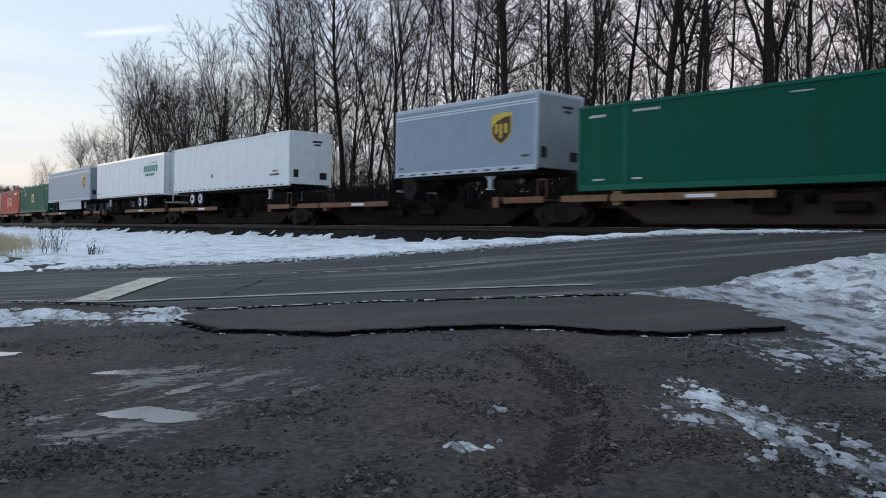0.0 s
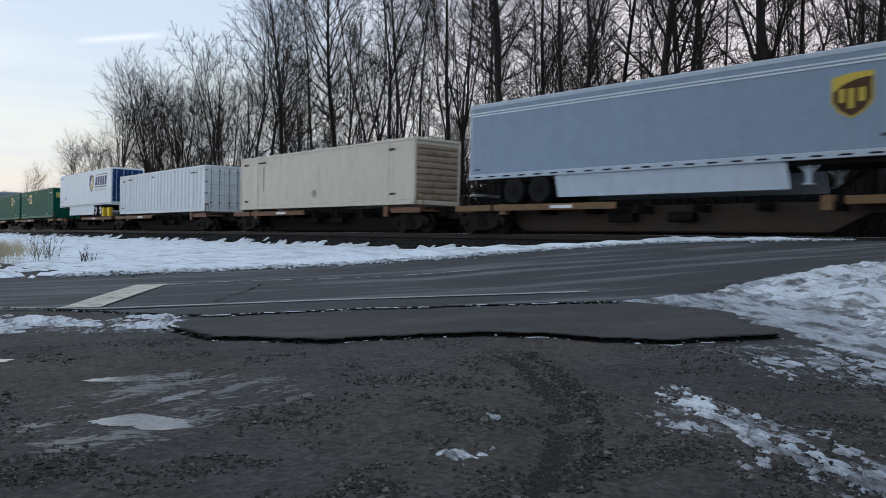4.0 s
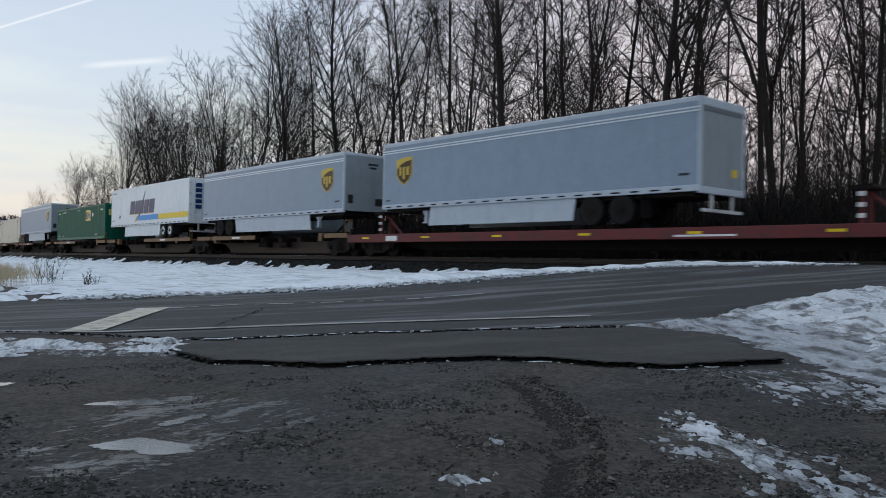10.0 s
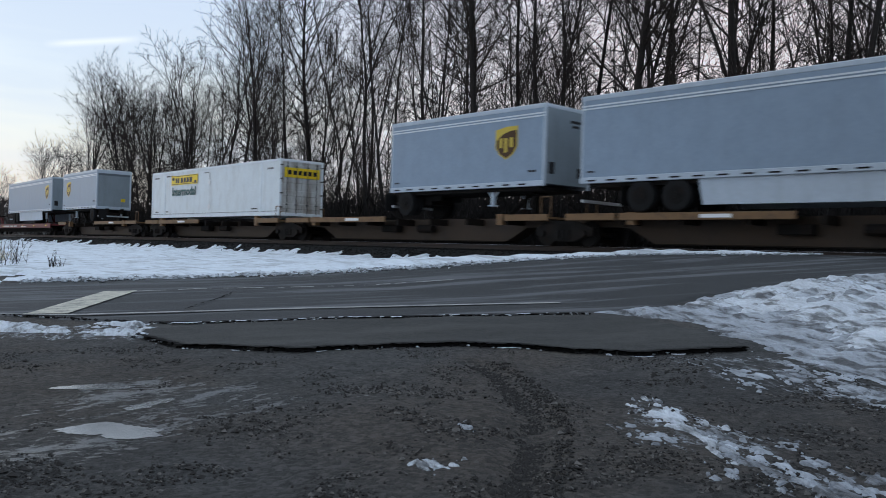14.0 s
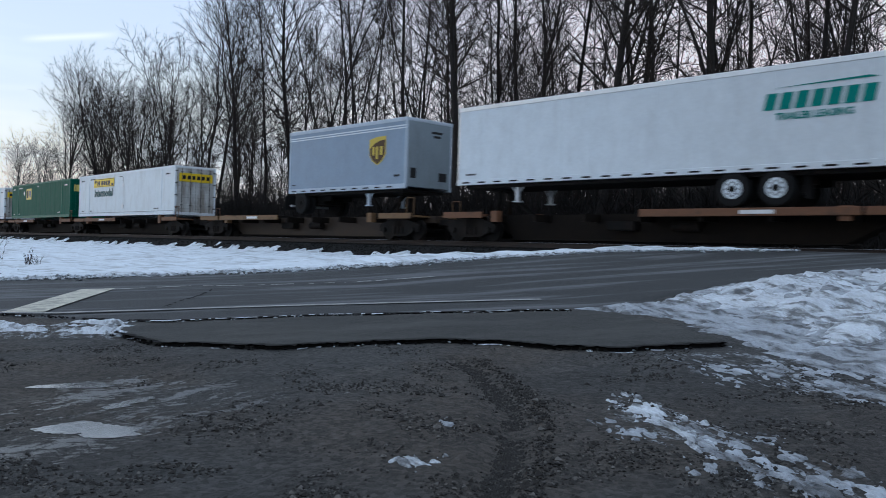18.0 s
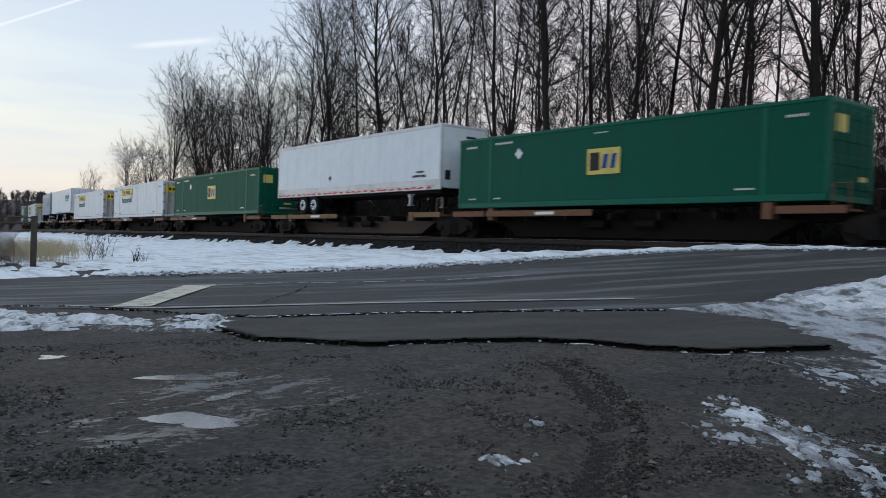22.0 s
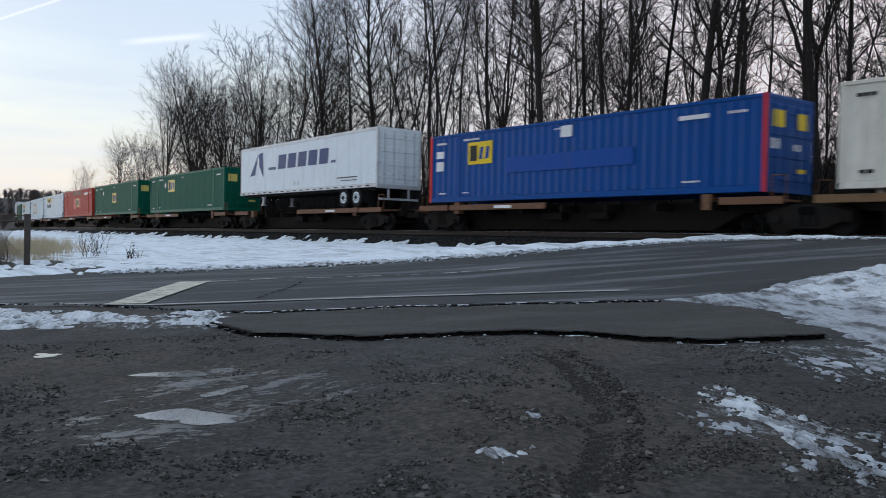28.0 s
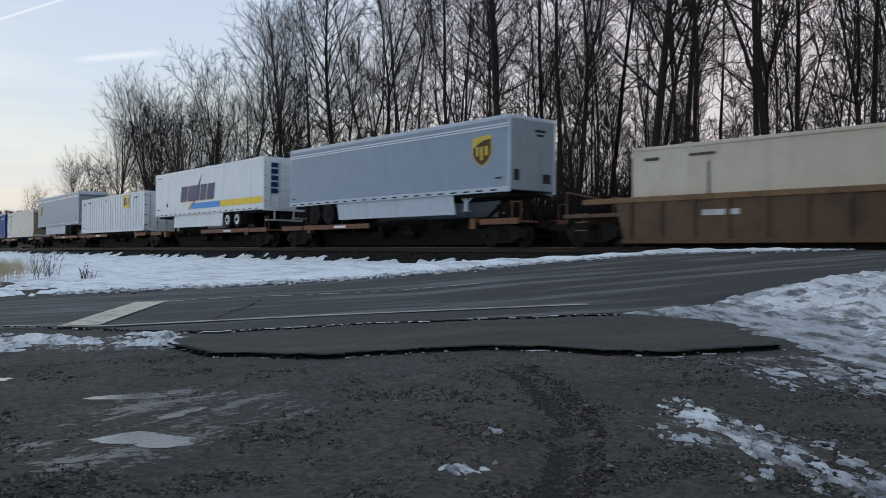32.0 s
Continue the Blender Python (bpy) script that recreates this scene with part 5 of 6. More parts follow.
def wheelset(parent, x, z, rim):
    """A trailer axle: dual tyres at both sides."""
    ax = part("axle", Soup().cyl((x, 0, z), 1, 0.07, 2.2, 10), parent, "", UNDER)
    for sgn in (-1, 1):
        for o in (1.14, 0.80):
            t = Soup().cyl((x, sgn * o, z), 1, 0.50, 0.20, 22).cyl((x, sgn * (o + 0.105), z), 1, 0.46, 0.03, 22)
            w = part("wheel", t, ax, "", RUBBER)
        r = Soup().cyl((x, sgn * 1.262, z), 1, 0.29, 0.02, 18)
        part("rim", r, ax, "", rim)
        hub = Soup().cyl((x, sgn * 1.285, z), 1, 0.10, 0.06, 12)
        for i in range(8):
            a = i * math.pi / 4
            hub.cyl((x + 0.19 * math.cos(a), sgn * 1.276, z + 0.19 * math.sin(a)), 1, 0.035, 0.012, 6)
        tagged(part("hub", hub, ax, "", UNDER), kind="stuff")


def trailer(body, rail, front="left", ln=16.15, h=2.92, skirt=None, rim=ALU, endmat=None, stripes=None, legs=True, trim=None, axles=2, wheel_at=2.6, postmat=None, rollup=False, seams=True):
    """A road semi-trailer whose box floor is at z 0; the wheels hang to -0.95. front: which end carries the kingpin."""
    c = thing("semi_trailer", "", "trailer")
    x0, x1 = -ln / 2, ln / 2
    f = -1 if front == "left" else 1
    part("body", Soup().quadbox(x0 + 0.02, x1 - 0.04, -HALF + 0.012, HALF - 0.012, 0.1, h - 0.03, 0.02), c, "", body)
    if seams:
        seam = Soup()
        x = x0 + 1.22
        while x < x1 - 0.5:
            seam.quadbox(x - 0.03, x + 0.03, -HALF + 0.004, HALF - 0.004, 0.2, h - 0.16)
            x += 1.22
        tagged(part("panel_seam", seam, c, "", body), kind="stuff")
    for sgn in (-1, 1):
        ya, yb = min(sgn * HALF, sgn * (HALF - 0.06)), max(sgn * HALF, sgn * (HALF - 0.06))
        part("bottom_rail", Soup().quadbox(x0, x1, ya - 0.004, yb + 0.004, 0.0, 0.20, 0.015), c, "", rail)
        part("top_rail", Soup().quadbox(x0, x1, ya - 0.004, yb + 0.004, h - 0.16, h, 0.02), c, "", trim or rail)
    mk = [rect(x0 + 0.3 + i * 0.78, 0.06, 0.36, 0.05) for i in range(int((ln - 0.5) / 0.78))]
    face_print(c, "marker_tape", mk, UNDER if trim is None else REDP if trim is ALUD else UNDER, -HALF - 0.004)
    if stripes:
        for zz in (h - 0.36, h - 0.46):
            face_print(c, "stripe", [rect(x0, zz, ln, 0.05)], stripes)
    part("roof", Soup().quadbox(x0 + 0.05, x1 - 0.05, -HALF + 0.05, HALF - 0.05, h - 0.04, h + 0.015), c, "", WHITE)
    for xx in (x0, x1 - 0.12):
        for sgn in (-1, 1):
            ya, yb = min(sgn * HALF, sgn * (HALF - 0.12)), max(sgn * HALF, sgn * (HALF - 0.12))
            part("corner_post", Soup().quadbox(xx - 0.005, xx + 0.125, ya - 0.006, yb + 0.006, 0.0, h + 0.005, 0.04), c, "", postmat or trim or rail)
    if f < 0:
        if rollup:
            part("roll_up_door", Soup().quadbox(x1 - 0.06, x1 - 0.02, -HALF + 0.14, HALF - 0.14, 0.14, h - 0.42), c, "smooth grey roll-up door", endmat or body)
            part("door_header", Soup().quadbox(x1 - 0.06, x1 - 0.005, -HALF + 0.12, HALF - 0.12, h - 0.42, h - 0.26, 0.01), c, "shutter housing in a shade-dark grey", SHUTTER)
            part("header_panel", Soup().quadbox(x1 - 0.06, x1 - 0.005, -HALF + 0.12, HALF - 0.12, h - 0.26, h, 0.01), c, "", postmat or rail)
            part("label_plate", Soup().quadbox(x1 - 0.021, x1 - 0.012, 0.55, 0.85, 0.55, 0.8), c, "yellow warning label", YELLOW)
            for k in range(7):
                part("chevron", Soup().quadbox(x1 - 0.002, x1 + 0.008, -1.1 + k * 0.33, -0.95 + k * 0.33, 0.0, 0.1), c, "", BLACKP)
        else:
            doors_end(c, x1 - 0.06, 0.05, h, endmat or body, ALUD, ALUD)
        part("bumper_beam", Soup().quadbox(x1 - 0.05, x1 + 0.02, -1.15, 1.15, -0.62, -0.52), c, "red and white underride bar", ALUD)
        for yy in (-0.6, 0.6):
            part("bumper_post", Soup().quadbox(x1 - 0.06, x1 - 0.01, yy - 0.05, yy + 0.05, -0.6, 0.02), c, "", ALUD)
        part("rear_sill", Soup().quadbox(x1 - 0.1, x1 + 0.01, -HALF + 0.02, HALF - 0.02, -0.06, 0.16, 0.02), c, "", rail)
    else:
        part("front_wall", Soup().quadbox(x1 - 0.06, x1 - 0.005, -HALF + 0.1, HALF - 0.1, 0.1, h - 0.1, 0.02), c, "", endmat or body)
        end_print(c, "placard", [(-1.05, 0.45, 0.3, 0.42), (0.55, 0.4, 0.45, 0.36)], BLACKP, x1 - 0.005)
        end_print(c, "unit_marking", [(0.1, h - 0.55, 0.6, 0.1), (0.2, h - 0.72, 0.4, 0.1)], BLACKP, x1 - 0.005)
        part("nose_rail", Soup().quadbox(x1 - 0.06, x1 + 0.005, -HALF + 0.1, HALF - 0.1, h - 0.14, h, 0.02), c, "", trim or rail)
        part("bumper_beam", Soup().quadbox(x0 - 0.02, x0 + 0.05, -1.15, 1.15, -0.62, -0.52), c, "", ALUD)
    # running gear
    back = -f
    base = x0 if back < 0 else x1
    wx = base - back * wheel_at
    part("slider_frame", Soup().quadbox(wx - 1.5, wx + 1.5, -0.62, -0.5, -0.35, 0.0).quadbox(wx - 1.5, wx + 1.5, 0.5, 0.62, -0.35, 0.0).quadbox(wx - 0.9, wx + 0.9, -0.6, 0.6, -0.5, -0.3), c, "", UNDER)
    for k in range(axles):
        wheelset(c, wx + (k - (axles - 1) / 2) * 1.27, -0.46, rim)
    part("mud_flap", Soup().quadbox(wx - back * -1.4 - 0.01, wx - back * -1.4 + 0.01, -1.2, -0.62, -0.75, -0.05), c, "", RUBBER)
    part("underside", Soup().quadbox(x0 + 0.3, x1 - 0.3, -1.1, 1.1, -0.12, 0.0), c, "", UNDER)
    lx = (x0 if f < 0 else x1) - f * 2.75
    if legs:
        for yy in (-0.95, 0.95):
            leg = Soup().quadbox(lx - 0.07, lx + 0.07, yy - 0.07, yy + 0.07, -0.62, 0.0, 0.01)
            leg.quadbox(lx - 0.14, lx + 0.14, yy - 0.12, yy + 0.12, -0.66, -0.62)
            leg.tube((lx - 0.35, yy, -0.02), (lx, yy, -0.4), 0.035, 0.035, 5).tube((lx + 0.35, yy, -0.02), (lx, yy, -0.4), 0.035, 0.035, 5)
            part("landing_leg", leg, c, "", postmat or ALUD)
    if skirt:
        a, b = sorted((lx - f * 0.55, wx + f * 1.35))
        for sgn in (-1, 1):
            s = Soup()
            s.v = [(a, sgn * 1.22, 0.0), (b, sgn * 1.22, 0.0), (b + f * 0.15, sgn * 1.2, -0.78), (a + f * 0.15, sgn * 1.2, -0.78),
                   (a, sgn * 1.19, 0.0), (b, sgn * 1.19, 0.0), (b + f * 0.15, sgn * 1.17, -0.78), (a + f * 0.15, sgn * 1.17, -0.78)]
            s.f = [(0, 1, 2, 3), (7, 6, 5, 4), (0, 4, 5, 1), (1, 5, 6, 2), (2, 6, 7, 3), (3, 7, 4, 0)]
            part("side_skirt", s, c, "", skirt)
    return c


def shield(c, x, z, w):
    """A carrier's shield emblem as plain shapes."""
    h = w * 1.1
    out = [(x, z + h * .92), (x + w * .5, z + h), (x + w, z + h), (x + w, z + h * .38), (x + w * .82, z + h * .16), (x + w * .5, z), (x + w * .18, z + h * .16), (x, z + h * .38)]
    face_print(c, "emblem_border", [out], GOLD, proud=0.006)
    k = [(x + w * .5 + (a - x - w * .5) * .9, z + h * .5 + (b - z - h * .5) * .92) for a, b in out]
    face_print(c, "emblem", [k], BROWN, proud=0.010, label="plain brown shield emblem")
    face_print(c, "emblem_crest", [[(k[0][0], z + h * .60), (x + w * .30, z + h * .76), (x + w * .6, z + h * .85), (k[2][0], z + h * .88), k[2], k[1], k[0]]], GOLD, proud=0.014)
    face_print(c, "emblem_mark", [rect(x + w * .2, z + h * .36, w * .12, h * .3), rect(x + w * .42, z + h * .22, w * .12, h * .44), rect(x + w * .66, z + h * .36, w * .14, h * .3)], GOLD, proud=0.014)


def small_prints(c, ln, h, color, seed=0):
    """Unreadable reporting marks and stencils as rows of plain small bars."""
    x0 = -ln / 2
    ps = bars(x0 + 0.5, h - 0.42, 6, 0.07, 0.09, 0.6) + bars(x0 + 2.3, h - 0.36, 9, 0.07, 0.08, 0.6) + bars(x0 + 0.7, 0.34, 5, 0.06, 0.06, 0.6) + bars(x0 + 2.3, 0.34, 4, 0.06, 0.06, 0.6)
    ps += bars(-x0 - 2.9, 0.36, 7, 0.06, 0.06, 0.6) + bars(-x0 - 1.3, h - 0.5, 6, 0.07, 0.08, 0.6) + bars(-0.5, h - 0.34, 7, 0.05, 0.04, 0.8)
    face_print(c, "stencil", ps, color)


def signed_container(variant=0):
    c = container(OFFWHITE, WHITE, "flat", True, "doors", GRIMYDOOR, DARKROD)
    face_print(c, "sill_seam", [rect(-7.9, 0.225, 15.8, 0.018)], DARKROD, y=-HALF + 0.03, label="dark seam above the bottom rail")
    face_print(c, "sign_panel", [rect(-5.07, 2.0, 3.69, 0.58)], YELLOW, label="yellow panel with plain black blocks")
    face_print(c, "sign_block", [rect(-4.95, 2.3, 0.35, 0.16)] + bars(-4.45, 2.12, 2, 0.24, 0.3, 0.25) + bars(-3.72, 2.12, 4, 0.34, 0.3, 0.22) + [rect(-1.85, 2.08, 0.32, 0.14), rect(-5.0, 2.52, 3.55, 0.03), rect(-5.0, 2.04, 3.55, 0.03)], BLACKP, proud=0.010)
    t = letters("Intermodal", 0.68)
    t.materials.append(TEAL)
    w = part("lettering", t, c, "dark teal lettering")
    wide = max(v.co.x for v in t.vertices)
    w.matrix_basis = pose(-4.93, -HALF - 0.006, 1.36, 90) @ Matrix.Diagonal((3.33 / wide, 1.05, 1, 1))
    face_print(c, "placard", [diamond(0.19, 2.0, 0.17), diamond(0.19, 0.62, 0.2)], MARK)
    face_print(c, "ladder_mark", [rect(0.15, 2.15, 0.06, 0.4)], mat("faded_grey_print", (0.34, 0.35, 0.36), 0.6))
    small_prints(c, 16.15, 2.9, BLACKP, variant)
    end_print(c, "end_sign", [(-1.05, 1.98, 2.1, 0.5)], YELLOW, 8.08, 0.03)
    end_print(c, "end_sign_block", [(-0.85 + i * 0.3, 2.12, 0.2, 0.22) for i in range(6)], BLACKP, 8.10, 0.02)
    end_print(c, "end_stencil", [(-0.95, 1.2, 0.5, 0.2), (-0.95, 0.9, 0.4, 0.14), (0.35, 1.4, 0.6, 0.14), (0.35, 0.7, 0.5, 0.35)], BLACKP, 8.04, 0.01)
    tagged(c, "weathered white intermodal container with yellow sign panel", "container", "containers on the train")
    return c


def panel_container(body, rail, panel=PALEYELLOW, at=(-3.5, 1.56, -4.2), label="", ribs="flat"):
    c = container(body, rail, ribs, True, "doors", body, rail)
    px, pz, plac = at
    face_print(c, "sign_panel", [rect(px, pz, 1.5, 0.92)], panel, label="yellow sign panel with plain blocks")
    face_print(c, "sign_block", [rect(px + 0.12, pz + 0.14, 0.46, 0.64)], BLACKP, proud=0.010)
    face_print(c, "sign_mark", [rect(px + 0.68, pz + 0.2, 0.22, 0.5, 0.08), rect(px + 1.06, pz + 0.2, 0.22, 0.5, 0.08)], BLUE, proud=0.010)
    if plac:
        face_print(c, "placard", [diamond(plac, 2.1, 0.22)], MARK)
    small_prints(c, 16.15, 2.9, MARK, 3)
    end_print(c, "end_sign", [(-1.0, 1.95, 0.62, 0.5)], panel, 8.06, 0.03)
    end_print(c, "end_stencil", [(0.3, 2.2, 0.5, 0.12), (0.3, 1.9, 0.6, 0.12), (0.35, 1.5, 0.4, 0.3), (-0.9, 1.3, 0.5, 0.14), (-0.9, 0.9, 0.5, 0.14), (0.3, 0.8, 0.6, 0.14)], MARK, 8.03, 0.01)
    end_print(c, "warning_plate", [(0.45, 0.55, 0.5, 0.22)], panel, 8.04, 0.02)
    tagged(c, label or "dark green steel intermodal container with yellow sign panel", "container", "containers on the train")
    return c


def beige_container(ribs="flat"):
    body = BEIGE if ribs == "flat" else PALEBEIGE
    c = container(body, body, ribs, True, "ribs", mat("rust_streaked_beige", (0.30, 0.23, 0.16), 0.7, var=0.4, dirt=RUST, dirt_amount=0.9, dirt_scale=1.5), ALUD)
    face_print(c, "placard", [diamond(-0.1, 0.7, 0.22)], mat("faded_placard", (0.33, 0.31, 0.27), 0.6, var=0.2))
    face_print(c, "stencil", bars(-7.6, 2.45, 3, 0.14, 0.1) + bars(-6.0, 2.5, 5, 0.14, 0.08) + bars(-7.5, 0.4, 2, 0.16, 0.1) + [rect(-5.35, 1.0, 0.04, 1.3)] + bars(6.2, 2.4, 3, 0.12, 0.1) + bars(6.3, 0.45, 3, 0.12, 0.08), UNDER)
    tagged(c, "beige smooth-sided container with rusty end ribs" if ribs == "flat" else "beige finely ribbed container with rust-streaked end", "container", "containers on the train")
    return c


def ribbed_container(grooves, sign=False, patch=False):
    c = container(WHITE if sign else OFFWHITE, OFFWHITE, "narrow" if sign or patch else "wide", not patch, "doors", OFFWHITE, DARKROD, grooves=grooves)
    if sign:
        face_print(c, "sign_panel", [rect(3.4, 1.8, 1.35, 0.92)], YELLOW, label="yellow sign panel with plain blocks")
        face_print(c, "sign_block", [rect(3.5, 1.94, 0.42, 0.62)], BLACKP, proud=0.010)
        face_print(c, "sign_mark", [rect(4.02, 2.0, 0.2, 0.5, 0.06), rect(4.36, 2.0, 0.2, 0.5, 0.06)], BLUE, proud=0.010)
    if patch:
        face_print(c, "faded_sign", [rect(-5.6, 0.72, 5.6, 1.55)], mat("sun_faded_sign", (0.46, 0.40, 0.31), 0.6, var=0.35, scale=2.0), y=-HALF + 0.036, proud=0.004, label="tan ghost of an old sign")
        face_print(c, "faded_sign_field", [rect(-5.0, 1.05, 4.4, 0.9)], mat("sun_bleached_sign_field", (0.58, 0.56, 0.50), 0.6, var=0.3, scale=2.0), y=-HALF + 0.036, proud=0.008)
    face_print(c, "stencil", bars(-7.4, 2.4, 3, 0.14, 0.1) + bars(-6.2, 2.5, 6, 0.13, 0.09) + bars(5.9, 2.45, 5, 0.13, 0.09) + bars(-7.5, 0.4, 3, 0.12, 0.08) + bars(-1.2, 2.5, 3, 0.12, 0.08), BLACKP)
    tagged(c, "white container with wide vertical ribs" + (" and yellow sign panel" if sign else " and faded tan patch" if patch else " and plain sides"), "container", "containers on the train")
    return c


def crest_trailer(front, ln=16.15, at=None, label="grey road trailer with double white stripes and brown shield"):
    c = trailer(GREY, GREYRAIL, front, ln, 2.92, skirt=GREYRAIL if ln > 10 else None, rim=UNDER if front == "left" else UNDER, endmat=GREYEND, stripes=WHITE, axles=2 if ln > 10 else 1, wheel_at=(3.0 if front == "right" else 3.6) if ln > 10 else 1.0, trim=GREYRAIL, postmat=GREYRAIL, rollup=True, seams=False)
    w = 1.1
    x = at if at is not None else ((ln / 2 - 2.05 if ln > 10 else ln / 2 - 2.4) if front == "right" else -ln / 2 + 1.0)
    shield(c, x, 1.02, w)
    face_print(c, "stencil", bars(ln / 2 - 0.75, 0.5, 3, 0.1, 0.08) + bars(-ln / 2 + 0.3, 0.35, 3, 0.08, 0.06), BLACKP)
    tagged(c, label, "trailer", "trailers on the train")
    return c


def flash_trailer(kind):
    c = trailer(WHITE, OFFWHITE, "left", 16.15, 2.92, skirt=WHITE, rim=WHITE, endmat=NAVY if kind == "shield" else WHITE, trim=WHITE, wheel_at=3.65 if kind == "shield" else 4.0)
    if kind == "shield":
        x, z = 1.9, 1.08
        out = [(x, z + 1.35), (x + .6, z + 1.5), (x + 1.2, z + 1.35), (x + 1.2, z + .6), (x + .95, z + .25), (x + .6, z), (x + .25, z + .25), (x, z + .6)]
        face_print(c, "emblem", [out], NAVY, label="plain navy and gold shield")
        face_print(c, "emblem_gold", [[(x + .75, z + 1.35), (x + 1.1, z + 1.25), (x + 1.1, z + .62), (x + .62, z + .1), (x + .45, z + .3)]], GOLD, proud=0.010)
        face_print(c, "emblem_flash", [[(x + .2, z + .3), (x + .55, z + .75), (x + .35, z + .8), (x + .8, z + 1.25), (x + .65, z + .85), (x + .85, z + .8)]], WHITE, proud=0.014)
        for i in range(5):
            face_print(c, "sign_block", [rect(3.6 + i * 0.66, 1.62, 0.5, 0.72, 0.16)], NAVY)
        face_print(c, "sign_line", [rect(3.4, 1.45, 3.3, 0.08), rect(3.7, 2.45, 3.5, 0.06)], NAVY)
        face_print(c, "sign_caption", bars(3.45, 1.18, 14, 0.14, 0.13, 0.5), mat("pale_grey_print", (0.45, 0.46, 0.48), 0.5), label="row of pale grey bars")
    else:
        for bx, bw in ((-3.6, 1.0), (-2.48, 1.34), (-1.02, 0.36), (-0.54, 0.92), (0.5, 1.05)):
            face_print(c, "block_edge", [rect(bx - 0.05, 0.84, bw, 0.98, 0.2)], GOLD, proud=0.004)
            face_print(c, "sign_block", [rect(bx, 0.88, bw, 0.98, 0.2)], LOGOBLUE, proud=0.008)
        face_print(c, "sign_flash", [[(-2.2, 0.3), (-1.35, 0.95), (-1.6, 1.0), (-0.2, 2.55), (-0.9, 1.2), (-0.65, 1.15)]], LOGOBLUE, proud=0.010)
        face_print(c, "swoosh", [rect(-1.9, 0.37, 4.4, 0.36)], SKYBLUE, label="blue stripe")
        face_print(c, "swoosh_end", [rect(2.5, 0.37, 5.45, 0.36)], YELLOW, label="yellow stripe")
        face_print(c, "swoosh_tip", [[(-2.45, 0.3), (-1.9, 0.37), (-1.7, 0.73), (-2.1, 0.62)]], GOLD)
        end_print(c, "end_block", [(-0.85, 2.35 - i * 0.36, 0.42, 0.26) for i in range(5)], LOGOBLUE, 8.08, 0.03)
    face_print(c, "stencil", bars(-7.8, 0.45, 5, 0.1, 0.06) + bars(-7.6, 2.6, 6, 0.1, 0.06) + [diamond(-5.9, 0.75, 0.18)], BLACKP)
    if kind == "shield":
        end_print(c, "end_sign", [(-0.6, 1.9, 1.5, 0.3), (-0.2, 1.7, 0.9, 0.08)], MARK, 8.08, 0.03)
        for dx in (5.55, 7.05):
            part("wheel_chock", Soup().quadbox(dx, dx + 0.42, -1.28, -1.0, -0.95, -0.25), c, "yellow chock box", YELLOW)
    tagged(c, "white road trailer with navy shield, dark blue doors" if kind == "shield" else "white road trailer with blue blocks and yellow stripe", "trailer", "trailers on the train")
    return c


def leased_trailer(front="left"):
    c = trailer(WHITE, WHITE, front, 16.15, 2.92, None, WHITE, WHITE, trim=ALU, wheel_at=4.5)
    for i in range(7):
        face_print(c, "sign_block", [rect(3.8 + i * 0.43, 1.68, 0.32, 0.46, 0.1)], LOGOGREEN)
    face_print(c, "sign_line", [[(4.1, 2.28), (6.6, 2.36), (6.8, 2.3)]], LOGOGREEN)
    t = letters("TRAILER LEASING", 0.26)
    t.materials.append(LOGOGREEN)
    part("lettering", t, c, "small green lettering").matrix_basis = pose(4.16, -HALF - 0.004, 1.4, 90)
    face_print(c, "stencil", bars(-7.6, 0.35, 4, 0.1, 0.06), BLACKP)
    tagged(c, "clean white road trailer with green sign blocks", "trailer", "trailers on the train")
    return c


def plain_trailer(front, label, band=False):
    c = trailer(WHITE, ALUD if band else OFFWHITE, front, 16.15, 2.92, None, WHITE, WHITE, trim=ALUD if band else None, wheel_at=3.8)
    if band:
        face_print(c, "scuff_band", [rect(-8.0, 0.2, 16.0, 0.26)], ALUD)
        face_print(c, "reflective_tape", [rect(-7.9 + i * 0.6, 0.08, 0.3, 0.07) for i in range(26)], REDP, -HALF - 0.006)
    face_print(c, "stencil", bars(5.9, 0.6, 6, 0.14, 0.1) + bars(6.2, 0.8, 4, 0.12, 0.08) + [diamond(-1.8, 0.9, 0.16)], BLACKP)
    tagged(c, label, "trailer", "trailers on the train")
    return c


def reefer_trailer():
    c = crest_trailer("right", 16.15, 5.6, "pale grey road trailer with brown shield and skirt")
    return c


def navy_trailer():
    c = trailer(WHITE, ALUD, "left", 16.15, 2.92, None, WHITE, WHITE)
    for i in range(5):
        face_print(c, "sign_block", [rect(-2.75 + i * 1.24, 1.42, 0.98, 0.82, 0.1)], NAVY)
    face_print(c, "emblem", [[(-6.6, 1.15), (-5.5, 2.45), (-5.9, 1.2)], [(-5.4, 2.45), (-4.85, 2.55), (-4.7, 1.0), (-5.3, 1.7)]], NAVY, label="two plain dark blue blades")
    face_print(c, "sign_caption", bars(-4.0, 1.42, 4, 0.2, 0.16) + bars(3.55, 1.42, 2, 0.2, 0.14), NAVY)
    face_print(c, "stencil", bars(4.2, 0.55, 8, 0.2, 0.06) + bars(4.6, 0.4, 7, 0.18, 0.05), BLACKP)
    ring = Soup().cyl((-0.6, -HALF - 0.003, 0.5), 1, 0.14, 0.006, 14).cyl((-0.15, -HALF - 0.003, 0.5), 1, 0.14, 0.006, 14)
    part("roundels", ring, c, "", ALUD)
    tagged(c, "white road trailer with large dark blue sign blocks", "trailer", "trailers on the train")
    return c


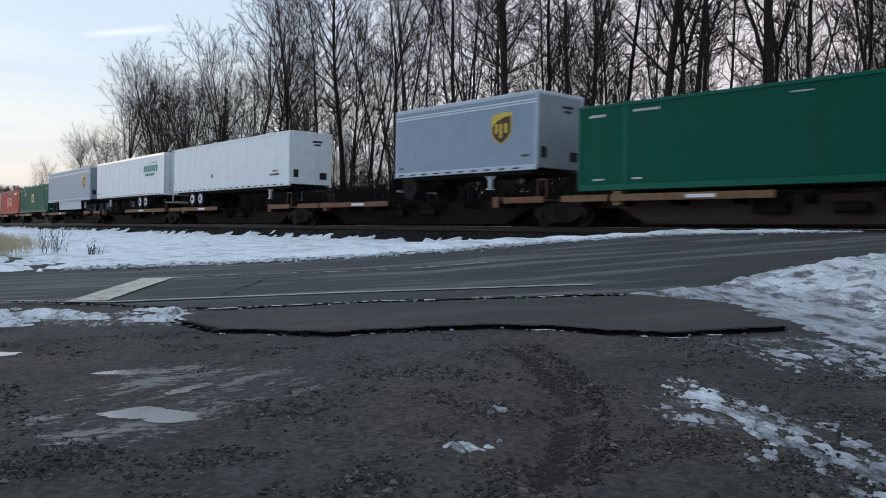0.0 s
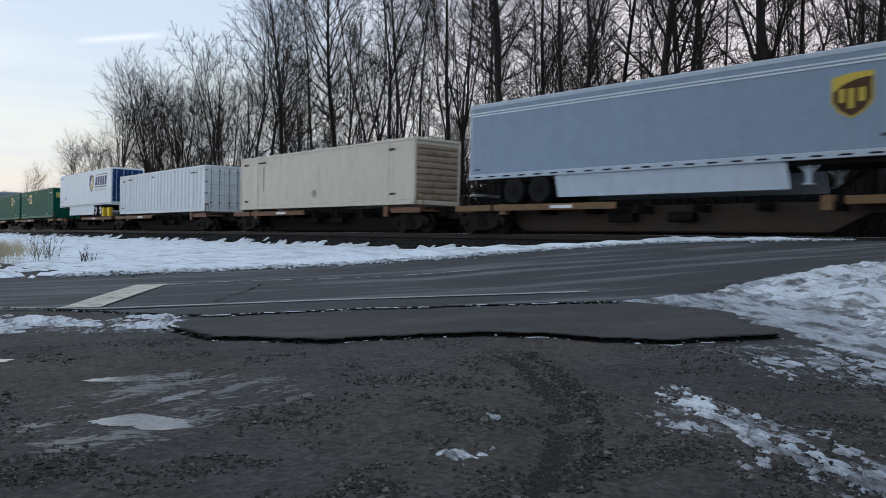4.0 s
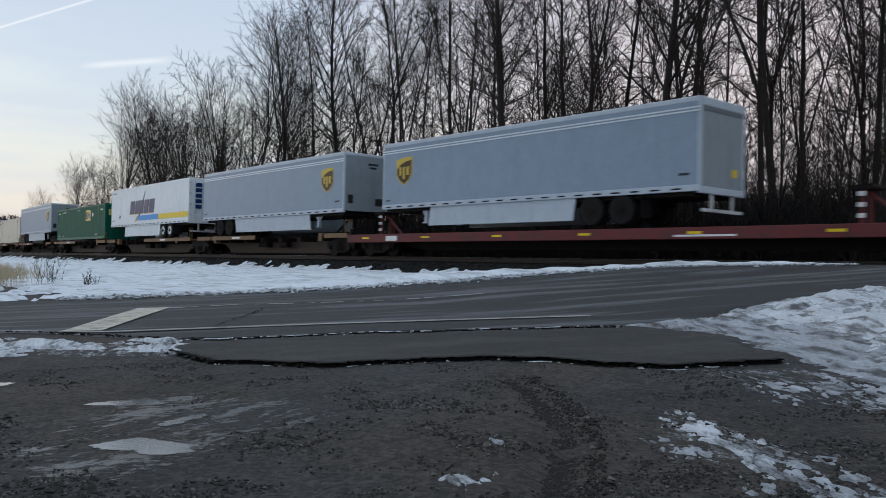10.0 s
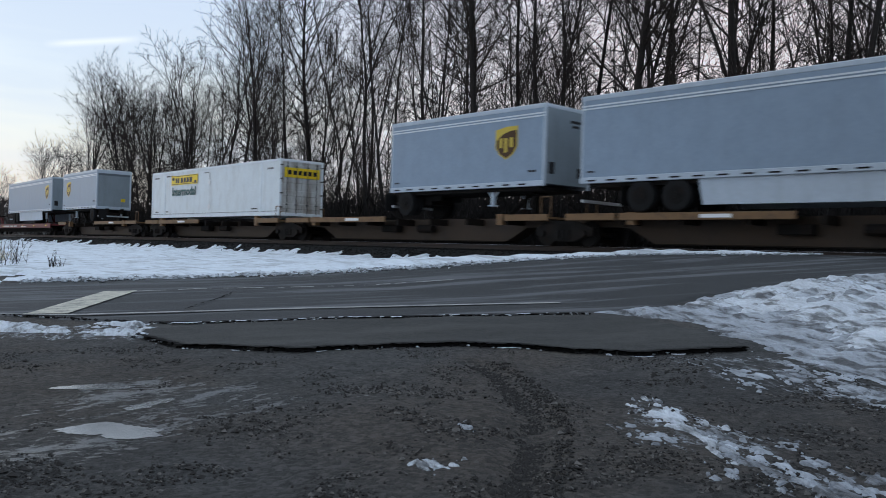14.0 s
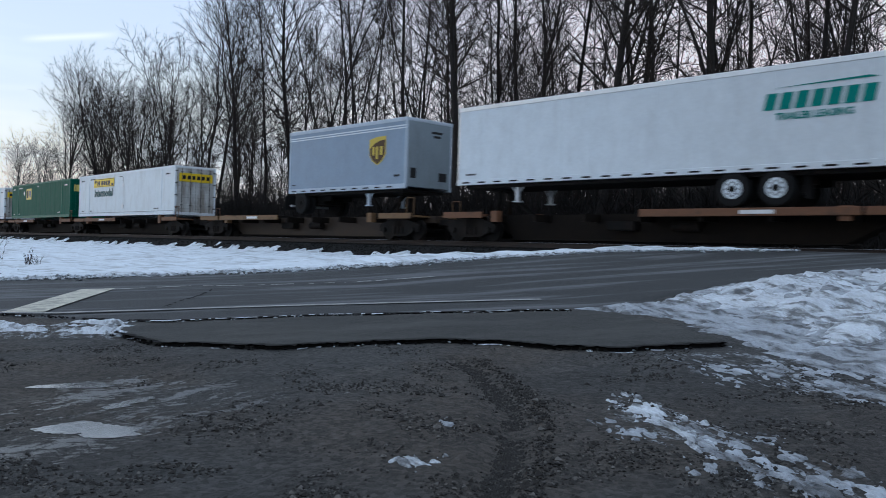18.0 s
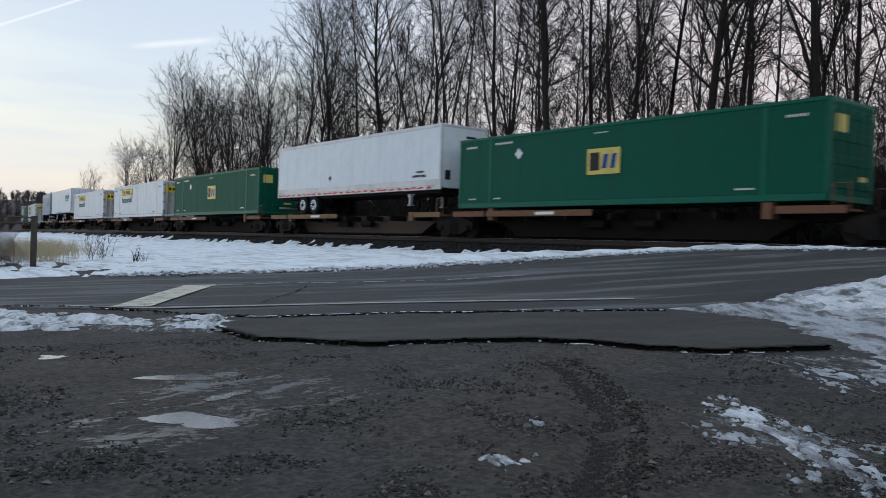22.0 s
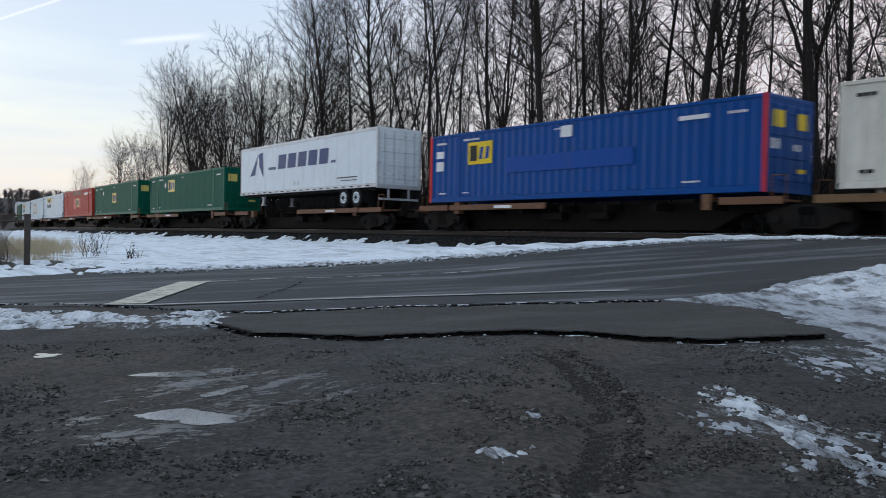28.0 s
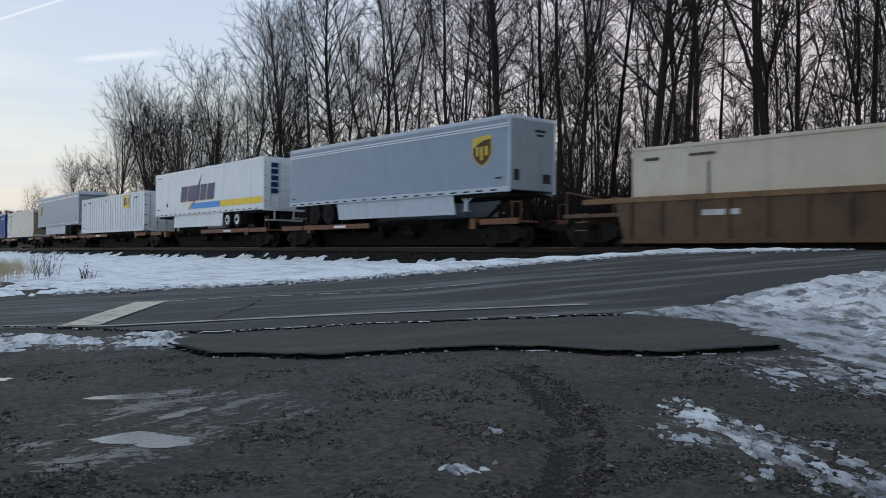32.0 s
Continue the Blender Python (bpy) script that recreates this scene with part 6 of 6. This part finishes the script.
def blue_container():
    c = panel_container(BLUE, BLUE, YELLOW, (-5.46, 1.53, None), "bright blue container with red corner posts", "pressed")
    end_print(c, "end_sign", [(0.35, 1.95, 0.62, 0.5)], YELLOW, 8.06, 0.03)
    end_print(c, "label_plate", [(-1.05, 1.2, 0.45, 0.4), (0.2, 1.1, 0.4, 0.4)], MARK, 8.04, 0.02)
    for xx in (-8.07, 7.93):
        part("red_post", Soup().quadbox(xx, xx + 0.14, -HALF - 0.008, -HALF + 0.1, 0.0, 2.9), c, "red corner post", REDP)
    face_print(c, "repainted_panel", [rect(-3.1, 1.08, 6.3, 0.62)], BLUE2, proud=0.004)
    face_print(c, "label_plate", [rect(-7.6, 1.35, 0.5, 0.4), rect(-0.18, 2.25, 0.56, 0.42), rect(-7.6, 1.9, 0.5, 0.3), rect(5.0, 2.35, 1.1, 0.14)], MARK)
    return c


def red_container():
    c = panel_container(RED, RED, PALEYELLOW, (-0.44, 1.06, None), "faded red container with darker painted-out patch", "pressed")
    face_print(c, "painted_out_patch", [rect(-2.5, 2.38, 5.1, 0.4)], DARKRED, proud=0.004)
    face_print(c, "repainted_panel", [rect(-1.95, 0.85, 1.4, 1.15), rect(1.15, 0.95, 0.9, 1.0)], mat("fresher_red_paint", (0.5, 0.03, 0.045), 0.4, var=0.1), proud=0.004)
    face_print(c, "label_strip", [rect(4.0, 2.27, 1.85, 0.22)], MARK)
    return c


BUILD = {
    "signed": signed_container, "green": lambda: panel_container(GREEN, GREENRAIL), "green_r": lambda: panel_container(GREEN, GREENRAIL, PALEYELLOW, (2.22, 1.6, 4.42)), "green_m": lambda: panel_container(GREEN, GREENRAIL, PALEYELLOW, (-0.8, 1.1, -4.4)), "beige": beige_container, "beige_rib": lambda: beige_container("pressed"), "red": red_container, "blue": blue_container,
    "corr": lambda: ribbed_container(mat("pale_blue_grey_groove_shade", (0.46, 0.51, 0.56), 0.5)), "corr_patch": lambda: ribbed_container(mat("blue_grey_groove_shade", (0.12, 0.16, 0.23), 0.5), patch=True),
    "corr_sign": lambda: ribbed_container(mat("tan_grey_groove_shade", (0.15, 0.155, 0.16), 0.5), sign=True),
    "crest_r": lambda: crest_trailer("right"), "crest_l": lambda: crest_trailer("left"),
    "pup_r": lambda: crest_trailer("right", 8.53, None, "short grey road trailer with brown shield"), "pup_l": lambda: crest_trailer("left", 8.53, None, "short grey road trailer with roll-up rear door"),
    "flash_shield": lambda: flash_trailer("shield"), "flash": lambda: flash_trailer("flash"), "leased": leased_trailer,
    "white_r": lambda: plain_trailer("right", "plain white road trailer with open nose"), "white_band": lambda: plain_trailer("right", "white road trailer with steel scuff band", True),
    "reefer": reefer_trailer, "navy": navy_trailer,
}
# what the train carries, front to rear: kind, place of its front end at the start
LOADS = [("green", -158.6), ("corr", -141.3), ("red", -124.1), ("green_m", -107.4), ("reefer", -90.9), ("leased", -72.4), ("white_r", -54.4), ("pup_r", -28.9), ("green_r", -18.4), ("green", -1.3),
         ("flash_shield", 17.75), ("corr", 36.1), ("beige", 57.2), ("crest_r", 76.8), ("flash_shield", 94.6), ("beige", 112.3), ("beige", 129.65), ("crest_r", 146.57), ("green_r", 165.7),
         ("flash", 183.6), ("crest_r", 202.1), ("crest_l", 221.4), ("crest_r", 260.45), ("pup_l", 279.95), ("signed", 299.35), ("pup_r", 324.4), ("crest_r", 334.5), ("signed", 353.1), ("green", 372.0),
         ("signed", 390.2), ("pup_r", 418.5), ("leased", 430.0), ("signed", 448.7), ("signed", 469.6), ("green_m", 488.7), ("white_band", 507.6), ("green_m", 525.05), ("signed", 543.6), ("corr_patch", 562.4),
         ("signed", 579.9), ("red", 597.2), ("green_m", 614.8), ("green", 634.7), ("navy", 653.6), ("blue", 674.0), ("beige_rib", 692.2), ("crest_l", 711.0), ("corr_sign", 728.3), ("flash", 746.7), ("crest_r", 765.7)]
IS_BOX = ("beige_rib", "signed", "green", "green_r", "green_m", "beige", "red", "blue", "corr", "corr_patch", "corr_sign")
BOX_Z, TRAILER_Z = 2.99, 3.86
for kind, u in LOADS:
    ln = 8.53 if kind.startswith("pup") else 16.15
    z = BOX_Z if kind in IS_BOX else TRAILER_Z
    if kind not in PROTO:
        PROTO[kind] = BUILD[kind]()
        ob = PROTO[kind]
    else:
        ob = copy_thing(PROTO[kind], Matrix())
    set_rolling(ob, u + ln / 2, z)


# ---- the cars under the loads ----
def truck(parent, x, name="truck"):
    """A two-axle bogie under the car, middle at x; rail head at z 0."""
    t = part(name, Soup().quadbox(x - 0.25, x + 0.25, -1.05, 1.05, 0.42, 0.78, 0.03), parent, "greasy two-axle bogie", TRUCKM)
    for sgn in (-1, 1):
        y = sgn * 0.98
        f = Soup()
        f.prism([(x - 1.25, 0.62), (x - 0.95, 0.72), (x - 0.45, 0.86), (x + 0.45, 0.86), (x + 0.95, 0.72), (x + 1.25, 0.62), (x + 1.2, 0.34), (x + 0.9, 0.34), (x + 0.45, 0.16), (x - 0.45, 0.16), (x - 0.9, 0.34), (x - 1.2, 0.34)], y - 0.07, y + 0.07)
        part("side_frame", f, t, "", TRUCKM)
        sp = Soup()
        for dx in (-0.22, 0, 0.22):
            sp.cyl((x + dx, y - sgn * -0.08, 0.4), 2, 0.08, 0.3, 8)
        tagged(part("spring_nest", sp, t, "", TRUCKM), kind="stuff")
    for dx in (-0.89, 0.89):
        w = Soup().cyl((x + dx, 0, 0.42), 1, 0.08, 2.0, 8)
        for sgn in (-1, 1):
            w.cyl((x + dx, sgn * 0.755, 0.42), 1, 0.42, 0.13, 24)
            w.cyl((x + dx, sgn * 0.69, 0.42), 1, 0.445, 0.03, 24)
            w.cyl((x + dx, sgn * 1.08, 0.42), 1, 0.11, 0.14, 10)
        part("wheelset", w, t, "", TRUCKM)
    return t


def spine_car(ln, color, left_truck, right_truck, hitch, loaded_box):
    """One platform of an articulated spine car: x 0 in its middle, z 0 at the rail head."""
    c = thing("spine_car", "", "railcar")
    a, b = -ln / 2, ln / 2
    sill = Soup()
    sill.prism([(a, 1.0), (b, 1.0), (b, 0.72), (b - 2.2, 0.66), (b - 3.2, 0.14), (a + 3.2, 0.14), (a + 2.2, 0.66), (a, 0.72)], -0.36, 0.36)
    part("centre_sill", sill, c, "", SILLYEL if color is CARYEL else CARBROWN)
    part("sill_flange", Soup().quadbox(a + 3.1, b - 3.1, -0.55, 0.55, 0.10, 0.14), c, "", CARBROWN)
    # running platforms for trailer wheels, with cross bearers
    for lo, hi, nm in ((a + 0.35, a + 2.35, "end_platform"), (b - 2.4, b - 0.35, "end_platform")):
        part(nm, Soup().quadbox(lo, hi, -1.4, 1.4, 0.93, 1.0).quadbox(lo, hi, -1.42, -1.36, 0.86, 1.09, 0.01).quadbox(lo, hi, 1.36, 1.42, 0.86, 1.09, 0.01), c, "", color)
    lo, hi = (a + 2.5, a + 8.2) if hitch != "left" else (b - 9.0, b - 2.5)
    rp = Soup()
    for sgn in (-1, 1):
        rp.quadbox(lo, hi, min(sgn * 0.5, sgn * 1.38), max(sgn * 0.5, sgn * 1.38), 0.98, 1.04)
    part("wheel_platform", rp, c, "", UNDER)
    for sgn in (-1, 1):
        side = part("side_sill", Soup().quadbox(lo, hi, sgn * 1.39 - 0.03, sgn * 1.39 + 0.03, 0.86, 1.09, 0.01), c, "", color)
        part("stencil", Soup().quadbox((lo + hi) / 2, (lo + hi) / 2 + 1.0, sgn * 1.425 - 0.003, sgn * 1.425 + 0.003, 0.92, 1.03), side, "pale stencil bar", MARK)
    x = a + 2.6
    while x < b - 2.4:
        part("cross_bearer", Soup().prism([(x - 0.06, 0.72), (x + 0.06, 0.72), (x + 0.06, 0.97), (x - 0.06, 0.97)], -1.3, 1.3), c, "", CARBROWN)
        x += 2.1
    for xx in (a + (ln - 16.15) / 2 + 1.98, b - (ln - 16.15) / 2 - 1.98):
        for sgn in (-1, 1):
            part("pedestal", Soup().quadbox(xx - 0.16, xx + 0.16, sgn * 1.22 - 0.14, sgn * 1.22 + 0.14, 0.72, 1.2 if loaded_box else 1.12, 0.02), c, "", color)
    if hitch != "none":
        hx = a + 2.3 if hitch == "left" else b - 2.3
        h = Soup().quadbox(hx - 0.35, hx + 0.35, -0.45, 0.45, 1.92, 2.06, 0.02)
        h.tube((hx - 0.1, -0.35, 1.0), (hx, -0.3, 1.95), 0.07, 0.07, 6).tube((hx - 0.1, 0.35, 1.0), (hx, 0.3, 1.95), 0.07, 0.07, 6)
        h.tube((hx + (1.4 if hitch == "left" else -1.4), 0, 1.0), (hx, 0, 1.95), 0.08, 0.07, 6)
        part("trailer_hitch", h, c, "raised trailer hitch stand", UNDER)
    part("brake_valve", Soup().quadbox(-1.6, -0.6, -0.75, -0.4, 0.45, 0.75, 0.03), c, "", UNDER)
    part("air_reservoir", Soup().cyl((1.2, -0.6, 0.6), 0, 0.16, 0.9, 12), c, "", UNDER)
    if left_truck is not None:
        truck(c, left_truck)
    if right_truck is not None:
        truck(c, right_truck)
        part("coupler", Soup().quadbox(b - 0.1, b + 0.9, -0.12, 0.12, 0.62, 0.86, 0.02), c, "", TRUCKM)
    for yy in (-1.3, 1.3):
        hand = Soup()
        hand.tube((b - 0.3, yy, 1.0), (b - 0.3, yy, 1.7), 0.02, 0.02, 5).tube((b - 0.3, yy, 1.7), (b - 0.75, yy, 1.7), 0.02, 0.02, 5).tube((b - 0.75, yy, 1.7), (b - 0.75, yy, 1.0), 0.02, 0.02, 5)
        part("grab_iron", hand, c, "", color)
    return c


def flat_car(ln, signed):
    c = thing("flat_car", "long oxide red piggyback flat car", "railcar")
    a, b = -ln / 2, ln / 2
    part("deck", Soup().quadbox(a, b, -1.35, 1.35, 0.82, 0.95), c, "", CARRED)
    for sgn in (-1, 1):
        s = part("side_sill", Soup().quadbox(a, b, sgn * 1.36 - 0.04, sgn * 1.36 + 0.04, 0.62, 0.99, 0.015), c, "", CARRED)
        if sgn < 0:
            for i in range(7):
                x = a + 1.2 + i * (ln - 3) / 6
                part("reflector", Soup().quadbox(x, x + 0.5, -1.408, -1.398, 0.78, 0.86), s, "yellow reflector strip", YELLOW)
            for i in range(16 if signed else 0):
                if i not in (7, 12):
                    part("sign_block", Soup().quadbox(-4 + i * 0.36, -4 + i * 0.36 + 0.26, -1.408, -1.398, 0.74, 0.86), s, "dull white block", ALUD)
            part("stencil", Soup().quadbox(3.5, 5.6, -1.408, -1.398, 0.7, 0.76), s, "", MARK)
            part("stencil", Soup().quadbox(a + 3, a + 3.8, -1.408, -1.398, 0.68, 0.9), s, "", MARK)
    part("centre_sill", Soup().prism([(a + 0.3, 0.82), (b - 0.3, 0.82), (b - 2.4, 0.6), (b - 4.5, 0.3), (a + 4.5, 0.3), (a + 2.4, 0.6)], -0.4, 0.4), c, "", UNDER)
    for x in (a + 1.9, b - 1.9):
        truck(c, x)
    for x, d in ((8.7, 1), (a + 1.2, 1)):
        h = Soup().tube((x, -0.3, 0.95), (x, -0.25, 2.0), 0.07, 0.06, 6).tube((x, 0.3, 0.95), (x, 0.25, 2.0), 0.07, 0.06, 6).tube((x + d * 1.3, 0, 0.95), (x, 0, 1.95), 0.06, 0.06, 6)
        hitch = part("trailer_hitch", h, c, "red hitch stand with diagonal strut", CARRED)
        part("hitch_plate", Soup().quadbox(x - 0.32, x + 0.32, -0.42, 0.42, 1.98, 2.1, 0.03), hitch, "dark top plate", UNDER)
        for zz in (1.2, 1.5, 1.8):
            part("warning_band", Soup().quadbox(x - 0.09, x + 0.09, -0.4, -0.34, zz, zz + 0.12), hitch, "white warning band", MARK)
    part("coupler", Soup().quadbox(b, b + 0.5, -0.12, 0.12, 0.62, 0.86, 0.02), c, "", TRUCKM)
    return tagged(c, "", "", "cars of the train")


# platforms: front end, rear end, hitch end, carries a container
SPANS = []
for i, (kind, u) in enumerate(LOADS):
    ln = 8.53 if kind.startswith("pup") else 16.15
    a, b = u, u + ln
    if kind == "pup_r":
        a = b - 16.6
    if kind == "pup_l":
        b = a + 16.6
    if kind in ("crest_l",) and 220 < u < 225 or kind == "crest_r" and 259 < u < 262:
        continue
    hitch = "none" if kind in IS_BOX else "right" if kind in ("crest_r", "pup_r", "white_r", "white_band", "reefer") else "left"
    SPANS.append([a, b, hitch, kind in IS_BOX])
CAR_PROTO = {}
for i, (a, b, hitch, box) in enumerate(SPANS):
    gap_l = a - SPANS[i - 1][1] if i else 9
    gap_r = SPANS[i + 1][0] - b if i + 1 < len(SPANS) else 9
    ext_l = min(gap_l / 2, 1.0)
    ext_r = min(gap_r / 2, 1.0)
    p, q = a - ext_l + 0.02, b + ext_r - 0.02
    ln = round((q - p) / 0.4) * 0.4
    shared_l, shared_r = gap_l < 2.6, gap_r < 2.6
    color = CARYEL if (160 < a < 222 or 278 < a < 350) else (CARYEL if i % 5 == 3 else CARORANGE)
    key = (ln, color.name, shared_l, shared_r, hitch, box)
    if key not in CAR_PROTO:
        CAR_PROTO[key] = spine_car(ln, color, -ln / 2 + (0.0 if shared_l else 1.5), None if shared_r else ln / 2 - 1.5, hitch, box)
        tagged(CAR_PROTO[key], ("faded yellow" if color is CARYEL else "rusty orange-brown") + " spine car platform with dark centre sill", "railcar", "cars of the train")
        ob = CAR_PROTO[key]
    else:
        ob = copy_thing(CAR_PROTO[key], Matrix())
    set_rolling(ob, (p + q) / 2, RAIL_Z)
for mid in (233.2, 262.9):
    set_rolling(flat_car(28.6, mid > 250), mid, RAIL_Z)


def well_car():
    """A low well car with deep ribbed side walls."""
    c = thing("well_car", "tan steel well car with deep ribbed sides", "railcar", group="cars of the train")
    a, b = -11.0, 11.0
    for sgn in (-1, 1):
        y = sgn * 1.36
        part("side_wall", Soup().prism([(a + 2.6, 0.12), (b - 2.6, 0.12), (b - 2.2, 1.5), (a + 2.2, 1.5)], y - 0.05, y + 0.05), c, "", WELL)
        part("top_chord", Soup().quadbox(a + 0.9, b - 0.9, y - 0.1, y + 0.1, 1.42, 1.6, 0.02), c, "lighter tan top chord", CHORD)
        part("bottom_chord", Soup().quadbox(a + 2.5, b - 2.5, y - 0.1, y + 0.1, 0.1, 0.26, 0.02), c, "", WELL)
        x = a + 2.8
        while x < b - 2.6:
            part("rib", Soup().quadbox(x - 0.07, x + 0.07, y + sgn * 0.07 - 0.05, y + sgn * 0.07 + 0.05, 0.24, 1.44, 0.015), c, "", WELL)
            x += 1.15
        part("stencil", Soup().quadbox(a + 5.4, a + 6.6, y + sgn * 0.055 - 0.003, y + sgn * 0.055 + 0.003, 0.95, 1.12), c, "dull stencil bar", ALUD)
    part("floor", Soup().quadbox(a + 3.3, b - 3.3, -1.3, 1.3, 0.12, 0.2), c, "", WELL)
    for s, e in ((-1, a), (1, b)):
        lo, hi = sorted((e, e - s * 3.3))
        part("end_platform", Soup().quadbox(lo, hi, -1.4, 1.4, 1.0, 1.12).quadbox(lo, hi, -0.4, 0.4, 0.6, 1.0), c, "", WELL)
        rail_ = Soup()
        for yy in (-1.35, 1.35):
            rail_.tube((e - s * 0.1, yy, 1.1), (e - s * 0.1, yy, 1.9), 0.025, 0.025, 5).tube((e - s * 0.1, yy, 1.9), (e - s * 1.6, yy, 1.6), 0.025, 0.025, 5)
        part("handrail", rail_, c, "", WELL)
        truck(c, e - s * 1.1)
        for k in range(3):
            for yy in (-1.36, 1.36):
                part("ladder_rung", Soup().quadbox(e - s * 0.75 - 0.25, e - s * 0.75 + 0.25, yy - 0.02, yy + 0.02, 0.55 + 0.28 * k, 0.58 + 0.28 * k), c, "", CHORD)
    return c


set_rolling(well_car(), 784.6 + 11.0, RAIL_Z)
set_rolling(copy_thing(PROTO["beige"], Matrix()), 787.4 + 8.07, 2.05)


# ---- weeds and the old fence by the snow field ----
def tuft(name, x, y, n, h, spread, material, label, category, seed, r=0.006):
    rng_ = random.Random(seed)
    so = Soup()
    for i in range(n):
        a = Vector((rng_.gauss(0, spread[0]), rng_.gauss(0, spread[1]), -0.03))
        d = Vector((rng_.uniform(-.35, .35), rng_.uniform(-.35, .35), 1)).normalized()
        b = limb(so, a, d, h * rng_.uniform(0.45, 1.1), r, 3, 3, rng_, -0.12, 0.2)
    return solid(name, so, material, label, category, pose(x, y, float(ground_z(x, y)) + 0.03), kind="stuff")


tuft("dry_grass_clump", -34.9, 8.1, 1300, 0.75, (1.3, 0.8), STRAW, "clump of tall straw-coloured dry grass in the snow", "grass", 1, 0.009)
tuft("dry_grass_clump", -37.8, 9.3, 800, 0.65, (1.2, 0.7), STRAW, "low straw-coloured dry grass at the snow's edge", "grass", 2, 0.009)
tuft("dry_grass_clump", -30.2, 7.2, 260, 0.55, (0.9, 0.6), STRAW, "sparse dry grass stalks by the fence", "grass", 3, 0.007)


def weed(x, y, h, seed, label):
    rng_ = random.Random(seed)
    so = Soup()
    for i in range(15):
        a = Vector((rng_.gauss(0, 0.2), rng_.gauss(0, 0.2), -0.03))
        d = Vector((rng_.uniform(-.45, .45), rng_.uniform(-.45, .45), 1)).normalized()
        b = limb(so, a, d, h * rng_.uniform(0.4, 1.05), 0.007, 3, 4, rng_, 0.08, 0.2)
        for p, q, r in b[1:]:
            for j in range(3):
                d2 = (q + Vector((rng_.uniform(-1, 1), rng_.uniform(-1, 1), rng_.uniform(-.2, .8)))).normalized()
                so.tube(p, p + d2 * h * rng_.uniform(0.06, 0.2), 0.005, 0.003, 3)
    solid("weed", so, BRUSH, label, "shrub", pose(x, y, float(ground_z(x, y)) + 0.04), kind="stuff")


weed(-28.7, 8.66, 1.15, 11, "dark leafless weed bush standing in the snow")
weed(-26.9, 9.2, 0.55, 13, "single dry weed stalks in the snow")

fence = thing("fence", "leaning rusty wire gate overgrown with dead vines", "fence", pose(-27.7, 6.4, float(ground_z(-27.7, 6.4))))
part("post", Soup().quadbox(-0.08, 0.08, -0.08, 0.08, -0.3, 1.55, 0.02), fence, "weathered square timber post", POSTW)
post2 = part("post", Soup().cyl((-0.9, -2.4, 0.7), 2, 0.06, 2.0, 8), fence, "", POSTW)
part("rail", Soup().tube((0.0, 0.0, 1.35), (-1.0, -2.6, 1.2), 0.035, 0.035, 5), fence, "leaning pole", POSTW)
part("brace", Soup().tube((-0.15, -0.3, 1.55), (-1.1, -2.5, 0.25), 0.035, 0.035, 5), fence, "", POSTW)
part("brace", Soup().tube((-0.1, -0.6, 0.15), (-1.0, -2.6, 1.1), 0.03, 0.03, 5), fence, "", WIRE)
part("rail", Soup().tube((0, 0, 1.5), (-1.0, -2.5, 1.5), 0.02, 0.02, 5), fence, "", WIRE)
wires = Soup()
for i in range(36):
    t = i / 35
    for s_ in (-1, 1):
        a = Vector((-1.0 * t, -2.5 * t, 0.1 if s_ > 0 else 1.5))
        u = min(1, max(0, t + 0.45))
        wires.tube(a, (-1.0 * u, -2.5 * u, 1.5 if s_ > 0 else 0.1), 0.010, 0.010, 3)
part("wire_mesh", wires, fence, "rusty chain-link mesh", WIRE)
rag = Soup().quadbox(-0.62, -0.5, -1.55, -1.15, 0.78, 1.0, 0.02)
part("warning_tag", rag, fence, "faded red tag", mat("faded_red_tag", (0.35, 0.06, 0.04), 0.7))
for k, (x, y, sz) in enumerate(((-28.2, 5.2, 0.5), (-28.9, 4.9, 0.65), (-28.2, 4.4, 0.5), (-29.3, 5.3, 0.5), (-28.6, 3.6, 0.6))):
    solid("shrub", BRUSHES[k % 4], None, "dead brambles tangled in the old fence", "shrub", pose(x, y, float(ground_z(x, y)), 0, 0, 57 * k) @ Matrix.Diagonal((sz * .7, sz * .7, sz * .8, 1)))


def motions():
    """The train runs through at an even pace."""
    times = [0.0, 2, 4, 6, 8, 10, 12, 14, 16, 18, 20, 22, 24, 26, 28, 30, 32.0]
    for ob, u, z in MOVING:
        walk(ob, [(t, track_at(u - SPEED * t, z)) for t in times])


motions()
